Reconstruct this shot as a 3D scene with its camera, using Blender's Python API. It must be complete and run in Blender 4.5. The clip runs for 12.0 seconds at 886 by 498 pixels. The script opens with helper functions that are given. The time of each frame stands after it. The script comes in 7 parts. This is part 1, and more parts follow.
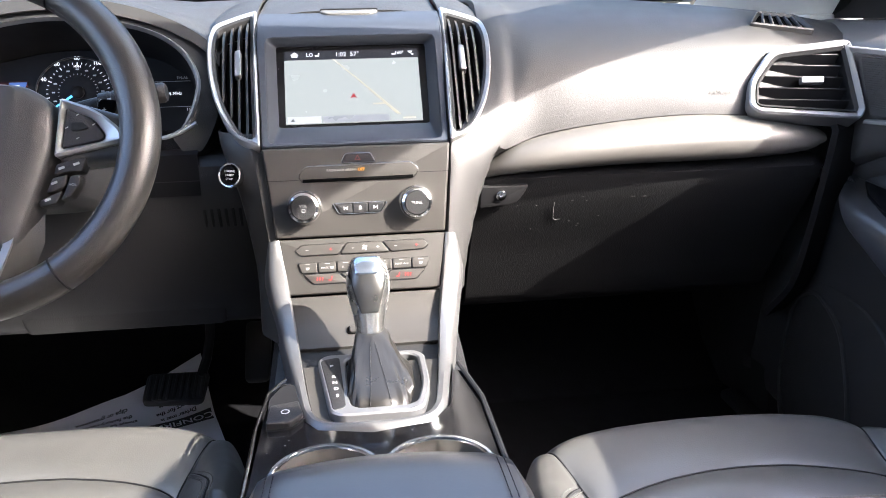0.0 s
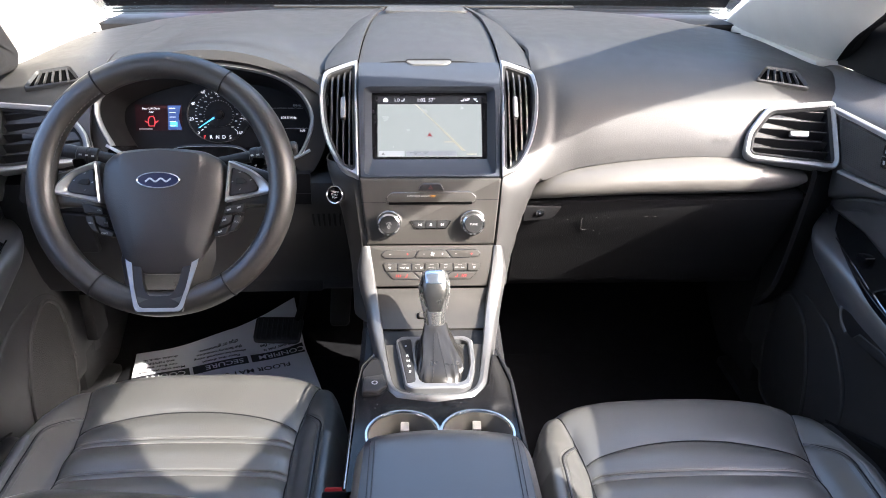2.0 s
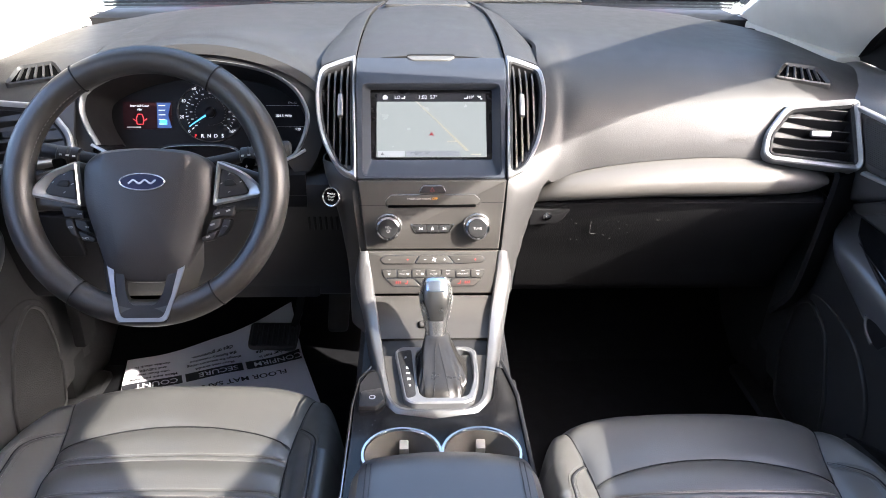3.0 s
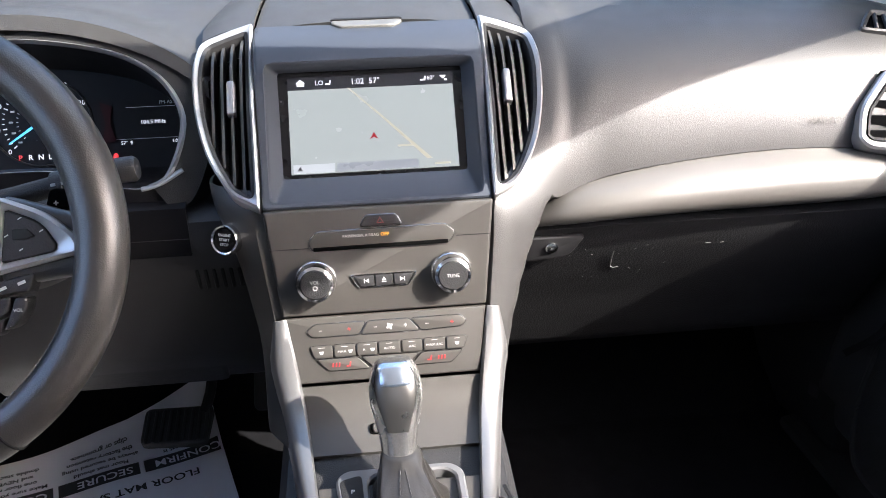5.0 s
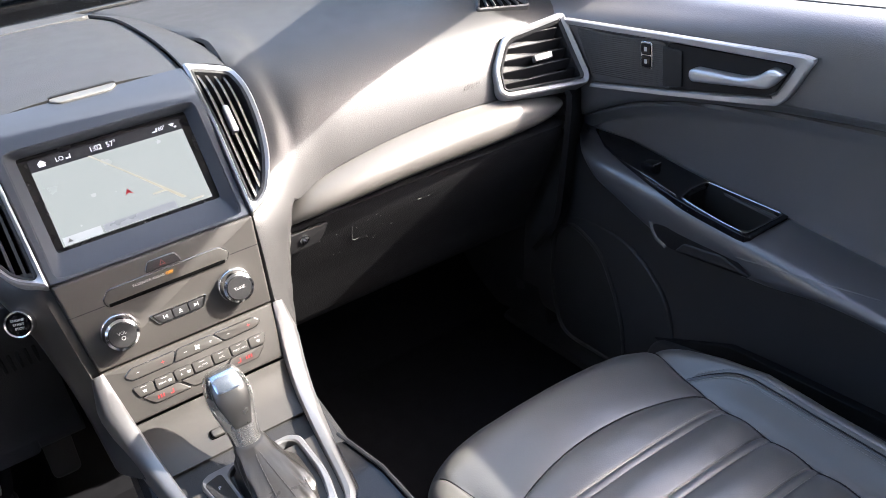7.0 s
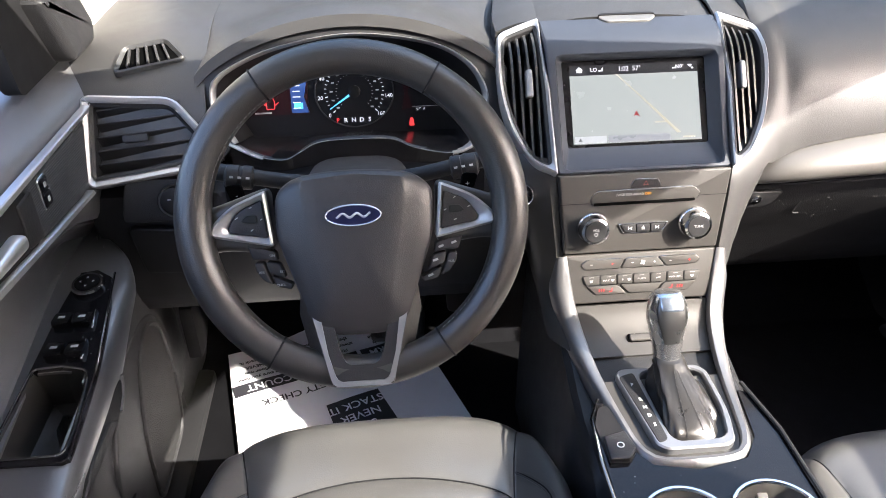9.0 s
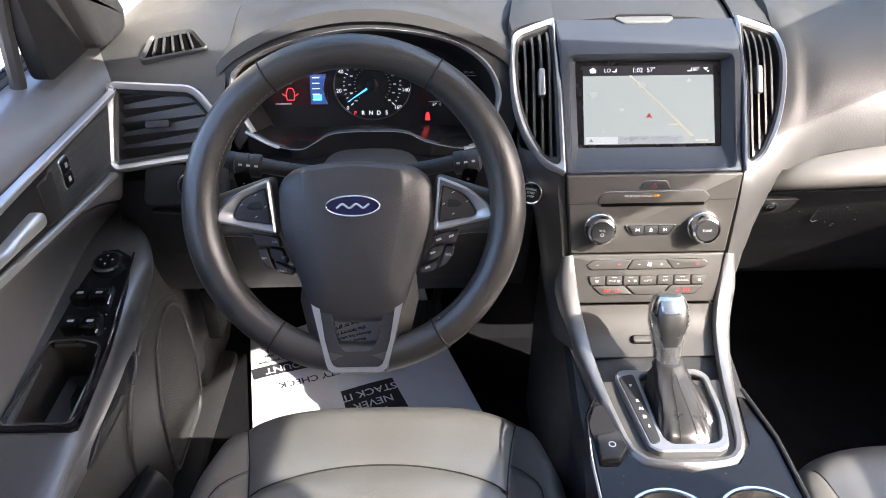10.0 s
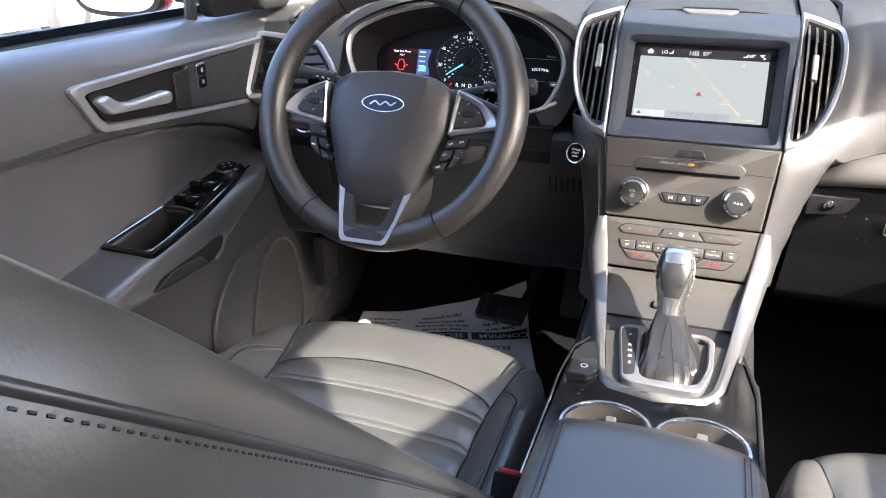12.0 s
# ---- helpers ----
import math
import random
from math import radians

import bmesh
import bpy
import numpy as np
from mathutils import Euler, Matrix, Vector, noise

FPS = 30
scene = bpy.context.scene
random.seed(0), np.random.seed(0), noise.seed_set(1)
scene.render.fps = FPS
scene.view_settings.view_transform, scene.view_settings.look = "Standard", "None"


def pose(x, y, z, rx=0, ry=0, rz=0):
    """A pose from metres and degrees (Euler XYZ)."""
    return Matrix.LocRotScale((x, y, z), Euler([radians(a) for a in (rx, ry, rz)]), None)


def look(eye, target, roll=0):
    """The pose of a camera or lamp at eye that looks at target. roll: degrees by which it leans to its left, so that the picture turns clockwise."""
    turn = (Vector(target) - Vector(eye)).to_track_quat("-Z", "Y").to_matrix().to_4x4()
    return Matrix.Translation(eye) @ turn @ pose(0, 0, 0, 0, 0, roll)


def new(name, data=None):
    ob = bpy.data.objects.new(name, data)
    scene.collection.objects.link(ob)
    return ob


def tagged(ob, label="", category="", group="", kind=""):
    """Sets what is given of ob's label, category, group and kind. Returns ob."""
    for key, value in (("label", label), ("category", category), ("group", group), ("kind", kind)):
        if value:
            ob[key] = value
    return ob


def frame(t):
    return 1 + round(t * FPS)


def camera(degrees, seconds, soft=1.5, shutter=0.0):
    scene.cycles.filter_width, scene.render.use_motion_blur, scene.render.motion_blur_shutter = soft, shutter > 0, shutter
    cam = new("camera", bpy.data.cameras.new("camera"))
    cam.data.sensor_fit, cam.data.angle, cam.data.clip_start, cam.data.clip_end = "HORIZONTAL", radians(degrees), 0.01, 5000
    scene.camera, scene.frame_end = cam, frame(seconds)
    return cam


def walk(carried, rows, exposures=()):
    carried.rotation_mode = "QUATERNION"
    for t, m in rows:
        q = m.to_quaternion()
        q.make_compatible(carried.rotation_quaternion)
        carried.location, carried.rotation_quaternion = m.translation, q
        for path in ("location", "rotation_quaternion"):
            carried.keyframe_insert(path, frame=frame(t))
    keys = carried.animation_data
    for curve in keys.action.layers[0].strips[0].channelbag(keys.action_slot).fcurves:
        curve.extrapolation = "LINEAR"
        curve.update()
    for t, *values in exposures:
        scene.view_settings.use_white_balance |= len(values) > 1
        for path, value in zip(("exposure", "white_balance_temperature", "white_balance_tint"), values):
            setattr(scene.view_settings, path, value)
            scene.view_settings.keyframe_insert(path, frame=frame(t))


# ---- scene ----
cam = camera(59.6, 12.0, soft=0.9)
METRES, TILT, LEAN, TURN = 1.920, -17.245, 1.152, -6.987
START = (0.0032, -1.0545, 0.9324)
ROWS = [
    (0.0, 0.0, 0.0, 0.0, 0.0, 0.0, -0.0),
    (0.5, -0.0042, -0.0499, 0.0362, 3.55, -2.47, -1.19),
    (1.0, 0.0024, -0.1027, 0.0643, 5.63, -5.29, -2.32),
    (1.5, 0.0035, -0.1446, 0.0884, 4.51, -6.66, -2.74),
    (2.0, 0.0032, -0.1638, 0.0977, 4.31, -7.64, -2.97),
    (2.5, 0.0039, -0.1715, 0.1001, 4.49, -7.98, -3.14),
    (4.5, -0.0158, 0.1037, 0.0921, 3.46, -6.56, -1.56),
    (5.0, -0.0161, 0.0969, 0.0937, 0.91, -6.7, -0.01),
    (5.5, -0.0247, 0.0618, 0.1006, -2.67, -6.83, 2.29),
    (6.0, -0.0408, 0.0401, 0.1024, -12.05, -8.04, 7.41),
    (6.5, -0.0525, 0.0233, 0.1098, -20.46, -10.3, 11.63),
    (7.0, -0.0656, 0.01, 0.1213, -23.65, -11.88, 13.99),
    (7.5, -0.0974, -0.0113, 0.1446, -16.52, -11.34, 10.95),
    (9.5, -0.1944, -0.0292, 0.1583, 3.77, -16.13, -2.4),
    (10.0, -0.1575, -0.0343, 0.1599, 5.51, -15.89, -2.39),
    (10.5, -0.0901, -0.049, 0.1447, 10.44, -14.92, -3.46),
    (11.0, -0.0388, -0.0629, 0.1097, 17.34, -13.2, -5.38),
    (11.5, -0.0026, -0.0734, 0.0744, 22.22, -10.49, -7.42),
    (12.0, 0.018, -0.0813, 0.0446, 24.72, -8.13, -8.67),
]
walk(cam, [(t, pose(*START, TILT, LEAN, TURN) @ pose(METRES * x, METRES * y, METRES * z, 90 + pitch, roll, yaw)) for t, x, y, z, yaw, pitch, roll in ROWS],
     exposures=[(0.0, 3.53, 6000, 16), (1.0, 3.35, 6000, 16), (2.5, 3.30, 6000, 16), (4.5, 3.17, 5950, 16), (5.5, 3.20, 5950, 16), (7.5, 3.35, 6050, 16), (9.5, 3.27, 6120, 16), (11.0, 3.33, 6100, 16), (12.0, 3.40, 6100, 16)])

# ---- world and sun ----
SUN_TO = Vector((0.083, -0.052, 0.070)).normalized()
world = bpy.data.worlds.new("sky")
scene.world = world
world.use_nodes = True
sky = world.node_tree.nodes.new("ShaderNodeTexSky")
sky.sky_type, sky.sun_disc = "NISHITA", False
sky.dust_density = 5.0
sky.sun_elevation = math.asin(SUN_TO.z)
sky.sun_rotation = math.atan2(SUN_TO.x, SUN_TO.y)
back = world.node_tree.nodes["Background"]
back.inputs["Strength"].default_value = 0.15
world.node_tree.links.new(sky.outputs[0], back.inputs[0])
sun = new("sun", bpy.data.lights.new("sun", "SUN"))
sun.data.energy, sun.data.angle, sun.data.color = 2.5, radians(0.5), (1.0, 0.93, 0.76)
sun.matrix_world = look((0, 0, 0), -SUN_TO)


# ---- materials ----
def mat(name, col, rough=0.5, metal=0.0, grain=0.0, grain_size=900.0, blotch=0.12, blotch_size=9.0, coat=0.0, spec=0.5, emit=None, power=0.000, voronoi=False, dust=0.0):
    m = bpy.data.materials.new(name)
    m.use_nodes = True
    nt = m.node_tree
    b = nt.nodes["Principled BSDF"]
    b.inputs["Roughness"].default_value = rough
    b.inputs["Metallic"].default_value = metal
    b.inputs["Coat Weight"].default_value = coat
    b.inputs["Coat Roughness"].default_value = 0.08 if rough < 0.3 else 0.30
    b.inputs["Specular IOR Level"].default_value = spec
    tc = nt.nodes.new("ShaderNodeTexCoord")
    n1 = nt.nodes.new("ShaderNodeTexNoise")
    n1.inputs["Scale"].default_value, n1.inputs["Detail"].default_value = blotch_size, 6.0
    nt.links.new(tc.outputs["Object"], n1.inputs["Vector"])
    mr = nt.nodes.new("ShaderNodeMapRange")
    mr.inputs["To Min"].default_value, mr.inputs["To Max"].default_value = 1 - blotch, 1 + blotch
    nt.links.new(n1.outputs["Fac"], mr.inputs["Value"])
    mx = nt.nodes.new("ShaderNodeVectorMath")
    mx.operation = "SCALE"
    mx.inputs[0].default_value = col
    nt.links.new(mr.outputs[0], mx.inputs["Scale"])
    nt.links.new(mx.outputs[0], b.inputs["Base Color"])
    if dust > 0:
        # scattered pale specks of dust
        sv = nt.nodes.new("ShaderNodeTexVoronoi")
        sv.inputs["Scale"].default_value = 75.0
        nt.links.new(tc.outputs["Object"], sv.inputs["Vector"])
        sr = nt.nodes.new("ShaderNodeMapRange")
        sr.inputs["From Min"].default_value, sr.inputs["From Max"].default_value = 0.085, 0.045
        sr.inputs["To Max"].default_value = dust
        nt.links.new(sv.outputs["Distance"], sr.inputs["Value"])
        ad = nt.nodes.new("ShaderNodeVectorMath")
        ad.operation = "ADD"
        nt.links.new(mx.outputs[0], ad.inputs[0])
        nt.links.new(sr.outputs[0], ad.inputs[1])
        nt.links.new(ad.outputs[0], b.inputs["Base Color"])
    rr = nt.nodes.new("ShaderNodeMapRange")
    rr.inputs["To Min"].default_value, rr.inputs["To Max"].default_value = max(0.02, rough - 0.08), min(1, rough + 0.08)
    n2 = nt.nodes.new("ShaderNodeTexNoise")
    n2.inputs["Scale"].default_value, n2.inputs["Detail"].default_value = 38.0, 4.0
    nt.links.new(tc.outputs["Object"], n2.inputs["Vector"])
    nt.links.new(n2.outputs["Fac"], rr.inputs["Value"])
    nt.links.new(rr.outputs[0], b.inputs["Roughness"])
    if grain > 0:
        if voronoi:
            g = nt.nodes.new("ShaderNodeTexVoronoi")
            g.inputs["Scale"].default_value = grain_size
            out = g.outputs["Distance"]
        else:
            g = nt.nodes.new("ShaderNodeTexNoise")
            g.inputs["Scale"].default_value, g.inputs["Detail"].default_value = grain_size, 3.0
            out = g.outputs["Fac"]
        nt.links.new(tc.outputs["Object"], g.inputs["Vector"])
        bp = nt.nodes.new("ShaderNodeBump")
        bp.inputs["Strength"].default_value, bp.inputs["Distance"].default_value = grain, 0.0006
        nt.links.new(out, bp.inputs["Height"])
        nt.links.new(bp.outputs[0], b.inputs["Normal"])
    if emit:
        b.inputs["Emission Color"].default_value = (*emit, 1)
        b.inputs["Emission Strength"].default_value = power
    return m


PAD = mat("grained_dash_skin", (0.0325, 0.032, 0.0315), 0.48, grain=0.28, grain_size=850, voronoi=True)
SOFT = mat("grained_door_skin", (0.098, 0.097, 0.100), 0.44, grain=0.3, grain_size=700, voronoi=True, coat=0.3)
HARD = mat("hard_black_plastic", (0.019, 0.019, 0.020), 0.46, grain=0.45, grain_size=700, voronoi=True, spec=0.3, dust=0.02)
STACK = mat("matt_charcoal_panel", (0.040, 0.038, 0.035), 0.42, grain=0.12, grain_size=1400, spec=0.4)
LEATHER = mat("black_seat_leather", (0.072, 0.071, 0.067), 0.38, grain=0.16, grain_size=520, blotch=0.12, coat=0.7, spec=0.5, voronoi=True)
BOLSTER = mat("smooth_bolster_leather", (0.034, 0.034, 0.037), 0.38, grain=0.1, grain_size=420, coat=0.7, spec=0.6)
WHEEL = mat("worn_wheel_leather", (0.027, 0.025, 0.023), 0.36, grain=0.3, grain_size=800, voronoi=True, blotch=0.3, blotch_size=22, coat=0.3, spec=0.5)
SATIN = mat("satin_silver_trim", (0.29, 0.29, 0.295), 0.44, 0.8, blotch=0.05)
CHROME = mat("bright_chrome", (0.78, 0.78, 0.78), 0.16, 1.0, blotch=0.03)
PIANO = mat("piano_black", (0.007, 0.007, 0.008), 0.10, blotch=0.3, blotch_size=60, spec=0.28, dust=0.10)
GLOVE = mat("grained_glove_box_lid", (0.015, 0.015, 0.016), 0.5, grain=0.6, grain_size=420, voronoi=True, spec=0.15, dust=0.02)
# near-black: shade of vents, slot and grip recess put into the colour; also paddles
PITCH = mat("shade_toned_black", (0.002, 0.002, 0.002), 0.9, spec=0.02)
KNEE = mat("dark_knee_plastic", (0.022, 0.022, 0.024), 0.5, grain=0.4, grain_size=700, voronoi=True, spec=0.3)
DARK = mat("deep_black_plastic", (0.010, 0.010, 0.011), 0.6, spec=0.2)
CARPET = mat("black_carpet", (0.007, 0.007, 0.008), 0.95, spec=0.05, grain=1.0, grain_size=1500, blotch=0.4, blotch_size=40)
RUBBER = mat("black_rubber", (0.025, 0.025, 0.026), 0.7, grain=0.3)
PAPER = mat("white_paper", (0.84, 0.83, 0.86), 0.7, blotch=0.04, grain=0.1, grain_size=60)
INK = mat("black_ink", (0.02, 0.02, 0.025), 0.6)
LIGHTTRIM = mat("light_grey_pillar_cloth", (0.62, 0.605, 0.57), 0.85, grain=0.5, grain_size=1300)
SCREEN = mat("lit_map_screen", (0.02, 0.02, 0.02), 0.25, emit=(0.61, 0.66, 0.60), power=0.090, blotch=0.0)
SCREENBAR = mat("dark_screen_bar", (0.01, 0.01, 0.012), 0.2, emit=(0.05, 0.05, 0.06), power=0.039)
GLOWWHITE = mat("white_glow", (0.3, 0.3, 0.3), 0.4, emit=(0.9, 0.92, 0.95), power=0.125)
GLOWBLUE = mat("blue_glow", (0.02, 0.05, 0.1), 0.4, emit=(0.1, 0.55, 1.0), power=0.195)
GLOWRED = mat("red_glow", (0.1, 0.01, 0.01), 0.4, emit=(1.0, 0.05, 0.05), power=0.125)
GLOWAMBER = mat("amber_glow", (0.1, 0.05, 0.01), 0.4, emit=(1.0, 0.4, 0.02), power=0.156)
PRINT = mat("pale_grey_print", (0.38, 0.38, 0.38), 0.6)
THREAD = mat("grey_thread", (0.15, 0.15, 0.145), 0.7)
REDPAINT = mat("red_car_paint", (0.35, 0.012, 0.015), 0.25, coat=1.0)
CONCRETE = mat("pale_concrete", (0.58, 0.56, 0.525), 0.9, grain=0.5, grain_size=60, blotch_size=1.5)
REDPLASTIC = mat("red_plastic", (0.5, 0.02, 0.02), 0.4)
HEADLINER = mat("grey_headliner", (0.62, 0.605, 0.575), 0.9, grain=0.4, grain_size=1200)
BLUEOVAL = mat("dark_blue_enamel", (0.006, 0.008, 0.04), 0.35)


def glass_material(name, tone):
    m = bpy.data.materials.new(name)
    m.use_nodes = True
    nt = m.node_tree
    nt.nodes.remove(nt.nodes["Principled BSDF"])
    tr, gl, mix, fr = (nt.nodes.new("ShaderNode" + k) for k in ("BsdfTransparent", "BsdfGlossy", "MixShader", "Fresnel"))
    gl.inputs["Roughness"].default_value = 0.02
    tr.inputs["Color"].default_value = (*tone, 1)
    fr.inputs["IOR"].default_value = 1.45
    nt.links.new(fr.outputs[0], mix.inputs[0])
    nt.links.new(tr.outputs[0], mix.inputs[1])
    nt.links.new(gl.outputs[0], mix.inputs[2])
    nt.links.new(mix.outputs[0], nt.nodes["Material Output"].inputs["Surface"])
    return m


GLASS = glass_material("clear_glass", (0.86, 0.9, 0.87))
TINT = glass_material("privacy_glass", (0.52, 0.525, 0.525))


# ---- building helpers ----
def thing(name, label, category, group="", kind="", at=(0, 0, 0)):
    e = new(name)
    e.empty_display_size = 0.05
    e.location = at
    return tagged(e, label, category, group, kind)


def part(name, bm, material, parent=None, label="", sharp=38, m=None):
    me = bpy.data.meshes.new(name)
    if m is not None:
        bm.transform(m)
    bmesh.ops.recalc_face_normals(bm, faces=bm.faces)
    bm.to_mesh(me)
    bm.free()
    me.polygons.foreach_set("use_smooth", [True] * len(me.polygons))
    me.set_sharp_from_angle(angle=radians(sharp))
    me.materials.append(material)
    ob = new(name, me)
    if parent:
        ob.parent = parent
        ob.matrix_parent_inverse = Matrix.Translation(parent.location).inverted() if parent.type == "EMPTY" else Matrix()
    if label:
        ob["label"] = label
    return ob


def grid(rows, close_u=False, close_v=False, cap=False):
    bm = bmesh.new()
    vs = [[bm.verts.new(p) for p in r] for r in rows]
    nu, nv = len(rows), len(rows[0])
    for i in range(nu if close_u else nu - 1):
        for j in range(nv if close_v else nv - 1):
            q = [vs[i][j], vs[i][(j + 1) % nv], vs[(i + 1) % nu][(j + 1) % nv], vs[(i + 1) % nu][j]]
            if len(set(q)) == 4:
                bm.faces.new(q)
    if cap:
        for r in ((vs[-1],) if cap == "end" else (vs[0], vs[-1])):
            try:
                bm.faces.new(r)
            except ValueError:
                pass
    return bm


def solid(bm, t):
    """Give a sheet a thickness t away from its normals."""
    bmesh.ops.recalc_face_normals(bm, faces=bm.faces)
    bm.normal_update()
    twin = {v: bm.verts.new(v.co - v.normal * t) for v in bm.verts[:]}
    rim = [e for e in bm.edges if len(e.link_faces) == 1]
    for f in bm.faces[:]:
        bm.faces.new([twin[v] for v in reversed(f.verts)])
    for e in rim:
        a, b = e.verts
        bm.faces.new((a, b, twin[b], twin[a]))
    return bm


def spline(pts, n):
    """n points along a smooth curve through pts."""
    P = [Vector(p) for p in pts]
    P = [2 * P[0] - P[1]] + P + [2 * P[-1] - P[-2]]
    d = [0.0]
    for a, b in zip(P[1:-2], P[2:-1]):
        d.append(d[-1] + max((b - a).length, 1e-6))
    out = []
    for k in range(n):
        s = d[-1] * k / (n - 1)
        i = max(j for j in range(len(d) - 1) if d[j] <= s + 1e-9)
        t = (s - d[i]) / (d[i + 1] - d[i])
        a, b, c, e = P[i], P[i + 1], P[i + 2], P[i + 3]
        out.append(0.5 * ((2 * b) + (c - a) * t + (2 * a - 5 * b + 4 * c - e) * t * t + (3 * b - a - 3 * c + e) * t ** 3))
    return out


def lerp_rows(stations, n):
    """Cross-sections between stations [(key, [points])], n in all, on smooth curves."""
    m = len(stations[0])
    cols = [spline([st[j] for st in stations], n) for j in range(m)]
    return [[cols[j][i] for j in range(m)] for i in range(n)]


def rounded(poly, r, seg=5):
    """A 2D polygon with its corners rounded; r: one radius or one for each corner."""
    out, n = [], len(poly)
    for i in range(n):
        p, a, b = Vector(poly[i]), Vector(poly[i - 1]), Vector(poly[(i + 1) % n])
        ri = r[i] if isinstance(r, (list, tuple)) else r
        u, v = (a - p), (b - p)
        k = min(ri, 0.45 * u.length, 0.45 * v.length)
        s, e = p + u.normalized() * k, p + v.normalized() * k
        for j in range(seg + 1):
            t = j / seg
            out.append((1 - t) ** 2 * s + 2 * t * (1 - t) * p + t * t * e)
    return out


def inset(outline, d):
    """The outline moved inwards by d (counter-clockwise or clockwise, both work)."""
    n = len(outline)
    area = sum(outline[i - 1].x * outline[i].y - outline[i].x * outline[i - 1].y for i in range(n))
    sg = 1 if area > 0 else -1
    res = []
    for i in range(n):
        t = (outline[(i + 1) % n] - outline[i - 1])
        nrm = Vector((-t.y, t.x)).normalized() * sg
        res.append(outline[i] + nrm * d)
    return res


def slab(outline, z0, z1, bevel=0.002):
    """A plate of that outline from z0 (back) to z1 (front), with its front edge rounded."""
    b = min(bevel, 0.49 * abs(z1 - z0)) if bevel else 0
    o = [Vector(p) for p in outline]
    rings = [[Vector((p.x, p.y, z0)) for p in o], [Vector((p.x, p.y, z1 - b)) for p in o]]
    if b:
        for f in (0.35, 0.7, 1.0):
            i = inset(o, b * (1 - math.cos(f * math.pi / 2)))
            rings.append([Vector((p.x, p.y, z1 - b + b * math.sin(f * math.pi / 2))) for p in i])
    bm = grid(rings, close_v=True)
    bm.verts.ensure_lookup_table()
    n = len(o)
    vs = bm.verts[:]
    for ring in (vs[:n], vs[-n:]):
        bm.faces.new(ring)
    bm.normal_update()
    bmesh.ops.triangulate(bm, faces=[f for f in bm.faces if len(f.verts) > 4])
    return bm


def band(outer, inner, z0, z1, bevel=0.0015, zi=None):
    """A frame between two outlines of equal count, with a hole; zi: the height of the inner front edge."""
    zi = z1 if zi is None else zi
    o, i = [Vector(p) for p in outer], [Vector(p) for p in inner]
    o2, i2 = inset(o, bevel), inset(i, -bevel)
    v = lambda ps, z: [Vector((p.x, p.y, z)) for p in ps]
    return grid([v(o, z0), v(o, z1 - bevel), v(o2, z1), v(i2, zi), v(i, zi - bevel), v(i, z0)], close_u=True, close_v=True)


def plane(x, y, z, lean, yaw=0):
    """A frame on a surface that leans forward by that many degrees: x right, y up along it, z out of it to the rear."""
    return pose(x, y, z, 0, 0, yaw) @ pose(0, 0, 0, 90 - lean, 0, 0)


def tube(path, radius, seg=10, closed=False, squash=1.0):
    rows, n = [], len(path)
    P = [Vector(p) for p in path]
    up = Vector((0.02, 0.03, 1))
    for i in range(n):
        a = P[i - 1] if (i or closed) else P[i]
        b = P[(i + 1) % n] if (i < n - 1 or closed) else P[i]
        t = (b - a).normalized()
        s = t.cross(up).normalized()
        w = s.cross(t)
        r = radius[i] if isinstance(radius, (list, tuple)) else radius
        rows.append([P[i] + (s * math.cos(k * math.tau / seg) + w * math.sin(k * math.tau / seg) * squash) * r for k in range(seg)])
    return grid(rows, close_u=closed, close_v=True, cap=not closed)


def lathe(profile, seg=32):
    """Turned round the z axis: (radius, z) from bottom to top."""
    rows = [[Vector((r * math.cos(k * math.tau / seg), r * math.sin(k * math.tau / seg), z)) for k in range(seg)] for r, z in profile]
    bm = grid(rows, close_v=True)
    bmesh.ops.remove_doubles(bm, verts=bm.verts[:], dist=1e-6)
    return bm


def box(x0, x1, y0, y1, z0, z1, bevel=0.003, seg=2):
    bm = bmesh.new()
    bmesh.ops.create_cube(bm, size=1)
    bm.transform(Matrix.Translation(((x0 + x1) / 2, (y0 + y1) / 2, (z0 + z1) / 2)) @ Matrix.Diagonal((x1 - x0, y1 - y0, z1 - z0, 1)))
    if bevel:
        bmesh.ops.bevel(bm, geom=bm.edges[:], offset=bevel, segments=seg, profile=0.6, affect="EDGES")
    return bm


def words(name, body, size, m, material, parent, label="", depth=0.0002, bold=0.0):
    cu = bpy.data.curves.new(name, "FONT")
    cu.body, cu.size, cu.align_x, cu.align_y, cu.extrude, cu.resolution_u = body, size, "CENTER", "CENTER", depth, 3
    cu.offset = bold
    tmp = bpy.data.objects.new(name, cu)
    scene.collection.objects.link(tmp)
    bpy.context.view_layer.update()
    me = bpy.data.meshes.new_from_object(tmp.evaluated_get(bpy.context.evaluated_depsgraph_get()))
    bpy.data.objects.remove(tmp)
    bpy.data.curves.remove(cu)
    me.name = name
    me.transform(m)
    me.materials.clear()
    me.materials.append(material)
    ob = new(name, me)
    ob.parent = parent
    ob.matrix_parent_inverse = Matrix.Translation(parent.location).inverted() if parent.type == "EMPTY" else Matrix()
    if label:
        ob["label"] = label
    return ob


def arc2(cx, cy, r, a0, a1, n):
    return [Vector((cx + r * math.cos(radians(a0 + (a1 - a0) * k / (n - 1))), cy + r * math.sin(radians(a0 + (a1 - a0) * k / (n - 1))))) for k in range(n)]


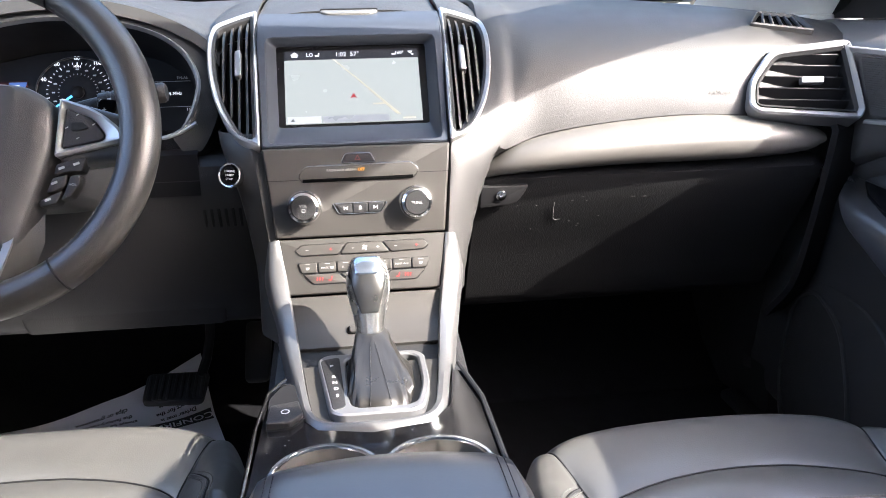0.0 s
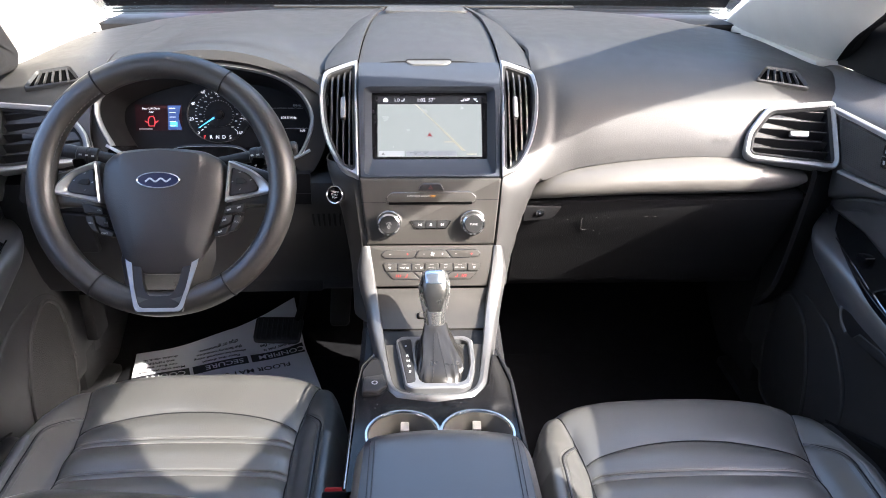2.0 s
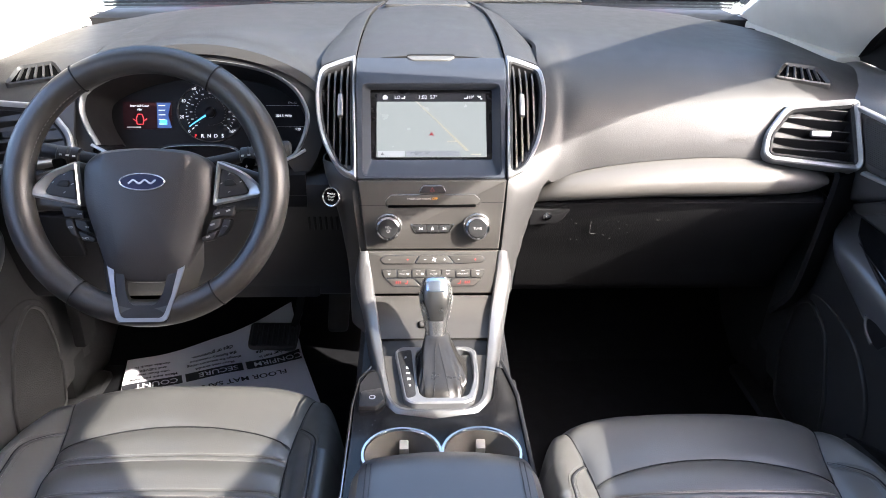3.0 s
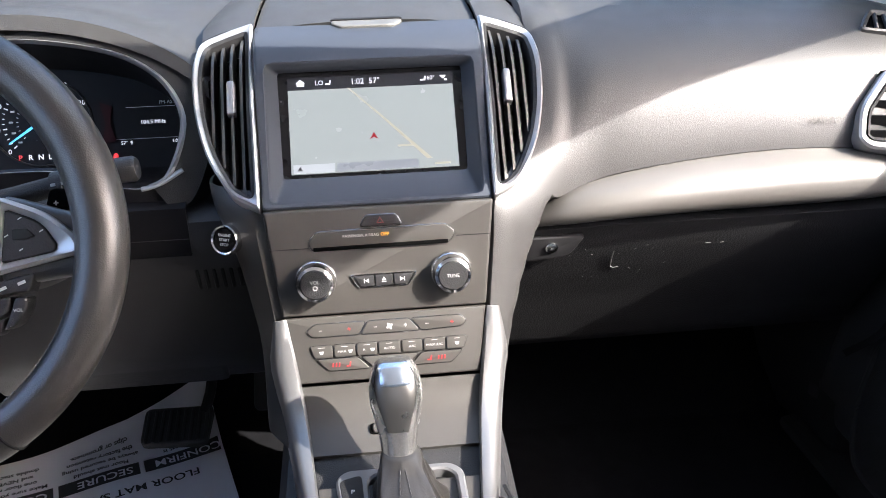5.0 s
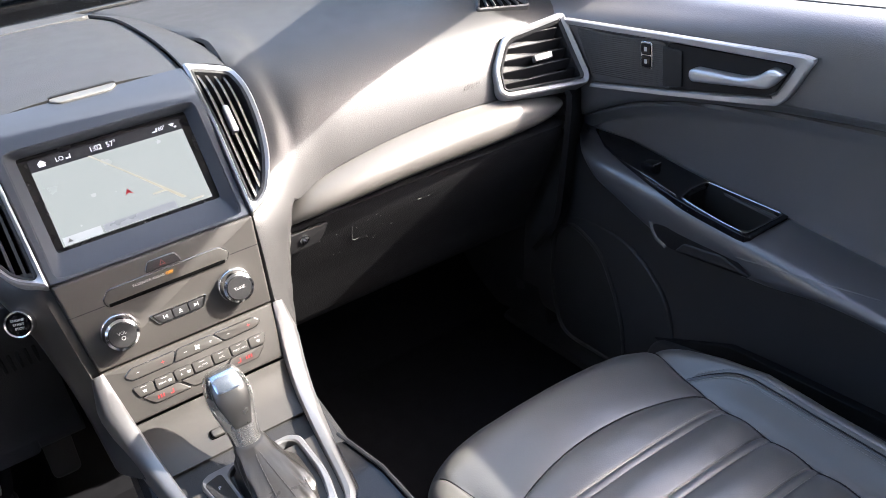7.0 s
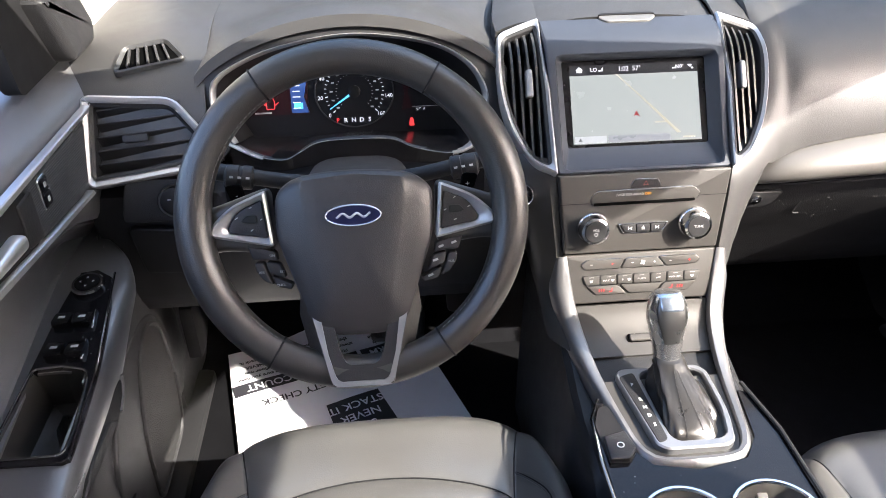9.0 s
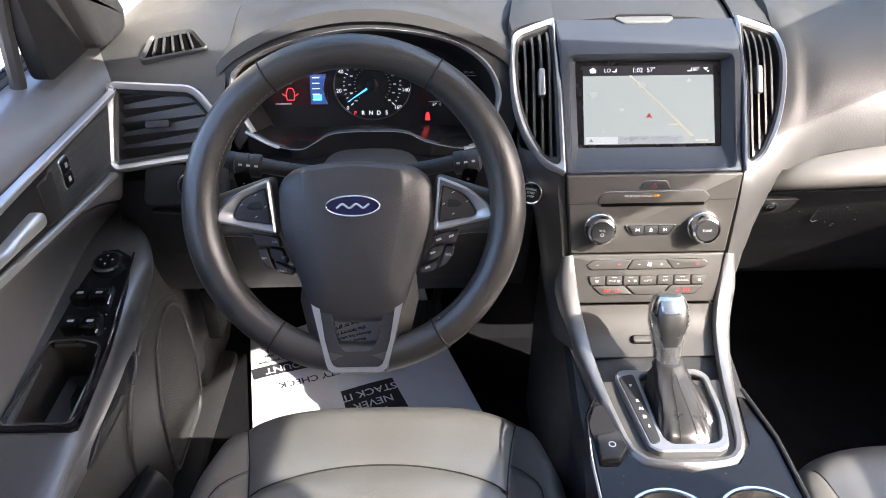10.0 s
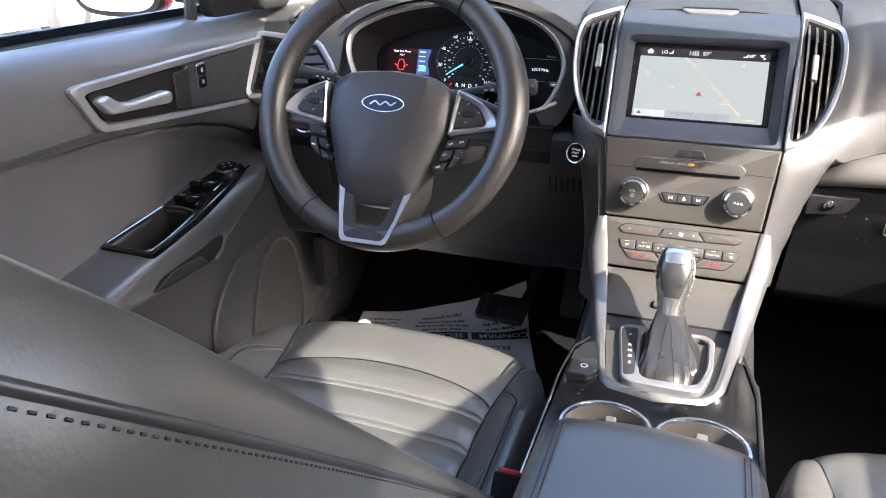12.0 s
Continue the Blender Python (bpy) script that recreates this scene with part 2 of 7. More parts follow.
def stitches(path, length=0.0042, gap=0.0022, r=0.0006, lift=0.0004):
    """A row of sewn thread along a path of points."""
    P = [Vector(p) for p in path]
    d = [0.0]
    for a, b in zip(P, P[1:]):
        d.append(d[-1] + (b - a).length)
    bm, s, i = bmesh.new(), 0.0, 0
    up = Vector((0, 0, lift))

    def at(q):
        k = max(j for j in range(len(d) - 1) if d[j] <= q + 1e-9)
        return P[k].lerp(P[k + 1], (q - d[k]) / max(1e-9, d[k + 1] - d[k])) + up
    while s + length < d[-1]:
        a, b = at(s), at(s + length)
        t = (b - a).normalized()
        w = t.cross(Vector((0.1, 0.2, 1))).normalized()
        h = w.cross(t)
        ring = [[bm.verts.new(p + (w * math.cos(k * math.tau / 4) + h * math.sin(k * math.tau / 4)) * r) for k in range(4)] for p in (a, b)]
        for k in range(4):
            bm.faces.new((ring[0][k], ring[0][(k + 1) % 4], ring[1][(k + 1) % 4], ring[1][k]))
        bm.faces.new(ring[0])
        bm.faces.new(ring[1])
        s += length + gap
    return bm


XC = 0.010          # middle of the centre stack


# ---- the ground and the car's shell ----
def ground_sheet():
    bm = bmesh.new()
    bmesh.ops.create_grid(bm, x_segments=40, y_segments=40, size=400)
    tagged(part("ground", bm, CONCRETE, m=pose(0, 0, -0.28)), "pale sunlit concrete car park", "ground", kind="structure")


ground_sheet()


def shell():
    car = thing("car_body", "red car body shell with light grey lining", "car body", kind="structure")
    # roof, with the lining under it; unseen front edge drawn forward to block light
    rows = [[Vector((x, y, z - 0.10 * (x / 0.62) ** 2 * 0.6)) for x in np.linspace(-0.62, 0.62, 13)]
            for y, z in ((-0.25, 1.338), (-0.42, 1.42), (-0.6, 1.505), (-0.9, 1.555), (-1.4, 1.555), (-2.2, 1.48))]
    part("ceiling", solid(grid(rows), 0.05), HEADLINER, car)
    # bulkhead behind the seats, sills and floor pan
    part("rear_panel", box(-0.80, 0.80, -2.22, -2.14, 0.1, 0.98, 0.02), HARD, car)
    part("floor", box(-0.80, 0.80, -2.2, 0.30, 0.06, 0.188, 0.01), CARPET, car)
    rows = [[Vector((x, y, z)) for x in np.linspace(-0.80, 0.80, 9)] for y, z in ((0.22, 0.150), (0.33, 0.158), (0.43, 0.215), (0.52, 0.32), (0.58, 0.48), (0.61, 0.90))]
    part("toe_board", solid(grid(rows), 0.03), CARPET, car)
    for s, side in ((-1, "left"), (1, "right")):
        part("door_sill", box(min(s * 0.70, s * 0.80), max(s * 0.70, s * 0.80), -1.0, 0.26, 0.13, 0.205, 0.02), HARD, car)
        # kick panel in front of the door
        part("kick_panel", box(min(s * 0.735, s * 0.80), max(s * 0.735, s * 0.80), 0.14, 0.60, 0.13, 0.78, 0.02), HARD, car)
        # windscreen pillar: lined inside, from the dash up to the roof
        front = [(0.80, 0.78, 0.90), (0.77, 0.56, 0.985), (0.735, 0.32, 1.08), (0.685, -0.02, 1.215), (0.64, -0.30, 1.345), (0.60, -0.60, 1.48)]
        rear = [(0.815, 0.22, 0.90), (0.775, 0.10, 0.97), (0.75, -0.024, 1.033), (0.70, -0.20, 1.145), (0.665, -0.34, 1.218), (0.645, -0.52, 1.285), (0.665, -0.90, 1.455)]
        rows = []
        for f, r in zip(spline(front, 24), spline(rear, 24)):
            c = (f + r) / 2
            inn = Vector((0.03, 0.02, 0.0))
            sec = [f, f.lerp(r, 0.06) - inn * 0.6, f.lerp(r, 0.3) - inn, f.lerp(r, 0.6) - inn, f.lerp(r, 0.92) - inn * 0.5, r, c + Vector((0.03, 0.0, 0.01))]
            rows.append([Vector((s * q.x, q.y, q.z)) for q in sec])
        part("windscreen_pillar", grid(rows, close_v=True, cap=True), LIGHTTRIM, car, "light grey cloth-lined windscreen pillar")
        part("pillar_foot", box(min(s * 0.768, s * 0.84), max(s * 0.768, s * 0.84), 0.20, 0.80, 0.84, 0.912, 0.008), LIGHTTRIM, car)
        # door pillar, unseen and stepped to shape the seat's sun patch; roof rail
        out = [Vector((s * a, b2)) for a, b2 in ((-0.83, 0.85), (-0.83, 1.215), (-1.065, 1.275), (-1.13, 1.345), (-1.125, 1.42), (-1.08, 1.47), (-1.08, 1.50), (-1.25, 1.50), (-1.26, 0.13), (-1.0, 0.13), (-1.0, 0.85))]
        part("door_pillar", slab(out, -0.03, 0.03, 0.01), HARD, car, m=Matrix(((0, 0, s, s * 0.72), (s, 0, 0, 0), (0, 1, 0, 0), (0, 0, 0, 1))))
        rail = spline([(s * 0.66, -0.86, 1.475), (s * 0.672, -1.0, 1.498), (s * 0.672, -1.3, 1.50), (s * 0.62, -2.2, 1.42)], 12)
        part("roof_rail", tube(rail, 0.04, 10), LIGHTTRIM, car)
        part("rear_side_panel", box(min(s * 0.72, s * 0.80), max(s * 0.72, s * 0.80), -2.2, -1.18, 0.1, 0.92, 0.02), HARD, car)
        part("rear_pillar", box(min(s * 0.64, s * 0.78), max(s * 0.64, s * 0.78), -2.2, -1.75, 0.9, 1.40, 0.03), LIGHTTRIM, car)
        # mirror triangle in the window's front corner
        tri = [Vector(p) for p in (((-0.045, 0.905), (0.22, 0.905), (0.20, 0.985), (0.10, 1.04), (-0.055, 1.05)) if s > 0 else ((-0.06, 0.905), (0.175, 0.905), (0.185, 0.955), (0.12, 1.02), (-0.085, 1.05)))]
        out = rounded([(s * p.x, p.y) for p in tri], 0.015)
        part("mirror_triangle", slab(out, -0.012, 0.012, 0.006), DARK, car, m=Matrix(((0, 0, s, s * (0.775 if s < 0 else 0.825)), (s, 0, 0, 0), (0, 1, 0, 0), (0, 0, 0, 1))))
    block = rounded([(0.005, 1.0), (0.062, 0.905), (0.150, 0.905), (0.165, 0.935), (0.10, 1.02)], [0.01, 0.012, 0.012, 0.01, 0.01], 3)
    part("mirror_block", slab([Vector((-p.x, p.y)) for p in block], -0.01, 0.03, 0.012), HARD, car, "dark moulded cover at the window's corner", m=Matrix(((0, 0, 1, -0.765), (-1, 0, 0, 0), (0, 1, 0, 0), (0, 0, 0, 1))))
    part("window_post", tube([(-0.80, -0.068, 0.895), (-0.79, -0.075, 0.98), (-0.77, -0.09, 1.07)], 0.010, 8), RUBBER, car)
    # windscreen
    rows = [[Vector((x * w, y + 0.06 * (1 - (x) ** 2), z)) for x in np.linspace(-1, 1, 17)] for w, y, z in ((0.79, 0.74, 0.925), (0.705, 0.16, 1.16), (0.60, -0.45, 1.41))]
    ws = part("windscreen", solid(grid(rows), 0.004), GLASS, car, "clear windscreen")
    ws.visible_shadow = False
    # black printed border of the windscreen
    at = lambda u, f: Vector((u * (0.79 - 0.19 * f), 0.74 - 1.19 * f + 0.06 * (1 - u * u) - 0.01, 0.925 + 0.485 * f - 0.012))
    part("windscreen_border", solid(grid([[at(u, f) for u in np.linspace(-1, 1, 17)] for f in (-0.02, -0.008, 0.004)]), 0.002), DARK, car)
    # dark privacy glass behind the front doors
    for sg in (-1, 1):
        rows = [[Vector((sg * 0.745, y, 0.90)), Vector((sg * 0.70, y, 1.20)), Vector((sg * 0.645, y, 1.44))] for y in (-1.22, -1.5, -1.8)]
        part("rear_side_glass", solid(grid(rows), 0.004), TINT, car, "dark tinted rear side glass")
    rows = [[Vector((x, y, z)) for x in np.linspace(-0.70, 0.70, 5)] for y, z in ((-2.19, 0.95), (-2.2, 1.2), (-2.15, 1.47))]
    part("rear_glass", solid(grid(rows), 0.004), TINT, car, "dark tinted rear glass")
    # bonnet and cowl beyond the windscreen
    rows = [[Vector((x, y + 0.12 * (1 - (x / 0.8) ** 2), z - 0.05 * (x / 0.8) ** 4 + (0.012 if 0.35 < abs(x) < 0.62 else 0))) for x in np.linspace(-0.8, 0.8, 33)]
            for y, z in ((0.80, 0.925), (0.86, 0.955), (1.05, 0.950), (1.4, 0.90), (1.8, 0.80), (1.95, 0.62))]
    part("bonnet", solid(grid(rows), 0.02), REDPAINT, car, "glossy red bonnet")
    part("cowl", box(-0.78, 0.78, 0.64, 0.90, 0.84, 0.915, 0.01), DARK, car)


shell()

# ---- dashboard ----
dash = thing("dashboard", "charcoal grained dashboard with satin silver vent frames", "dashboard", at=(0, 0.2, 0.8))


def pad_top(x, y):
    """Height of the dash's upper skin."""
    return 0.953 - 0.13 * (abs(x) / 0.75) ** 3 * 0.35 - 0.06 * (y - 0.40) ** 2


def inner_edge(y):
    """How far from the middle the lid's flank ends at that y."""
    t = min(1, max(0, (y - 0.08) / 0.50))
    return XC + 0.182 - 0.066 * t ** 0.8


def passenger_pad():
    rows = []

    def section(upper, lower):
        """A cross-section of (x, y, z): from the windscreen to the lip, then on below it."""
        rows.append(list(spline(upper, 32)) + list(spline(lower, 18))[1:])
    back = lambda x, dx=0.03, dz=0.0: [(max(x - 0.02, inner_edge(y) + dx) if x < 0.25 else x, y, pad_top(x, y) + dz - (0.004 if y > 0.6 else 0)) for y in (0.725 - 0.035 * (x / 0.75) ** 2, 0.50, 0.36, 0.25)]
    # beside the vent and the stack: inner edge, crown and outer edge of the band that runs down to the console
    inner = [(0.193, 0.165, 0.944), (0.193, 0.115, 0.935), (0.192, 0.088, 0.918), (0.1935, 0.050, 0.882), (0.189, 0.020, 0.842), (0.168, -0.016, 0.802), (0.146, -0.050, 0.779)]
    low = [(0.146, -0.050, 0.779), (0.1325, -0.066, 0.764), (0.1295, -0.0745, 0.735), (0.1260, -0.082, 0.70), (0.1210, -0.0905, 0.655), (0.117, -0.102, 0.60), (0.116, -0.106, 0.575)]
    section(back(0.12, 0.0, -0.022) + [(x - 0.004, y + 0.02, z - 0.004) for x, y, z in inner], [(x - 0.004, y + 0.02, z) for x, y, z in low])
    section(back(0.12, 0.009, -0.010) + inner, low)
    crown = [(0.198, 0.165, 0.944), (0.199, 0.112, 0.935), (0.201, 0.080, 0.917), (0.2035, 0.042, 0.880), (0.200, 0.008, 0.835), (0.186, -0.020, 0.798), (0.170, -0.046, 0.768)]
    crown_low = [(0.170, -0.046, 0.768), (0.158, -0.062, 0.748), (0.150, -0.070, 0.725), (0.1440, -0.077, 0.695), (0.1365, -0.085, 0.65), (0.130, -0.094, 0.60), (0.129, -0.099, 0.575)]
    section(back(0.12, 0.013, -0.003) + crown, crown_low)
    edge = [(0.215, 0.165, 0.943), (0.216, 0.108, 0.932), (0.217, 0.068, 0.910), (0.218, 0.032, 0.872), (0.214, 0.000, 0.828), (0.205, -0.020, 0.788), (0.196, -0.034, 0.755)]
    edge_low = [(0.196, -0.034, 0.755), (0.188, -0.042, 0.735), (0.178, -0.048, 0.71), (0.168, -0.054, 0.68), (0.157, -0.064, 0.64), (0.147, -0.076, 0.60), (0.145, -0.080, 0.575)]
    section(back(0.12, 0.022) + edge, edge_low)
    section(back(0.12, 0.026) + [(x + 0.008, y + 0.004, z) for x, y, z in edge], [(x + 0.009 - 0.004 * k, y + 0.016 + 0.004 * k, z) for k, (x, y, z) in enumerate(edge_low)])
    section(back(0.12, 0.034) + [(x + 0.014, y + 0.006, z + 0.001) for x, y, z in edge[:-1]] + [(0.211, -0.022, 0.747)], [(0.211, -0.020, 0.747), (0.207, 0.0, 0.737), (0.199, 0.02, 0.715), (0.186, 0.05, 0.66), (0.170, 0.06, 0.62), (0.160, 0.06, 0.575)])
    for x, lip, zl in ((0.255, -0.012, 0.764), (0.30, -0.010, 0.773), (0.39, -0.006, 0.782), (0.49, -0.004, 0.786), (0.60, 0.0, 0.778), (0.70, 0.0, 0.757), (0.805, 0.0, 0.742)):
        sh = -0.030 * ((x - 0.2) / 0.545) ** 3
        drop = zl - 0.800
        pts = [(0.165, 0.937 + sh), (0.105, 0.922 + sh), (0.06, 0.899 + sh * 0.7), (0.026 + lip, 0.862 + drop * 0.25), (lip + 0.004, zl + 0.018), (lip - 0.002, zl + 0.006), (lip + 0.002, zl - 0.003)]
        section(back(x) + [(x, *p) for p in pts], [(x, lip + 0.002, zl - 0.003), (x, lip + 0.012, zl - 0.010), (x, lip + 0.04, zl - 0.02), (x, lip + 0.08, zl - 0.03)])
    part("passenger_pad", solid(grid(lerp_rows(rows, 76)), 0.005), PAD, dash, "soft grained pad over the glove box")


passenger_pad()


def ledge():
    """The satin shelf under the passenger pad."""
    sts = []
    for x, top, low, k in ((0.188, 0.722, 0.704, 0.25), (0.200, 0.733, 0.706, 0.45), (0.222, 0.750, 0.708, 0.7), (0.26, 0.762, 0.711, 0.9), (0.32, 0.772, 0.714, 1.0), (0.40, 0.779, 0.716, 1.0), (0.50, 0.782, 0.716, 0.95), (0.60, 0.773, 0.718, 0.8), (0.66, 0.761, 0.724, 0.6), (0.685, 0.752, 0.735, 0.4)):
        h = top - low
        prof = [(0.05, top + 0.006), (0.01, top + 0.002), (-0.012 * k, top - 0.06 * h), (-0.030 * k, top - 0.22 * h), (-0.040 * k, top - 0.45 * h), (-0.040 * k, top - 0.65 * h), (-0.032 * k, top - 0.85 * h), (-0.014 * k, low + 0.002), (0.02, low), (0.06, low)]
        sts.append([Vector((x, q.x, q.y)) for q in spline([(*p, 0) for p in prof], 30)])
    part("shelf_trim", solid(grid(lerp_rows(sts, 50)), 0.003), SATINPAD, dash, "smooth satin shelf trim below the pad")


SATINPAD = mat("soft_sheen_trim", (0.105, 0.10, 0.093), 0.38, 0.2, grain=0.1, grain_size=1200)
ledge()


def glove_box():
    sts = []
    for x in (0.175, 0.3, 0.5, 0.69):
        prof = [(0.03, 0.716), (0.0, 0.712), (-0.006, 0.704), (-0.004, 0.692), (0.010, 0.665), (0.034, 0.625), (0.07, 0.57), (0.105, 0.51), (0.15, 0.455), (0.3, 0.43)]
        sts.append([Vector((x, q.x, q.y)) for q in spline([(*p, 0) for p in prof], 24)])
    box_ = part("glove_box_lid", solid(grid(lerp_rows(sts, 20)), 0.01), GLOVE, dash, "black glove box lid with a key lock")
    # pale scuffs on the lid
    lid = lambda x, u: Vector((x, 0.0112 + 0.645 * u - 0.0012, 0.6615 - u))
    scuffs = [[lid(0.2915, 0.0), lid(0.2918, 0.012), lid(0.2945, 0.030)], [lid(0.2945, 0.030), lid(0.299, 0.0325), lid(0.305, 0.031)], [lid(0.405, -0.004), lid(0.412, -0.0035)], [lid(0.424, -0.003), lid(0.428, -0.0035)]]
    rng = random.Random(5)
    for _ in range(16):
        x, u = rng.uniform(0.235, 0.37), rng.uniform(-0.01, 0.05)
        scuffs.append([lid(x, u), lid(x + rng.uniform(-0.002, 0.003), u + rng.uniform(-0.001, 0.002))])
    for sc in scuffs:
        part("scuff", tube(sc, 0.0005 if len(sc) > 2 else 0.00035, 5), SCUFF, box_)
    out = rounded([(-0.030, -0.021), (0.024, -0.015), (0.040, 0.014), (-0.030, 0.014)], [0.003, 0.012, 0.006, 0.003])
    m = plane(0.209, -0.004, 0.681, -14)
    part("lock_plate", slab(out, -0.002, 0.004, 0.002), DARK, dash, m=m)
    part("lock_barrel", lathe([(0.0075, 0.003), (0.0075, 0.006), (0.006, 0.007), (0.002, 0.007), (0.002, 0.005), (0.0, 0.005)], 20), CHROME, dash, "dull key barrel", m=m)
    # end panel between glove box and door
    sts = []
    for x in (0.692, 0.72, 0.752):
        prof = [(0.02, 0.79), (-0.03, 0.765), (-0.022, 0.70), (0.0, 0.60), (0.03, 0.5), (0.1, 0.42)]
        sts.append([Vector((x, q.x + (x - 0.69) * 0.5, q.y)) for q in spline([(*p, 0) for p in prof], 14)])
    part("end_panel", solid(grid(lerp_rows(sts, 8)), 0.01), GLOVE, dash)


SCUFF = mat("pale_scuff", (0.13, 0.13, 0.125), 0.7)
glove_box()

# cluster ring in its own axes: x right, y up along the leaning face
RING = plane(-0.377, 0.03, 0.845, 20)
ring_pts = [(-0.165, -0.048), (-0.184, -0.012), (-0.190, 0.018), (-0.176, 0.045), (-0.105, 0.076), (0.0, 0.092), (0.105, 0.078), (0.160, 0.050), (0.184, 0.012), (0.183, -0.022), (0.165, -0.062), (0.145, -0.072)]


def driver_dash():
    def lip(x):
        u = (x + 0.377) / 0.215
        if abs(u) < 1:
            arch = math.cos(u * math.pi / 2) ** 0.55
            return 0.045 + 0.025 * arch - 0.02, 0.862 + 0.088 * arch
        return 0.025, 0.862
    sts = []
    for x in (-0.805, -0.74, -0.68, -0.62, -0.572):
        sh = -0.030 * ((-x - 0.2) / 0.545) ** 3
        pts = [(0.69, pad_top(x, 0.69) - 0.004), (0.50, pad_top(x, 0.50)), (0.36, pad_top(x, 0.36)), (0.25, pad_top(x, 0.25)), (0.165, 0.937 + sh), (0.105, 0.922 + sh), (0.06, 0.899 + sh * 0.7), (0.026, 0.862), (0.0, 0.808), (-0.012, 0.775), (-0.008, 0.764), (0.02, 0.752)]
        sts.append([Vector((x, q.x, q.y)) for q in spline([(*p, 0) for p in pts], 40)])
    part("driver_pad_end", solid(grid(lerp_rows(sts, 16)), 0.006), PAD, dash, "soft grained end of the dash")
    sts = []
    for x in np.linspace(-0.584, -0.165, 40):
        yl, zl = lip(x)
        yb = 0.725 - 0.035 * (x / 0.75) ** 2
        top = pad_top(x, 0.25) + max(0, zl - 0.93) * 0.6
        pts = [(yb, pad_top(x, yb) - 0.004), (yb * 0.75, pad_top(x, yb * 0.75)), (0.25, top), (0.16, max(zl + 0.006, 0.925 + (zl - 0.893) * 0.3)), (yl + 0.05, zl + 0.012), (yl + 0.012, zl + 0.008), (yl, zl + 0.001), (yl + 0.006, zl - 0.008)]
        far = max(0, (x + 0.772) / 0.607)
        sts.append([Vector((x + (2 * XC - inner_edge(q.x) - 0.165 * 0 + 0.165 - 0.0) * far ** 3 if q.x > 0.10 else x, q.x, q.y)) for q in spline([(*p, 0) for p in pts], 30)])
    part("driver_pad", solid(grid(sts), 0.006), PAD, dash, "soft grained pad with a hood over the dials")
    # face between pad and knee panel, with a hole for the dials
    inner = [Vector(q.xy) for q in spline([(*p, 0) for p in ring_pts], 60)]
    outer = []
    for p in inner:
        d = Vector((p.x, p.y - 0.0))
        o = p + Vector((p.x * 0.12, p.y * 0.12 + 0.006 * (1 if p.y > 0 else -3)))
        outer.append(o)
    part("dial_surround", grid([[Vector((p.x, p.y, 0.004)) for p in inner], [Vector((p.x, p.y, -0.004)) for p in outer], [Vector((p.x * 1.02, p.y * 1.02, -0.05)) for p in outer]]), HARD, dash, m=RING)
    o2 = [p * 0.955 for p in inner]
    v = lambda ps, z: [Vector((p.x, p.y, z)) for p in ps]
    part("dial_rim", grid([v(inner, -0.004), v(inner, 0.005), v([a.lerp(b, 0.3) for a, b in zip(inner, o2)], 0.008), v([a.lerp(b, 0.8) for a, b in zip(inner, o2)], 0.004), v(o2, -0.004)]), SATINPALE, dash, "satin silver arch round the dials", m=RING)
    o3 = [Vector((p.x * 0.90, p.y * 0.86 - 0.004)) for p in inner]
    part("dial_tunnel", grid([v(o2, 0.0), v(o2, -0.02), v(o3, -0.084)]), DARK, dash, m=RING)
    part("dial_face", slab([p * 1.06 for p in o3], -0.095, -0.0865, 0), DIALBLACK, dash, m=RING)
    # glossy black lip that closes the dials below, with a thin bright edge and a silver end at either side
    low = spline([(-0.172, -0.046, 0), (-0.131, -0.067, 0), (-0.098, -0.0725, 0), (-0.076, -0.063, 0), (-0.050, -0.051, 0), (0.0, -0.0485, 0), (0.050, -0.051, 0), (0.080, -0.064, 0), (0.126, -0.0735, 0), (0.152, -0.069, 0), (0.178, -0.055, 0)], 60)
    part("dial_lip", grid([[Vector((p.x, p.y - 0.035, -0.012)) for p in low], [Vector((p.x, p.y - 0.004, 0.000)) for p in low], [Vector((p.x, p.y, 0.003)) for p in low], [Vector((p.x * 0.99, p.y + 0.004, 0.0)) for p in low], [Vector((p.x * 0.90, max(p.y, -0.052) + 0.006, -0.076)) for p in low]]), DIALGLOSS, dash, "glossy black lip under the dials", m=RING)
    part("lip_edge", tube([RING @ Vector((p.x, p.y + 0.0005, 0.0036)) for p in low], 0.0006, 6), SATIN, dash)
    for k0, k1 in ((0, 9), (51, 60)):
        part("rim_end", tube([RING @ Vector((p.x, p.y, 0.004)) for p in low[k0:k1]], 0.0034, 8, squash=0.8), SATINPALE, dash, "silver end of the dial rim")
    rows = [[Vector((x, y, z)) for x in np.linspace(-0.56, -0.2, 20)] for y, z in ((0.06, 0.765), (0.01, 0.764), (-0.006, 0.755), (-0.010, 0.70))]
    part("dial_shelf", solid(grid(rows), 0.004), DIALBLACK, dash)
    # knee panel
    sts = []
    for x in (-0.745, -0.66, -0.5, -0.3, -0.14):
        prof = [(0.05, 0.752), (0.02, 0.750), (-0.004, 0.742), (-0.007, 0.70), (0.015, 0.62), (0.045, 0.54), (0.07, 0.50), (0.10, 0.475), (0.22, 0.47)]
        sts.append([Vector((x, q.x, q.y)) for q in spline([(*p, 0) for p in prof], 24)])
    part("knee_panel", solid(grid(lerp_rows(sts, 20)), 0.008), KNEE, dash, "hard black panel under the steering column")


SATINPALE = mat("pale_satin_rim", (0.44, 0.44, 0.445), 0.42, 0.75)
DIALGLOSS = mat("glossy_dial_black", (0.006, 0.006, 0.007), 0.22, blotch=0.2, spec=0.3)
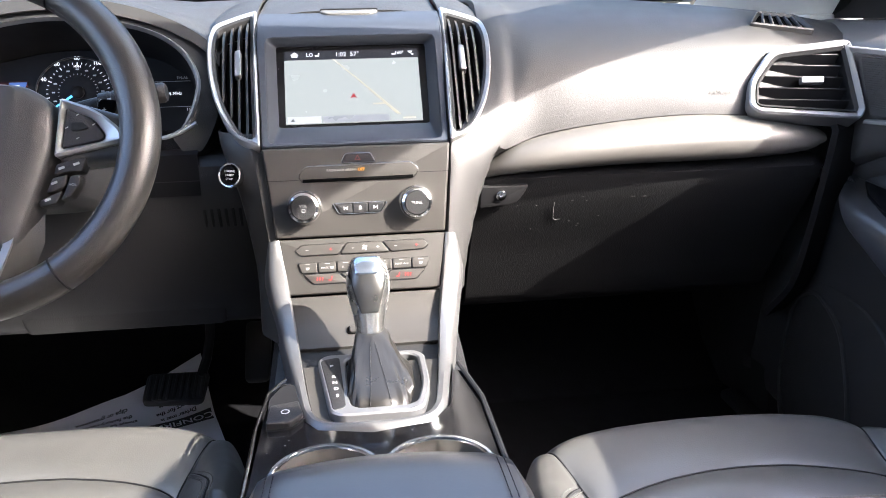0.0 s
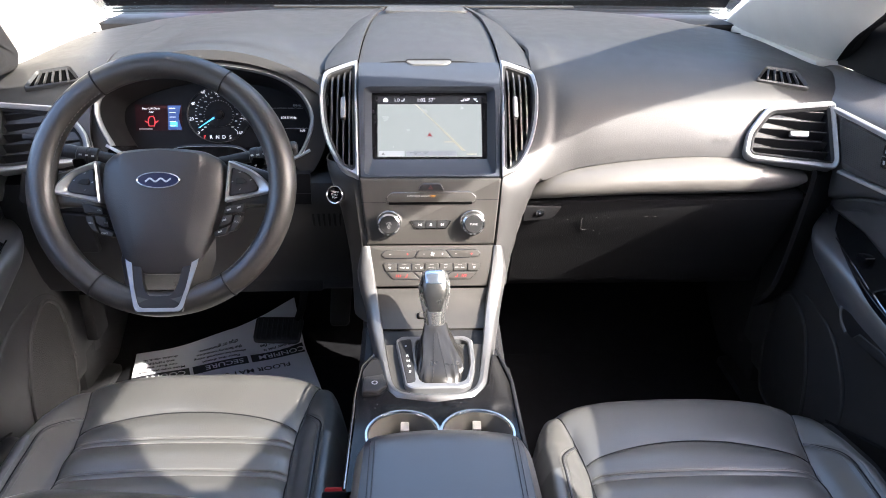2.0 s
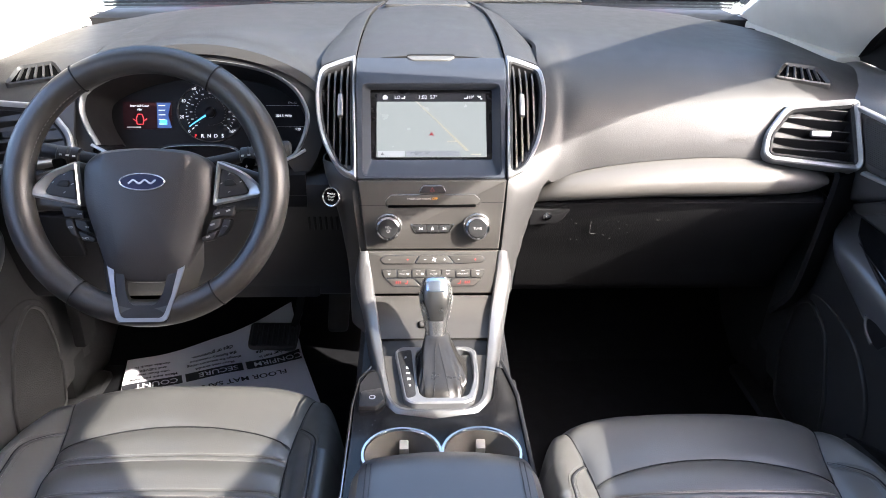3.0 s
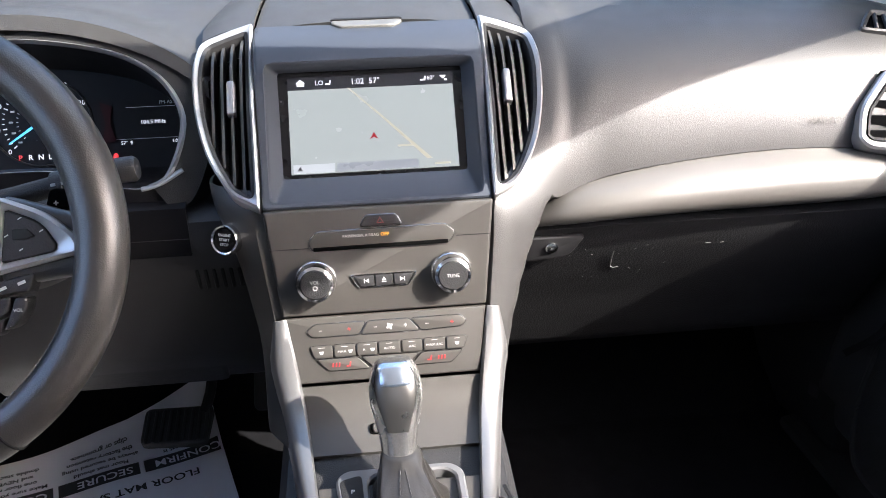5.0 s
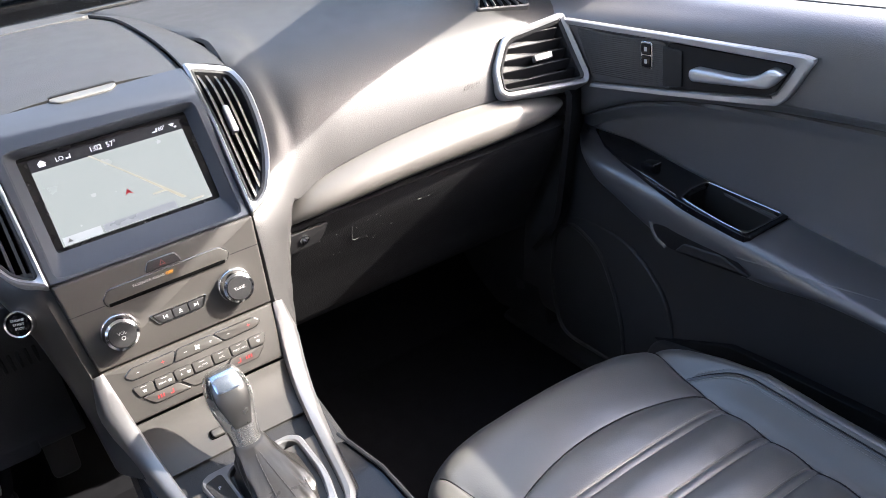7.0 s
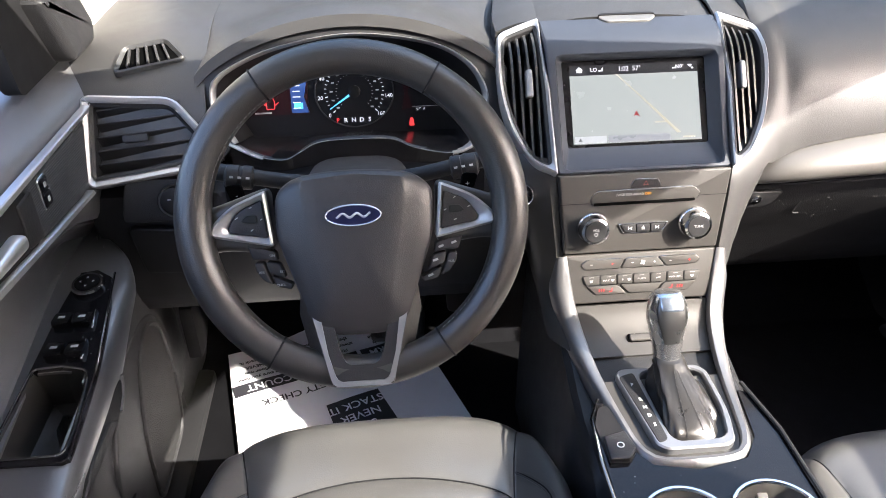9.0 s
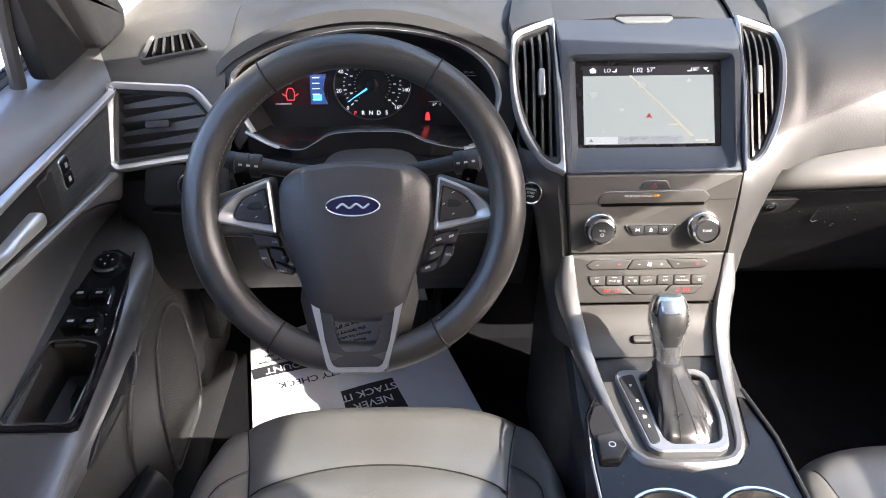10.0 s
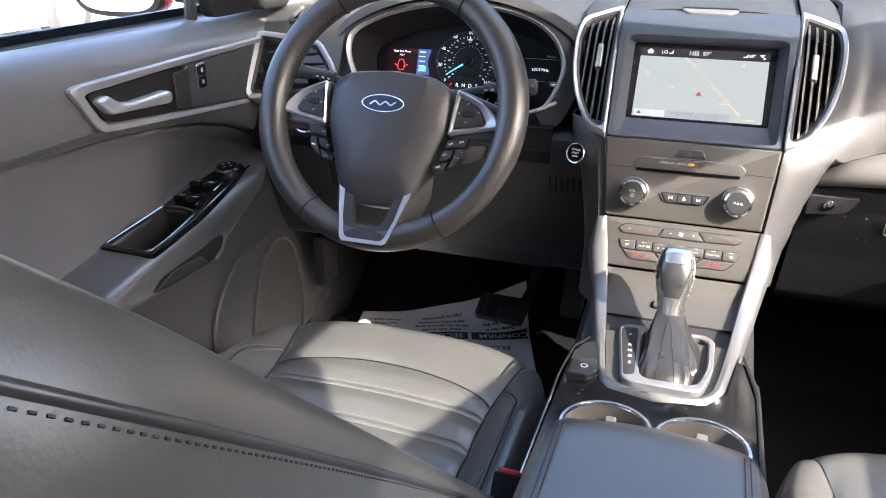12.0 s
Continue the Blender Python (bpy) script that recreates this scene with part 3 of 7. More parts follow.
DIALBLACK = mat("black_dial", (0.005, 0.005, 0.006), 0.45, blotch=0.2, spec=0.12)
driver_dash()

VL = plane(-0.648, -0.004, 0.828, 29, 8)
VR = plane(0.642, -0.004, 0.828, 29, -8)


def side_vent(m, s):
    shape = [(-0.040, 0.045), (0.066, 0.057), (0.074, 0.053), (0.084, -0.050), (0.075, -0.064), (-0.066, -0.052), (-0.078, -0.040), (-0.074, -0.004)]
    o = rounded([(s * x, y) for x, y in shape], [0.016, 0.005, 0.005, 0.009, 0.010, 0.008, 0.012, 0.012], 4)
    o = o[::-1] if s < 0 else o
    i = inset(o, 0.0145)
    v = part("side_vent", band(o, inset(o, 0.0105), -0.03, 0.006, 0.0025, 0.003), SATINPALE, dash, "satin silver side vent frame with black slats", m=m)
    part("vent_bezel", grid([[Vector((p.x, p.y, 0.004)) for p in inset(o, 0.0100)], [Vector((p.x, p.y, 0.0)) for p in i], [Vector((p.x, p.y, -0.03)) for p in inset(o, 0.016)]], close_v=True), HARD, v, "charcoal inner bezel", m=m)
    # back plate in near-black, the vent's inner shade put into its colour
    part("vent_shade", slab(inset(o, 0.010), -0.045, -0.035, 0), PITCH, v, m=m)
    for k in range(5):
        y = 0.034 - k * 0.0175
        x0, x1 = -0.044 - (0.04 - y) * 0.34, 0.058 + (0.04 - y) * 0.10
        sl = box(min(s * x0, s * x1), max(s * x0, s * x1), -0.011, 0.011, -0.0012, 0.0012, 0.001, 1)
        part("slat", sl, HARD, v, m=m @ pose(0, y, -0.012, 62, 0, -2 * s))
    # same tab on both sides; the left one's shade is painted as black plastic
    part("vent_tab", box(-0.016, 0.016, -0.005, 0.005, -0.006, 0.006, 0.003), SATIN if s > 0 else HARD, v, "silver tab" if s > 0 else "tab with its shade painted black", m=m @ pose(s * 0.014, -0.004, 0.0))


side_vent(VL, -1)
side_vent(VR, 1)

# ---- centre stack ----
SHROUD = plane(XC, -0.0185, 0.834, 34)      # face of the screen's surround
AUDIO = plane(XC, -0.081, 0.711, 11)
CLIMATE = plane(XC, -0.1035, 0.6205, 20)

# the stack's upper face is upright round the screen and bends forward above it: (y, z) up along it
FACE = spline([(-0.0745, 0.7575, 0), (-0.0695, 0.769, 0), (-0.0465, 0.7925, 0), (-0.0185, 0.834, 0), (0.0039, 0.8672, 0), (0.0234, 0.8950, 0), (0.048, 0.9160, 0), (0.089, 0.9310, 0), (0.12, 0.9400, 0)], 160)
FACE_S = [0.0]
for _a, _b in zip(FACE, FACE[1:]):
    FACE_S.append(FACE_S[-1] + (_b - _a).length)
_zero = FACE_S[min(range(len(FACE)), key=lambda k: (FACE[k].xy - Vector((-0.0185, 0.834))).length)]
FACE_S = [q - _zero for q in FACE_S]


def bend(bm, swing=0.0):
    """Lay a flat part (x across, y up along the face, z out of it) on the bent face; swing: how far its far side falls back."""
    for v in bm.verts:
        x, q, h = v.co
        i = min(len(FACE) - 2, max(0, sum(1 for c in FACE_S if c <= q) - 1))
        d = (FACE[i + 1] - FACE[i]).normalized()
        p = FACE[i] + d * (q - FACE_S[i])
        h -= swing * max(0.0, (abs(x) - 0.120) / 0.07) ** 1.3
        v.co = (XC + x, p.x - d.y * h, p.y + d.x * h)
    return bm


def dense(outline, k):
    """The outline with k points on each of its edges."""
    o = [Vector(p) for p in outline]
    return [a.lerp(b, j / k) for a, b in zip(o, o[1:] + o[:1]) for j in range(k)]


def bar(x0, x1, y0, y1, z0, z1, n=14):
    """A long thin bar along y, cut into n lengths."""
    return grid([[Vector((x0, y, z0)), Vector((x1, y, z0)), Vector((x1, y, z1)), Vector((x0, y, z1))] for y in np.linspace(y0, y1, n)], close_v=True, cap=True)


def centre_stack():
    # lid over the dash
    sts = []
    for y, z, w in ((0.0885, 0.9335, 0.1255), (0.11, 0.9415, 0.1245), (0.20, 0.959, 0.121), (0.35, 0.972, 0.113), (0.50, 0.966, 0.104), (0.66, 0.954, 0.096)):
        sts.append([Vector((XC + w * u, y, z - 0.010 * abs(u) ** 3)) for u in np.linspace(-1, 1, 15)])
    part("storage_lid", solid(grid(lerp_rows(sts, 24)), 0.006), PAD, dash, "grained lid over the centre stack")
    for s in (-1, 1):
        sts = []
        for y, z, w0, w1, d in ((0.0885, 0.9320, 0.1265, 0.184, 0.014), (0.11, 0.9400, 0.1255, 0.186, 0.014), (0.20, 0.957, 0.122, 0.172, 0.013), (0.35, 0.969, 0.114, 0.150, 0.012), (0.50, 0.963, 0.105, 0.134, 0.012), (0.66, 0.952, 0.097, 0.120, 0.01)):
            sts.append([Vector((XC + s * (w0 + (w1 - w0) * u), y, z - 0.001 - d * u * u)) for u in np.linspace(0, 1, 7)] + [Vector((XC + s * (w1 + 0.004), y, z - 0.05))])
        part("lid_flank", solid(grid(lerp_rows(sts, 24)), 0.004), PAD, dash)
    gr = rounded([(-0.030, 0.1365), (0.030, 0.1365), (0.0405, 0.146), (0.0385, 0.151), (-0.0385, 0.151), (-0.0405, 0.146)], 0.005)
    part("lid_grip", bend(slab(gr, -0.004, 0.0030, 0.0015)), GRIP, dash, "pale satin grip on the lid's front edge")
    # raised dark strip that paints the shade of the hollow above the grip
    part("grip_shade", bend(slab(rounded([(-0.041, 0.1505), (0.041, 0.1505), (0.036, 0.1545), (-0.036, 0.1545)], 0.002), -0.004, 0.0042, 0.0006)), DARK, dash)
    # surround of the screen, bent forward at its top
    outer = dense(rounded([(-0.1190, -0.0815), (0.1190, -0.0815), (0.1255, 0.1495), (-0.1255, 0.1495)], 0.003, 2), 8)
    hole = dense(rounded([(-0.110, -0.076), (0.110, -0.076), (0.1115, 0.080), (-0.1115, 0.080)], 0.009, 2), 8)
    v = lambda ps, z: [Vector((p.x, p.y, z)) for p in ps]
    rings = [v(outer, -0.03), v(outer, -0.002), v(inset(outer, 0.002), 0.0)] + [v([a.lerp(b, f) for a, b in zip(outer, hole)], 0.0) for f in (0.2, 0.4, 0.6, 0.8)] + [v(inset(hole, -0.002), 0.0), v(hole, -0.002), v(hole, -0.012)]
    part("screen_surround", bend(grid(rings, close_v=True)), BLUEGREY, dash, "smooth charcoal screen surround")
    back = rounded([(-0.0985, -0.0430), (0.0985, -0.0430), (0.1005, 0.0765), (-0.1005, 0.0765)], 0.004)
    hole = rounded([(-0.110, -0.076), (0.110, -0.076), (0.1115, 0.080), (-0.1115, 0.080)], 0.009)
    part("screen_recess", grid([v(hole, -0.001), v(inset(hole, 0.003), -0.006), v(back, -0.018)], close_v=True), BLUEGREY, dash, m=SHROUD)
    d = part("display", slab(back, -0.026, -0.0190, 0), PIANO, dash, "touch screen showing a pale road map", m=SHROUD)
    sm = SHROUD @ pose(0.0, 0.0125, -0.0185)
    part("map_image", slab([Vector(p) for p in ((-0.0900, -0.051), (0.0900, -0.051), (0.0900, 0.0435), (-0.0900, 0.0435))], -0.0004, 0.0004, 0), SCREEN, d, "pale grey-green map", m=sm)
    part("status_bar", slab([Vector(p) for p in ((-0.0900, 0.0437), (0.0900, 0.0437), (0.0900, 0.0575), (-0.0900, 0.0575))], -0.0004, 0.0004, 0), SCREENBAR, d, m=sm)
    # audio panel
    out = rounded([(-0.1085, -0.0555), (0.1085, -0.0555), (0.1195, 0.0585), (-0.1195, 0.0585)], 0.003)
    part("audio_panel", slab(out, -0.03, 0.0, 0.003), STACK, dash, "matt charcoal audio panel", m=AUDIO)
    out = rounded([(-0.0985, -0.0350), (0.0985, -0.0350), (0.1090, 0.0365), (-0.1090, 0.0365)], 0.003)
    part("climate_panel", slab(out, -0.03, 0.0, 0.003), STACK, dash, "matt charcoal climate panel", m=CLIMATE)
    # flank on the driver's side
    sts = []
    for z, y, xi, xo in ((0.785, -0.052, 0.1225, 0.180), (0.765, -0.064, 0.1205, 0.176), (0.735, -0.0735, 0.1180, 0.166), (0.70, -0.0810, 0.1145, 0.156), (0.655, -0.0895, 0.1095, 0.148), (0.60, -0.104, 0.103, 0.140), (0.545, -0.17, 0.100, 0.133)):
        sts.append([Vector((XC - q.x, q.y, z)) for q in spline([(xi - 0.004, y + 0.02, 0), (xi, y + 0.005, 0), (xi + 0.006, y + 0.003, 0), ((xi + xo) / 2, y + 0.016, 0), (xo - 0.006, y + 0.032, 0), (xo, y + 0.05, 0), (xo - 0.005, y + 0.10, 0), (xo - 0.01, y + 0.25, 0)], 22)])
    part("stack_flank", solid(grid(lerp_rows(sts, 24)), 0.003), STACK, dash)
    # vents either side of the screen
    for s in (-1, 1):
        o = dense(rounded([(s * x, y) for x, y in ((0.1205, -0.0830), (0.149, -0.066), (0.176, -0.022), (0.1885, 0.03), (0.1905, 0.08), (0.1860, 0.128), (0.1790, 0.1365), (0.1265, 0.1490))], [0.004, 0.02, 0.03, 0.04, 0.02, 0.012, 0.008, 0.003]), 2)
        i = dense(rounded([(s * x, y) for x, y in ((0.1300, -0.0660), (0.147, -0.054), (0.167, -0.016), (0.1785, 0.03), (0.1805, 0.078), (0.1765, 0.118), (0.1720, 0.1235), (0.1345, 0.1330))], [0.004, 0.015, 0.02, 0.03, 0.015, 0.008, 0.006, 0.003]), 2)
        v = lambda ps, z: [Vector((p.x, p.y, z)) for p in ps]
        f = inset(i, -0.0035)
        v_ = part("centre_vent", bend(band(o, f, -0.025, 0.0065, 0.0022, 0.0045), 0.017), SATINPALE, dash, "satin silver upright vent frame with black slats")
        part("vent_bezel", bend(grid([v(f, 0.0035), v(i, 0.0005), v(inset(i, 0.002), -0.022)], close_v=True), 0.017), HARD, v_, "charcoal inner bezel")
        # near-black plate behind the slats paints in the shade of the duct
        part("vent_shade", bend(slab(inset(i, -0.002), -0.048, -0.040, 0), 0.017), PITCH, v_)
        for k, x in enumerate((0.1375, 0.1480, 0.1585, 0.1690)):
            lo, hi = (-0.060, -0.050, -0.030, -0.006)[k], (0.130, 0.127, 0.124, 0.120)[k]
            part("slat", bend(bar(s * x - 0.0012, s * x + 0.0012, lo, hi, -0.026, -0.004), 0.017), HARD, v_)
            part("slat_edge", bend(bar(s * x - 0.0016, s * x + 0.0016, lo, hi, -0.0045, -0.0032), 0.017), STACK, v_)
        tab = slab(rounded([(s * 0.1485 - 0.0048, 0.026), (s * 0.1485 + 0.0048, 0.026), (s * 0.1485 + 0.0042, 0.064), (s * 0.1485 - 0.0042, 0.064)], 0.003, 3), -0.010, 0.0035, 0.0025)
        part("vent_tab", bend(tab, 0.017), SATIN, v_, "silver tab")


GRIP = mat("pale_satin_grip", (0.16, 0.158, 0.15), 0.5, 0.5)
BLUEGREY = mat("smooth_charcoal", (0.034, 0.039, 0.050), 0.42, spec=0.3, blotch=0.05, grain=0.05, grain_size=1500)
centre_stack()

# ---- centre console ----
console = thing("centre_console", "charcoal centre console with a silver U-shaped trim", "centre console", at=(XC, -0.4, 0.3))


def u_path(n=60, w=1.0, dz=0.0):
    half = [(0.1085, -0.0925, 0.655), (0.1010, -0.112, 0.600), (0.0920, -0.15, 0.562), (0.0820, -0.22, 0.5405), (0.0710, -0.30, 0.5370), (0.0630, -0.338, 0.5360), (0.0460, -0.358, 0.5360), (0.0, -0.362, 0.5360)]
    pts = [(XC + 0.002 - x * w, y, z + dz) for x, y, z in half] + [(XC + 0.002 + x * w, y, z + dz) for x, y, z in half[-2::-1]]
    return spline(pts, n)


def centre_console():
    # lower body
    sts = []
    for y, w, z in ((0.1, 0.115, 0.55), (-0.05, 0.115, 0.56), (-0.14, 0.116, 0.545), (-0.25, 0.118, 0.515), (-0.36, 0.117, 0.500), (-0.385, 0.117, 0.44), (-0.5, 0.114, 0.44), (-0.53, 0.114, 0.50), (-0.62, 0.112, 0.53), (-1.0, 0.11, 0.53)):
        prof = [(-w - 0.012, 0.13), (-w - 0.010, 0.30), (-w - 0.004, z - 0.04), (-w, z - 0.008), (-w + 0.008, z), (0, z), (w - 0.008, z), (w, z - 0.008), (w + 0.004, z - 0.04), (w + 0.010, 0.30), (w + 0.012, 0.13)]
        sts.append([Vector((XC + a, y, b)) for a, b in prof])
    part("body", grid(lerp_rows(sts, 30), cap=True), HARD, console)
    # storage door and gear plate between the arms of the trim
    U = u_path(61)
    mid = XC + 0.002
    rows = []
    for k in range(15, 31):
        a, b = U[k], U[60 - k]
        rows.append([a.lerp(b, t) + Vector((0, 0, -0.003)) for t in np.linspace(0.02, 0.98, 13)])
    part("gear_plate", solid(grid(rows), 0.008), STACK, console)
    rows = []
    for q in spline([(0, -0.1165, 0.5850), (0, -0.126, 0.5700), (0, -0.146, 0.5530), (0, -0.176, 0.5400)], 10):
        w = 0.0985 - (0.585 - q.z) * 0.26
        rows.append([Vector((mid + w * u, q.y, q.z)) for u in np.linspace(-1, 1, 11)])
    part("storage_door", solid(grid(rows), 0.008), STACK, console, "matt charcoal sliding storage door")
    # the silver U
    rows = []
    for k, p in enumerate(U):
        t = (U[min(k + 1, 60)] - U[max(k - 1, 0)]).normalized()
        nrm = Vector((0, -abs(t.z), math.hypot(t.x, t.y))).normalized()
        out = t.cross(nrm).normalized()
        if out.dot(p - Vector((mid, -0.22, p.z))) < 0:
            out = -out
        g = min(1, max(0, (abs(k - 30) - 10) / 16))
        e = min(1, (30 - abs(k - 30)) / 4 + 0.15)
        w = (0.014 + 0.013 * g) * min(1, 0.35 + 0.65 * e)
        rows.append([p + out * (a * w) + nrm * (b * e) for a, b in ((-0.12, -0.006), (-0.12, 0.001), (-0.02, 0.0045), (0.35, 0.0055), (0.65, 0.003), (0.88, -0.004), (1.0, -0.016))])
    part("u_trim", grid(rows, cap=True), SATINDARK, console, "satin silver U-shaped trim")


SATINDARK = mat("satin_console_silver", (0.21, 0.21, 0.213), 0.42, 0.8, blotch=0.06)
centre_console()

# ---- steering wheel ----
WX, WY, WZ, WT = -0.3755, -0.246, 0.824, 25
WM = plane(WX, WY, WZ, WT)
wheel = thing("steering_wheel", "black leather steering wheel with satin silver spokes", "steering wheel", at=(WX, WY, WZ))


def steering_wheel():
    n, R, rows = 96, 0.1700, []
    for k in range(n):
        a = k * math.tau / n
        ca, sa = math.cos(a), math.sin(a)
        thick = 0.0182 + 0.0016 * max(0, math.cos(2 * (a - 0.25))) 
        ring = []
        for j in range(16):
            b = j * math.tau / 16
            r = R + thick * math.cos(b) * 1.02
            ring.append(Vector((r * ca, r * sa, thick * 1.05 * math.sin(b))))
        rows.append(ring)
    part("rim", grid(rows, close_u=True, close_v=True), WHEEL, wheel, "worn black leather rim", m=WM)
    # airbag pad
    pad = rounded([(-0.064, 0.0455), (-0.035, 0.0500), (0.0, 0.0515), (0.035, 0.0500), (0.066, 0.0455), (0.086, 0.030), (0.085, -0.018), (0.064, -0.080), (0.052, -0.116), (0.028, -0.129), (-0.028, -0.129), (-0.052, -0.116), (-0.064, -0.080), (-0.084, -0.018), (-0.083, 0.030)], 0.014, 4)
    v = lambda ps, z: [Vector((p.x, p.y, z)) for p in ps]
    c = Vector((0, -0.020))

    def polar(poly):
        """The outline sampled at even angles round c."""
        res = []
        for a in np.linspace(0, math.tau, 121)[:-1]:
            d = Vector((math.cos(a), math.sin(a)))
            best = 0.0
            for p, q in zip(poly, poly[1:] + poly[:1]):
                p, e = p - c, q - p
                den = d.x * e.y - d.y * e.x
                if abs(den) > 1e-9:
                    t, u = (p.x * e.y - p.y * e.x) / den, (p.x * d.y - p.y * d.x) / den
                    if t > 0 and -1e-6 <= u <= 1 + 1e-6:
                        best = max(best, t)
            res.append(c + d * best)
        return res
    # a raised middle panel, creased against flat flanks and a lower slope
    edge = polar(pad)
    mid = polar(rounded([(-0.056, 0.0425), (0.0, 0.0480), (0.056, 0.0425), (0.054, 0.010), (0.047, -0.030), (0.035, -0.090), (-0.035, -0.090), (-0.047, -0.030), (-0.054, 0.010)], 0.006, 3))
    mix = lambda f: [p.lerp(q, f) for p, q in zip(edge, mid)]
    rings = [v(edge, -0.035), v(edge, -0.003), v(mix(0.03), 0.0015), v(mix(0.12), 0.0048), v(mix(0.5), 0.0090), v(mix(0.92), 0.0132), v(mix(1.0), 0.0139)]
    for f, z in ((0.95, 0.0146), (0.7, 0.0163), (0.35, 0.0176), (0.1, 0.018)):
        rings.append(v([c + (p - c) * f for p in mid], z))
    part("airbag_pad", grid(rings, close_v=True, cap=True), HARDW, wheel, "dark grained airbag cover", m=WM)


HARDW = mat("grained_wheel_cover", (0.030, 0.029, 0.030), 0.42, grain=0.22, grain_size=900, voronoi=True)
steering_wheel()

# ---- seats ----
THREADDARK = mat("dark_thread", (0.03, 0.03, 0.032), 0.6)
SEATX = -0.366


def seat_height(u, y):
    """Top of the cushion at u (-1 to 1 across) and y ahead of the cushion's front edge (0, negative to the rear)."""
    d = -y
    base = 0.466 - 0.055 * max(0, d - 0.06)
    roll = -0.034 * (1 - d / 0.05) ** 2.2 if d < 0.05 else 0.0
    k = min(1, max(0, (abs(u) - 0.68) / 0.17))
    bol = 0.034 * k * k * (3 - 2 * k) * min(1, max(0, (d - 0.04) / 0.16))
    edge = -0.075 * max(0, (abs(u) - 0.86) / 0.14) ** 2.4
    crown = -0.008 * min(1, abs(u) / 0.7) ** 2
    return base + roll + bol + edge + crown


CROSS = (0.197, 0.264, 0.331, 0.398, 0.465)


def half_width(d):
    return 0.232 + 0.02 * min(1, d / 0.12)


def side_seam(d):
    return 0.164 + 0.030 * (1 - min(1, d / 0.19)) ** 1.3


def bolster_seam(d):
    k = min(1, max(0, (d - 0.118) / 0.07))
    return 0.171 + 0.034 * (1 - (1 - k) ** 2.2)


def seat(x0, y0, name_label, recline, deep):
    s = thing("car_seat", name_label, "car seat", group="front seats", at=(x0, y0 - 0.3, 0.15))

    def on(x, d, lift=0.0):
        """A point of the cushion's skin, with its sewn grooves, x across and d behind the front edge."""
        u = x / half_width(d)
        ax, w, b = abs(x), side_seam(d), bolster_seam(d)
        z = seat_height(u, -d)
        # the bowed seam behind the front roll, then the flat double-sewn ribs
        seam = 0.131 + 0.034 * min(1, ax / 0.168) ** 2
        if ax < w + 0.002:
            e = d - seam
            z += -0.009 * math.exp(e / 0.020) + 0.006 * math.exp(e / 0.05) if e < 0 else -0.003 * math.exp(-e / 0.010)
            for q in CROSS:
                r = abs(d - q)
                z += 0.0022 * math.exp(-((r - 0.034) / 0.02) ** 2) - 0.0022 * math.exp(-abs(r - 0.0052) / 0.0032)
        z -= 0.0085 * math.exp(-abs(ax - w) / 0.011) * min(1, d / 0.02)
        if d > 0.118:
            z -= 0.004 * math.exp(-abs(ax - b) / 0.004) * min(1, (d - 0.118) / 0.03)
        # slack leather
        z += 0.0009 * noise.noise(Vector((x * 14 + x0 * 9, d * 14, 1.7))) + 0.0004 * noise.noise(Vector((x * 45, d * 45, x0 * 5)))
        return Vector((x0 + x, y0 - d - 0.085 * abs(u) ** 5 * max(0.0, 1 - d / 0.3), z + lift))

    vs = set(np.round(np.linspace(0.052, 0.56, 96), 5)) | {0.0, 0.003, 0.007, 0.012, 0.018, 0.026, 0.034, 0.043}
    for q in (0.131,):
        vs |= {q + o for o in (-0.009, -0.005, -0.0025, -0.001, 0, 0.001, 0.0025, 0.005)}
    for q in CROSS:
        vs |= {q + o for o in (-0.009, -0.0072, -0.0062, -0.0052, -0.0042, -0.003, 0, 0.003, 0.0042, 0.0052, 0.0062, 0.0072, 0.009)}
    us = [k / 24 * 0.9 for k in range(25)] + [0.93, 0.955, 0.975, 0.99, 1.0]
    side = [0.006, 0.014, 0.026, 0.045] + [0.06 + 0.94 * k / 24 for k in range(25)]
    rows = []
    for f in (1.0, 0.66, 0.33):
        rows.append([Vector((x0 + 0.252 * u * (0.985 - 0.02 * f), y0 - 0.045 * abs(u) ** 4 - 0.02 - 0.015 * f, 0.19 + (seat_height(u, 0) - 0.19) * (1 - f))) for u in np.linspace(-1, 1, 2 * (len(us) + len(side)) - 1)])
    for v in sorted(vs):
        half = []
        bend = 0.034 * (v / 0.131 if v < 0.131 else max(0.0, 1 - (v - 0.131) / 0.055))
        w, h = side_seam(v), half_width(v)
        for x in [w * u for u in us] + [w + (h - w) * q for q in side]:
            half.append((x, v + bend * min(1, x / 0.168) ** 2 * (1 if x <= w else max(0, 1 - (x - w) / 0.03))))
        row = [on(-x, d) for x, d in reversed(half)] + [on(x, d) for x, d in half[1:]]
        row[0].z = row[-1].z = 0.33
        rows.append(row)
    part("cushion", grid(rows), LEATHER, s, "black leather cushion with stitched cross seams")
    # thin dark tubes laid in the seam grooves to paint in their crevice shade
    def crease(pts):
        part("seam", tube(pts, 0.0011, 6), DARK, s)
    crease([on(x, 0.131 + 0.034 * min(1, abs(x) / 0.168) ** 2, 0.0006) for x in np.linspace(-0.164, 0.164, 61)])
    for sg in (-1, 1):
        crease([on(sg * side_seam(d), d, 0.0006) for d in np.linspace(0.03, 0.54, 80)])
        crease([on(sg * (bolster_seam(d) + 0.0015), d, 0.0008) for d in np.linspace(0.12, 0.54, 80)])
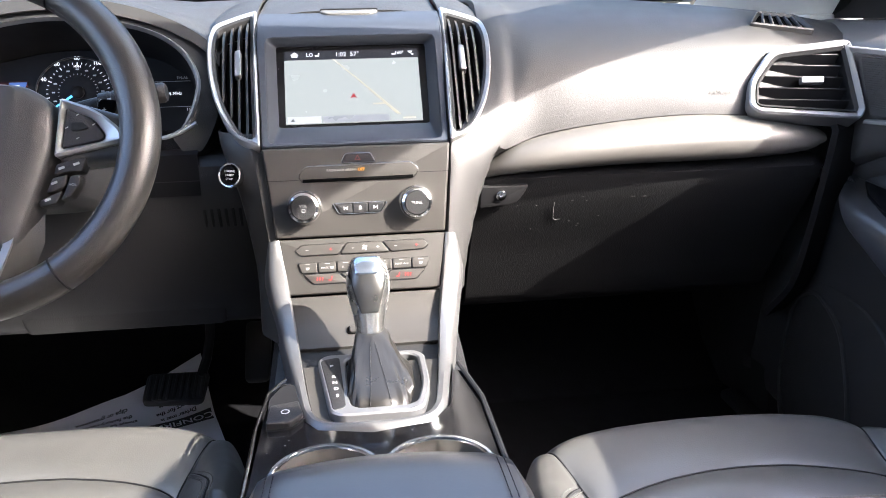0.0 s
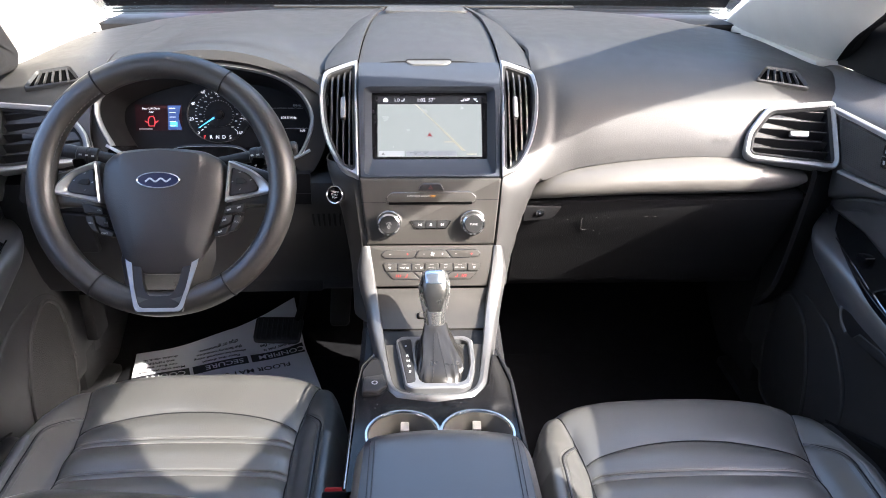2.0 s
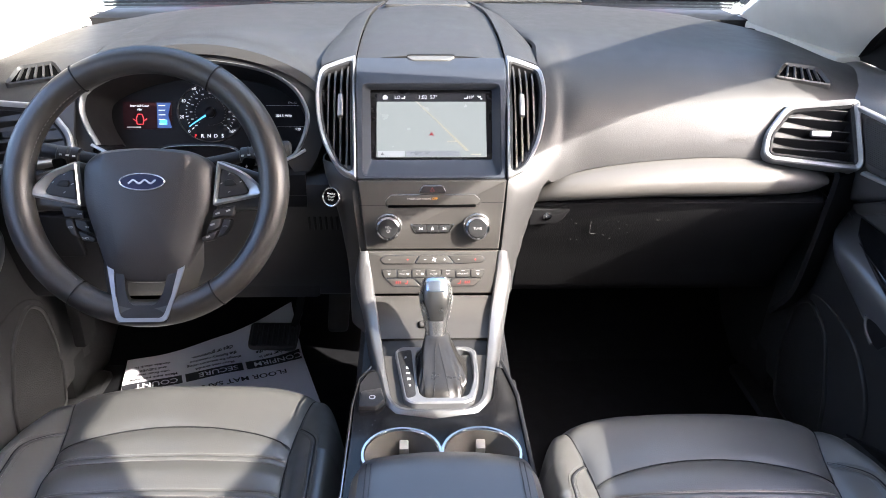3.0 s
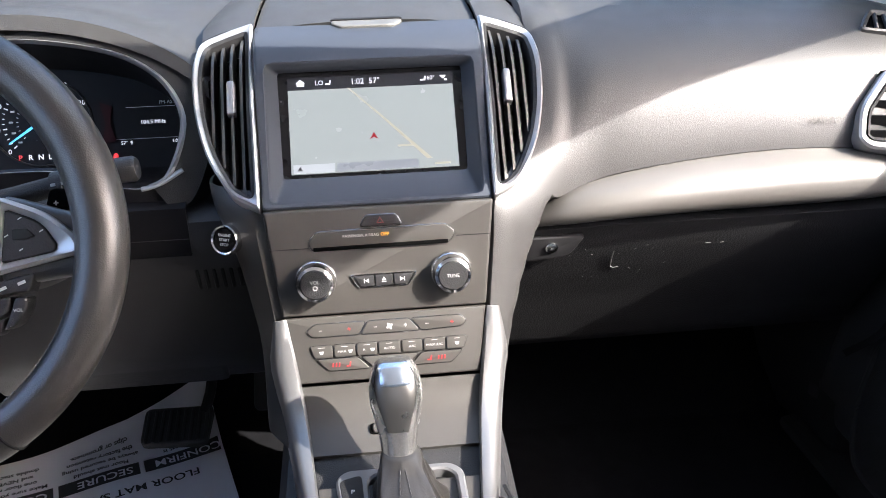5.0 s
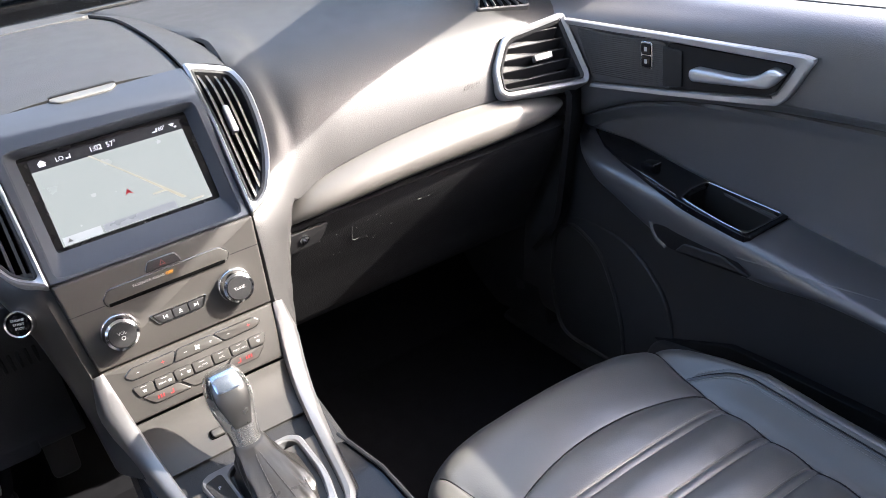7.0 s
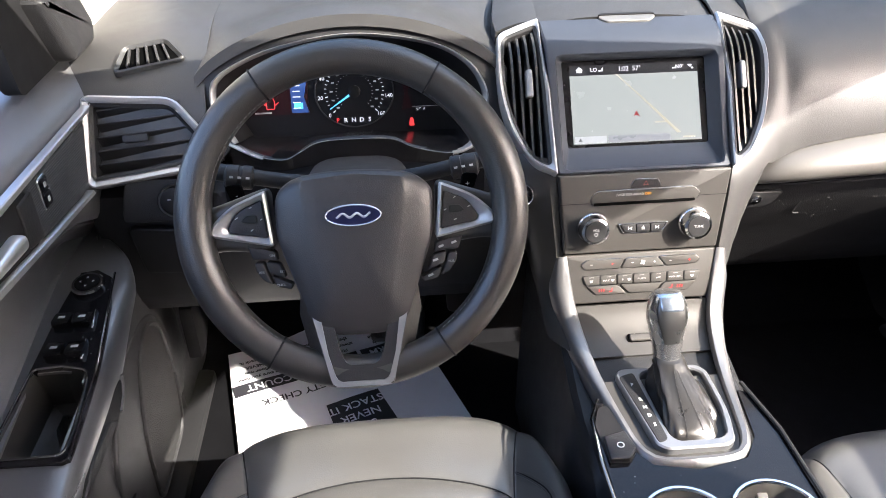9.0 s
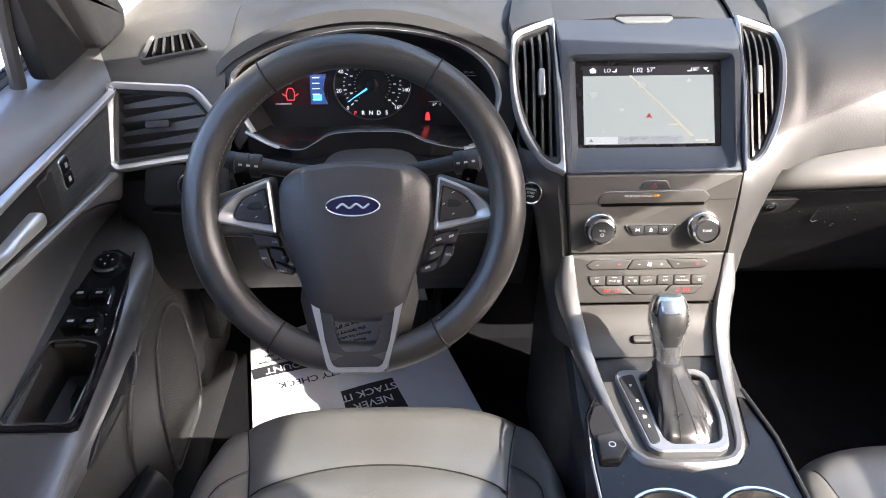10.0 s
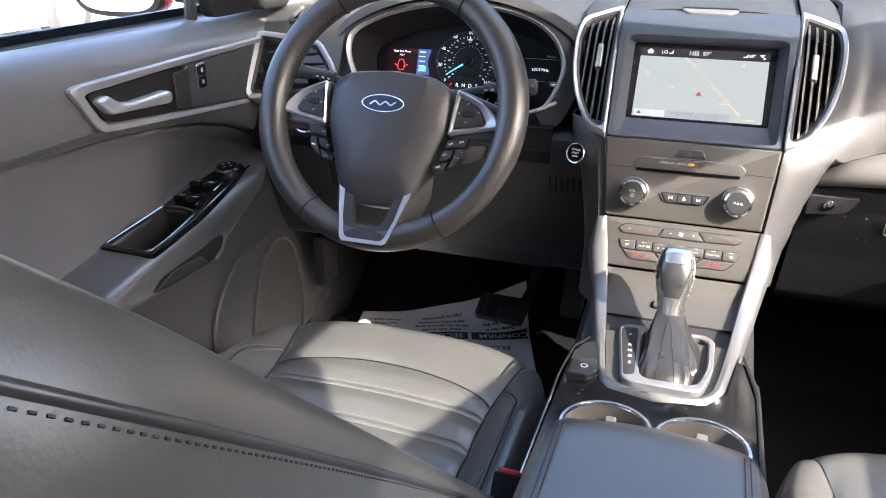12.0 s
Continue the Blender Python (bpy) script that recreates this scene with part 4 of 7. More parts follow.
    # sewn seams
    for q in CROSS:
        for dq in (-0.0068, 0.0068):
            part("stitching", stitches([on(x, q + dq, 0.0006) for x in np.linspace(-0.158, 0.158, 60)], 0.0032, 0.0018, 0.0007), THREAD, s, "pale grey seam thread")
    for sg in (-1, 1):
        for o in (-0.006, 0.006):
            part("stitching", stitches([on(sg * (bolster_seam(d) + o), d, 0.0006) for d in np.linspace(0.125, 0.52, 60)], 0.0032, 0.0018, 0.0006), THREAD, s, "pale grey seam thread")
        part("piping", tube([on(sg * (bolster_seam(d) - 0.0005), d, 0.0012) for d in np.linspace(0.122, 0.52, 60)], 0.0016, 6), BOLSTER, s)
    # backrest
    rows = []
    c, k = math.cos(radians(recline)), math.sin(radians(recline))
    for q in np.linspace(0, 1, 70):
        L = 0.80 * q
        w = 0.262 * (1 - 0.30 * max(0, (q - 0.78) / 0.22) ** 2)
        prof = []
        for a in np.linspace(-1, 1, 81):
            bulge = 0.044 * (1 / (1 + math.exp(-(abs(a) - 0.74) * 16))) * (1 - 0.2 * q) + 0.02
            out = bulge - 0.05 * max(0, (abs(a) - 0.9) / 0.1) ** 2
            prof.append((a * w, out))
        prof += [(w * 0.98, -0.07), (w * 0.7, -0.11), (0, -0.12), (-w * 0.7, -0.11), (-w * 0.98, -0.07)]
        fall = 0.05 * max(0, (q - 0.9) / 0.1) ** 2
        base = Vector((x0, y0 - deep, 0.45)) + Vector((0, -k, c)) * L
        rows.append([base + Vector((a, 0, 0)) + Vector((0, c, k)) * (b * (1 - 0.7 * (fall / 0.05)) - 0.02 * (fall / 0.05)) for a, b in prof])
    part("backrest", grid(rows, close_v=True, cap=True), LEATHER, s, "black leather backrest with a sewn side seam")
    def welt(sg, a, lift):
        pts = []
        a0 = a
        for q in np.linspace(0.05, 0.9, 50):
            a = min(0.998, a0 + 0.040 * q ** 1.5)
            w = 0.262 * (1 - 0.30 * max(0, (q - 0.78) / 0.22) ** 2)
            b = 0.044 * (1 / (1 + math.exp(-(a - 0.74) * 16))) * (1 - 0.2 * q) + 0.02 - 0.05 * max(0, (a - 0.9) / 0.1) ** 2 + lift
            pts.append(Vector((x0 + sg * a * w, y0 - deep, 0.45)) + Vector((0, -k, c)) * (0.80 * q) + Vector((0, c, k)) * b)
        return pts
    for sg in (-1, 1):
        part("piping", tube(welt(sg, 0.948, -0.0010), 0.0024, 10), BOLSTER, s)
        part("stitching", stitches(welt(sg, 0.955, 0.0002), 0.0022, 0.0028, 0.0006, 0.0), THREADDARK, s, "dark sewn seam thread")
    top = Vector((x0, y0 - deep, 0.45)) + Vector((0, -k, c)) * 0.89 - Vector((0, c, k)) * 0.05
    hr = box(-0.13, 0.13, -0.045, 0.045, -0.085, 0.085, 0.035, 4)
    part("headrest", hr, BOLSTER, s, m=Matrix.Translation(top) @ pose(0, 0, 0, recline * 0.8, 0, 0))
    for dx in (-0.06, 0.06):
        part("post", tube([top + Vector((dx, 0.0, 0)), top + Vector((dx, k * 0.14, -c * 0.14))], 0.006, 8), CHROME, s)
    part("seat_base", box(x0 - 0.19, x0 + 0.19, y0 - 0.46, y0 - 0.08, 0.14, 0.36, 0.03), DARK, s)
    return s


drv = seat(SEATX, -0.158, "black leather driver seat, reclined, with a sunlit cushion", 45, 0.435)
pas = seat(0.395, -0.248, "black leather passenger seat with stitched cushion", 44, 0.54)

# centre armrest
arm = thing("armrest", "black leather-covered console armrest lid with double side stitching", "armrest", at=(XC, -0.7, 0.53))


def armrest():
    rows = []
    for y, z, w in ((-0.535, 0.555, 0.094), (-0.532, 0.585, 0.098), (-0.540, 0.603, 0.101), (-0.556, 0.6125, 0.104), (-0.60, 0.616, 0.106), (-0.70, 0.618, 0.107), (-0.90, 0.618, 0.107)):
        prof = []
        for u in np.linspace(-1, 1, 21):
            prof.append(Vector((XC + 0.006 + w * u, y - 0.0 + 0.012 * (1 - u * u) * (1 if y > -0.58 else 0), z - 0.02 * max(0, (abs(u) - 0.84) / 0.16) ** 2 - 0.003 * u * u)))
        rows.append([Vector((prof[0].x, y, 0.54))] + prof + [Vector((prof[-1].x, y, 0.54))])
    part("cushion", grid(lerp_rows(rows, 24), cap=True), BOLSTER, arm)


armrest()
# ---- doors ----


def ring_rows(outer, inner, z0, z1):
    """Cross-sections of a plate with one hole, from an outer to an inner outline that are matched by angle."""
    n = 64
    c = sum(inner, Vector((0, 0))) / len(inner)

    def even(loop):
        out = []
        for k in range(n):
            a = k * math.tau / n
            way = Vector((math.cos(a), math.sin(a)))
            best = 0.0
            for i in range(len(loop)):
                p, q = loop[i - 1] - c, loop[i] - c
                den = way.x * (q.y - p.y) - way.y * (q.x - p.x)
                if abs(den) > 1e-12:
                    t = (p.x * (q.y - p.y) - p.y * (q.x - p.x)) / den
                    u = (p.x * way.y - p.y * way.x) / den
                    if t > best and -1e-6 <= u <= 1 + 1e-6:
                        best = t
            out.append(c + way * best)
        return out
    o, i = even(outer), even(inner)
    v = lambda ps, z: [Vector((p.x, p.y, z)) for p in ps]
    return [v(o, z0), v(o, z1 - 0.001), v(inset(o, 0.001), z1), v(i, z1), v(i, z0)]


def door(s, label):
    d = thing("front_door", label, "car door", group="front doors", at=(s * 0.76, -0.4, 0.2))
    X = lambda x, y, z: Vector((s * x, y, z))
    za = lambda y: 0.655 + 0.16 * (y + 0.106)            # armrest height
    xo = lambda y: -0.026 * min(1, max(0, (y + 0.40) / 0.40))
    bands = {"upper": [], "insert": [], "armrest": [], "lower": []}
    for y in (0.235, 0.225, 0.19, 0.14, 0.10, 0.06, 0.02, -0.01, -0.04, -0.08, -0.12, -0.16, -0.20, -0.25, -0.32, -0.4, -0.55, -0.8, -1.0):
        o, z = xo(y), za(min(y, 0.02))
        t = min(1, max(0, (y + 0.06) / 0.09))              # the armrest runs out at its front end
        edge = 0.685 * (1 - t) + 0.752 * t
        crease = max(z + 0.018, 0.730 + 0.044 * (1 - math.exp(min(1.2, (y + 0.074) / 0.14))))
        deep = 0.784 * (1 - t) + 0.766 * t
        low = 0.552 - 0.13 * min(0, y + 0.39) + 0.098 * min(1, max(0, (y + 0.24) / 0.21)) ** 1.2
        low = min(low, z - 0.022)
        if y > 0.18:                                        # the panel's front edge rolls outwards
            o += 0.06 * ((y - 0.18) / 0.055) ** 2
        h = lambda f: z + (low - z) * f
        bands["upper"].append(([(0.845, 0.888), (0.82, 0.902), (0.79, 0.902), (0.768, 0.891), (0.754 + o, 0.868), (0.748 + o, 0.82), (0.749 + o, 0.792), (0.757 + o * 0.95, crease + 0.016), (0.770 + o * 0.8, crease + 0.003), (0.790, crease - 0.002)], y))
        bands["insert"].append(([(0.795, crease + 0.004), (0.776 + o * 0.7, crease - 0.001), (0.773 + o * 0.6, crease - 0.006), (deep - 0.004, crease - 0.024), (deep, (crease + z) / 2), (deep, z + 0.010), (deep - 0.004, z - 0.004)], y))
        bands["armrest"].append(([(deep + 0.006, z - 0.006), (deep - 0.003, z + 0.001), (0.74, z + 0.0015), (edge + 0.020, z), (edge + 0.005, h(0.10)), (edge, h(0.36)), (edge + 0.003, h(0.8)), (edge + 0.012, h(0.98)), (edge + 0.03, h(1.02)), (0.765, low + 0.004)], y))
        bands["lower"].append(([(0.770, low + 0.012), (0.748 + o * 0.5, low + 0.004), (0.744 + o * 0.5, low - 0.02), (0.748 + o * 0.5, 0.45), (0.742 + o * 0.4, 0.36), (0.735, 0.29), (0.745, 0.24), (0.82, 0.22)], y))

    def skin(key, n):
        return grid(lerp_rows([[X(q.x, y, q.y) for q in spline([(*p, 0) for p in prof], n)] for prof, y in bands[key]], 130))
    part("upper_panel", solid(skin("upper", 40), 0.004), SOFT, d, "soft charcoal upper door panel")
    part("door_insert", solid(skin("insert", 26), 0.004), SOFT, d, "hollowed charcoal door insert")
    bm = skin("armrest", 44)
    gone = [f for f in bm.faces if 0.703 < abs(f.calc_center_median().x) < 0.766 and -0.364 < f.calc_center_median().y < -0.242 and f.calc_center_median().z > za(f.calc_center_median().y) - 0.02]
    bmesh.ops.delete(bm, geom=gone, context="FACES")
    part("armrest", solid(bm, 0.004), DOORPAD, d, "padded black armrest of the door")
    part("lower_panel", solid(skin("lower", 30), 0.004), LOWERDOOR, d, "hard charcoal lower door panel")
    part("door_skin", box(min(s * 0.84, s * 0.87), max(s * 0.84, s * 0.87), -1.02, 0.22, 0.1, 0.878, 0.01), REDPAINT, d, "red outer skin")
    frame = [X(0.835, 0.23, 0.905), X(0.79, 0.11, 0.985), X(0.765, -0.01, 1.05), X(0.715, -0.18, 1.16), X(0.68, -0.33, 1.235), X(0.66, -0.51, 1.305), X(0.68, -0.88, 1.47), X(0.69, -1.1, 1.50)]
    part("window_frame", tube(spline(frame, 24), 0.018, 8), DARK, d)
    part("window_seal", tube([X(0.820, y, 0.900) for y in np.linspace(0.15, -1.0, 20)], 0.0045, 6), RUBBER, d, "black rubber window seal")
    g = part("window_glass", solid(grid([[X(0.838, y, 0.87), X(0.825, y, 0.92)] for y in np.linspace(0.1, -1.0, 6)]), 0.004), GLASS, d, "lowered window glass")
    g.visible_shadow = False
    # axes of the handle: x runs rearwards on the right door, y up
    yaw = 3.6
    hm = Matrix(((0, 0, -s, s * 0.7305), (s, 0, 0, -0.2), (0, 1, 0, 0.82), (0, 0, 0, 1))) @ pose(0, 0, 0, 0, -yaw * s, 0)
    P = lambda pts: [(s * (y + 0.2), z - 0.82) for y, z in pts]
    strip = []
    for oo, ii in zip(spline([(0.003, 0.8700, 0), (-0.10, 0.8675, 0), (-0.20, 0.8650, 0), (-0.36, 0.8605, 0), (-0.400, 0.8590, 0), (-0.4135, 0.8550, 0), (-0.4080, 0.8460, 0), (-0.385, 0.8070, 0), (-0.373, 0.7955, 0), (-0.350, 0.7890, 0), (-0.20, 0.7775, 0), (-0.046, 0.7670, 0)], 90),
                      spline([(-0.004, 0.8615, 0), (-0.10, 0.8585, 0), (-0.20, 0.8550, 0), (-0.35, 0.8485, 0), (-0.380, 0.8472, 0), (-0.3895, 0.8440, 0), (-0.3870, 0.8370, 0), (-0.3690, 0.8090, 0), (-0.3600, 0.8030, 0), (-0.345, 0.7990, 0), (-0.20, 0.7850, 0), (-0.048, 0.7735, 0)], 90)):
        oo, ii = Vector(P([oo.xy])[0]), Vector(P([ii.xy])[0])
        strip.append([Vector((*oo, -0.004)), Vector((*oo, 0.0045)), Vector((*oo.lerp(ii, 0.14), 0.006)), Vector((*oo.lerp(ii, 0.8), 0.005)), Vector((*ii, 0.0025)), Vector((*ii, -0.004))])
    part("handle_trim", grid(strip, close_v=True, cap=True), SATINPALE, d, "satin silver arrow-shaped handle surround", m=hm)
    part("ribbed_panel", slab(rounded(P([(-0.195, 0.852), (-0.020, 0.857), (-0.052, 0.781), (-0.075, 0.7785), (-0.195, 0.787)]), 0.006, 3), -0.004, 0.002, 0.001), RIBBED, d, "finely ribbed grey panel", m=hm)
    for k in range(2, 24):
        z = 0.7835 + 0.0030 * k
        y0 = -0.0545 + (z - 0.781) * 0.43
        part("rib", box(min(s * 0.006, s * (y0 + 0.195)), max(s * 0.006, s * (y0 + 0.195)), -0.0007, 0.0007, 0.0, 0.0012, 0.0), RIBBED, d, m=hm @ pose(s * 0.005, z - 0.82, 0.0018))
    # flat dark plate: the hollow's shade is in its colour, without depth
    part("handle_shade", slab(rounded(P([(-0.386, 0.8455), (-0.196, 0.8530), (-0.196, 0.787), (-0.345, 0.800), (-0.362, 0.806)]), 0.008, 3), -0.004, 0.0012, 0.0), DARK, d, "flat dark plate painting in the shade behind the door handle", m=hm)
    part("handle_cheek", slab(rounded(P([(-0.222, 0.845), (-0.188, 0.848), (-0.188, 0.789), (-0.222, 0.793)]), 0.003, 3), 0.0, 0.004, 0.002), HARD, d, m=hm)
    lev = rounded(P([(y - 0.018, z + 0.005) for y, z in [(-0.362, 0.830), (-0.345, 0.8375), (-0.325, 0.823), (-0.305, 0.8185), (-0.232, 0.8215), (-0.222, 0.818), (-0.222, 0.807), (-0.228, 0.802), (-0.342, 0.8085)]]), [0.006, 0.008, 0.01, 0.02, 0.006, 0.004, 0.004, 0.006, 0.008], 4)
    part("door_handle", slab(lev, -0.002, 0.016, 0.006), SATINLIGHT, d, "satin silver inner door handle", m=hm)
    part("lock_switch", slab(rounded(P([(-0.158, 0.842), (-0.136, 0.843), (-0.136, 0.803), (-0.158, 0.803)]), 0.005, 4), -0.001, 0.0045, 0.0015), CHROME, d, "chrome-edged lock switch", m=hm @ pose(s * -0.0135, 0.009, 0))
    part("lock_button", slab(rounded(P([(-0.1555, 0.8395), (-0.1385, 0.8405), (-0.1385, 0.8235), (-0.1555, 0.8235)]), 0.003, 3), 0.003, 0.006, 0.001), PIANO, d, m=hm @ pose(s * -0.0135, 0.009, 0))
    part("lock_button", slab(rounded(P([(-0.1555, 0.8225), (-0.1385, 0.8225), (-0.1385, 0.8055), (-0.1555, 0.8055)]), 0.003, 3), 0.003, 0.006, 0.001), PIANO, d, m=hm @ pose(s * -0.0135, 0.009, 0))
    for zz in (0.832, 0.814):
        part("lock_mark", slab([Vector(q) for q in P([(-0.1495, zz - 0.003), (-0.1445, zz - 0.003), (-0.1445, zz + 0.003), (-0.1495, zz + 0.003)])], 0.0055, 0.0064, 0), PRINT, d, m=hm @ pose(s * -0.0135, 0.009, 0))
    # switch pack let into the armrest: local x outwards, y ahead, z up
    am = pose(0, -0.106, 0.6595, math.degrees(math.atan(0.16)), 0, 0)
    A = lambda pts: [(s * x, (y + 0.106)) for x, y in pts]
    front = [(0.757, -0.077), (0.716, -0.070), (0.7035, -0.104), (0.696, -0.17)] if s < 0 else [(0.777, -0.018), (0.758, -0.006), (0.730, -0.055), (0.710, -0.13)]
    packo = rounded(A(front + [(0.6915, -0.24), (0.6915, -0.374), (0.783, -0.374), (0.768, -0.24)]), [0.008, 0.010, 0.03, 0.05, 0.05, 0.01, 0.006, 0.05], 4)
    cub = rounded(A([(0.7635, -0.244), (0.732, -0.242), (0.7025, -0.249), (0.6990, -0.28), (0.6970, -0.33), (0.6995, -0.3640), (0.7760, -0.3650), (0.7700, -0.31)]), [0.006, 0.001, 0.008, 0.02, 0.02, 0.008, 0.006, 0.001], 4)
    pk = part("switch_panel", grid(ring_rows(packo, cub, -0.012, 0.0015), close_v=True, close_u=True), PIANO, d, "glossy black armrest switch panel", m=am)
    v = lambda ps, z: [Vector((p.x, p.y, z)) for p in ps]
    part("cup_rim", band(inset(cub, -0.003), cub, 0.0, 0.0035, 0.001), CHROMEDARK, d, "dark chrome rim of the pull cup", m=am)
    part("pull_cup", grid([v(cub, 0.002), v(inset(cub, 0.002), -0.02), v(inset(cub, 0.006), -0.058), v(inset(cub, 0.02), -0.062)], close_v=True, cap="end"), CUPLIN, d, "deep dark pull cup", m=am)
    if s < 0:
        part("mirror_dial", lathe([(0.021, 0.0), (0.021, 0.006), (0.019, 0.0085), (0.016, 0.0085), (0.016, 0.006), (0.0, 0.0065)], 32), CHROMEDARK, d, "round mirror adjuster with a chrome ring", m=am @ pose(-0.7345, 0.001, 0.001))
        part("mirror_pad", lathe([(0.0155, 0.006), (0.015, 0.0095), (0.006, 0.0102), (0.0, 0.0102)], 28), PIANO, d, m=am @ pose(-0.7345, 0.001, 0.001))
        for a in range(4):
            part("arrow_mark", slab([Vector(p) for p in ((-0.0016, -0.001), (0.0016, -0.001), (0, 0.0018))], 0.0, 0.0004, 0), PRINT, d, m=am @ pose(-0.7345, 0.001, 0.0112) @ pose(0, 0, 0, 0, 0, 90 * a) @ pose(0, 0.008, 0))
        for yy in (-0.167, -0.217):
            for xx in (0.7255, 0.7500):
                b_ = part("window_switch", box(-0.011, 0.011, -0.012, 0.010, -0.002, 0.008, 0.003), PIANO, d, "black window switch", m=am @ pose(-xx + (0.0 if yy > -0.2 else 0.004), yy + 0.106, 0.002, -14, 0, 0))
                part("switch_mark", box(-0.004, 0.004, -0.0025, 0.0025, 0.0, 0.0004, 0), PRINT, b_, m=am @ pose(-xx + (0.0 if yy > -0.2 else 0.004), yy + 0.106, 0.0102, -14, 0, 0))
            part("chrome_bar", box(-0.0015, 0.0015, -0.016, 0.016, 0.0, 0.004, 0.001, 1), CHROME, d, m=am @ pose(-0.7125, yy + 0.106, 0.002, 0, 0, 4))
        part("chrome_bar", box(-0.0015, 0.0015, -0.085, 0.085, 0.0, 0.003, 0.001, 1), CHROMEDARK, d, m=am @ pose(-0.6985, -0.060, 0.0015, 0, 0, 5))
    else:
        part("window_switch", box(-0.010, 0.010, -0.014, 0.012, -0.002, 0.008, 0.003), PIANO, d, "black window switch", m=am @ pose(0.7345, -0.052, 0.002, -14, 0, 0))
        part("chrome_bar", box(-0.0085, 0.0085, -0.0022, 0.0022, 0.0, 0.004, 0.0015), CHROME, d, "chrome switch edge", m=am @ pose(0.7345, -0.063, 0.008))
        part("bezel_line", box(-0.0007, 0.0007, -0.075, 0.075, 0.0, 0.002, 0.0005, 1), CHROMEDARK, d, m=am @ pose(0.7075, -0.06, 0.0012, 0, 0, -6))
    # sewn edge, pull notch, speaker and pocket
    part("stitching", stitches([X(0.6875, y, za(y) - 0.008) for y in np.linspace(-0.40, -0.9, 50)], r=0.0007), THREAD, d)
    part("stitching", stitches([X(0.6845, y, 0.588 - 0.10 * (y + 0.363)) for y in np.linspace(-0.36, -0.9, 50)], r=0.0006), THREAD, d)
    dm = Matrix(((0, 0, -s, s * 0.6870), (s, 0, 0, 0), (0, 1, 0, 0), (0, 0, 0, 1)))
    notch = rounded([(s * y, z) for y, z in ((-0.205, 0.588), (-0.225, 0.592), (-0.345, 0.594), (-0.385, 0.566), (-0.24, 0.556), (-0.212, 0.565))], [0.008, 0.01, 0.012, 0.006, 0.012, 0.01], 4)
    # the notch is not cut in; a flat dark plate paints its shade
    part("notch_shade", slab(notch, -0.014, 0.0016, 0.001), DARK, d, "flat dark plate painting in the finger notch's shade", m=dm)
    lip = rounded([(s * y, z) for y, z in ((-0.268, 0.576), (-0.335, 0.581), (-0.384, 0.565), (-0.25, 0.557))], 0.006, 4)
    part("pull_lip", slab(lip, -0.006, 0.004, 0.003), HARD, d, "black pull lip of the notch", m=dm)
    part("pull_grip", tube([X(0.6860, y, z) for y, z in ((-0.203, 0.590), (-0.206, 0.578), (-0.214, 0.566), (-0.232, 0.557))], 0.0035, 8), SOFT, d)
    sm = Matrix(((0, 0, -s, s * 0.739), (s, 0, 0, 0.0), (0, 1, 0, 0), (0, 0, 0, 1)))
    pod = rounded([(s * y, z) for y, z in ((-0.20, 0.22), (-0.205, 0.40), (-0.12, 0.495), (0.02, 0.513), (0.10, 0.47), (0.125, 0.33), (0.10, 0.21))], [0.03, 0.09, 0.07, 0.05, 0.06, 0.06, 0.04], 8)
    sp = rounded([(s * y, z) for y, z in ((-0.09, 0.22), (-0.086, 0.34), (-0.04, 0.455), (0.035, 0.490), (0.085, 0.455), (0.11, 0.33), (0.085, 0.22))], [0.03, 0.07, 0.05, 0.04, 0.06, 0.06, 0.04], 8)
    spk = part("speaker_pod", slab(pod, -0.012, 0.006, 0.005), LOWERDOOR, d, "rounded raised speaker pod", m=sm)
    part("speaker_surround", tube([sm @ Vector((p.x, p.y, 0.007)) for p in sp], 0.0045, 8, closed=True), LOWERDOOR, spk)
    part("speaker_grille", slab(inset(sp, 0.002), -0.01, 0.0075, 0.001), GRILLE, spk, "fine black speaker grille", m=sm)
    part("map_pocket", slab(rounded([(s * y, z) for y, z in ((-0.95, 0.235), (-0.13, 0.235), (-0.17, 0.335), (-0.32, 0.365), (-0.95, 0.385))], 0.03, 5), -0.02, 0.024, 0.012), LOWERDOOR, d, "hard charcoal door pocket", m=sm)
    # no opening here: a dark plate paints the shade in the pocket's mouth
    part("mouth_shade", slab(rounded([(s * y, z) for y, z in ((-0.95, 0.372), (-0.34, 0.352), (-0.20, 0.326), (-0.16, 0.33), (-0.32, 0.392), (-0.95, 0.41))], 0.01, 4), -0.02, 0.008, 0.002), DARK, d, "dark plate painting in the shade of the door pocket's mouth", m=sm)
    return d


DOORPAD = mat("padded_armrest_skin", (0.055, 0.055, 0.058), 0.38, grain=0.12, grain_size=600, voronoi=True, coat=1.0, spec=0.9)
LOWERDOOR = mat("hard_charcoal_plastic", (0.030, 0.030, 0.031), 0.5, grain=0.4, grain_size=800, voronoi=True)
CUPLIN = mat("dark_cup_lining", (0.02, 0.019, 0.018), 0.37)
RIBBED = mat("ribbed_grey_plastic", (0.05, 0.051, 0.054), 0.5)
SATINLIGHT = mat("pale_satin_silver", (0.58, 0.59, 0.60), 0.37, 0.8, blotch=0.04)
CHROMEDARK = mat("dark_chrome", (0.30, 0.30, 0.31), 0.15, 1.0)
GRILLE = mat("perforated_grille", (0.02, 0.02, 0.02), 0.6, grain=1.0, grain_size=600, voronoi=True)
ldoor = door(-1, "charcoal driver door panel with silver handle and window switches")
rdoor = door(1, "charcoal passenger door panel with silver handle and window switch")

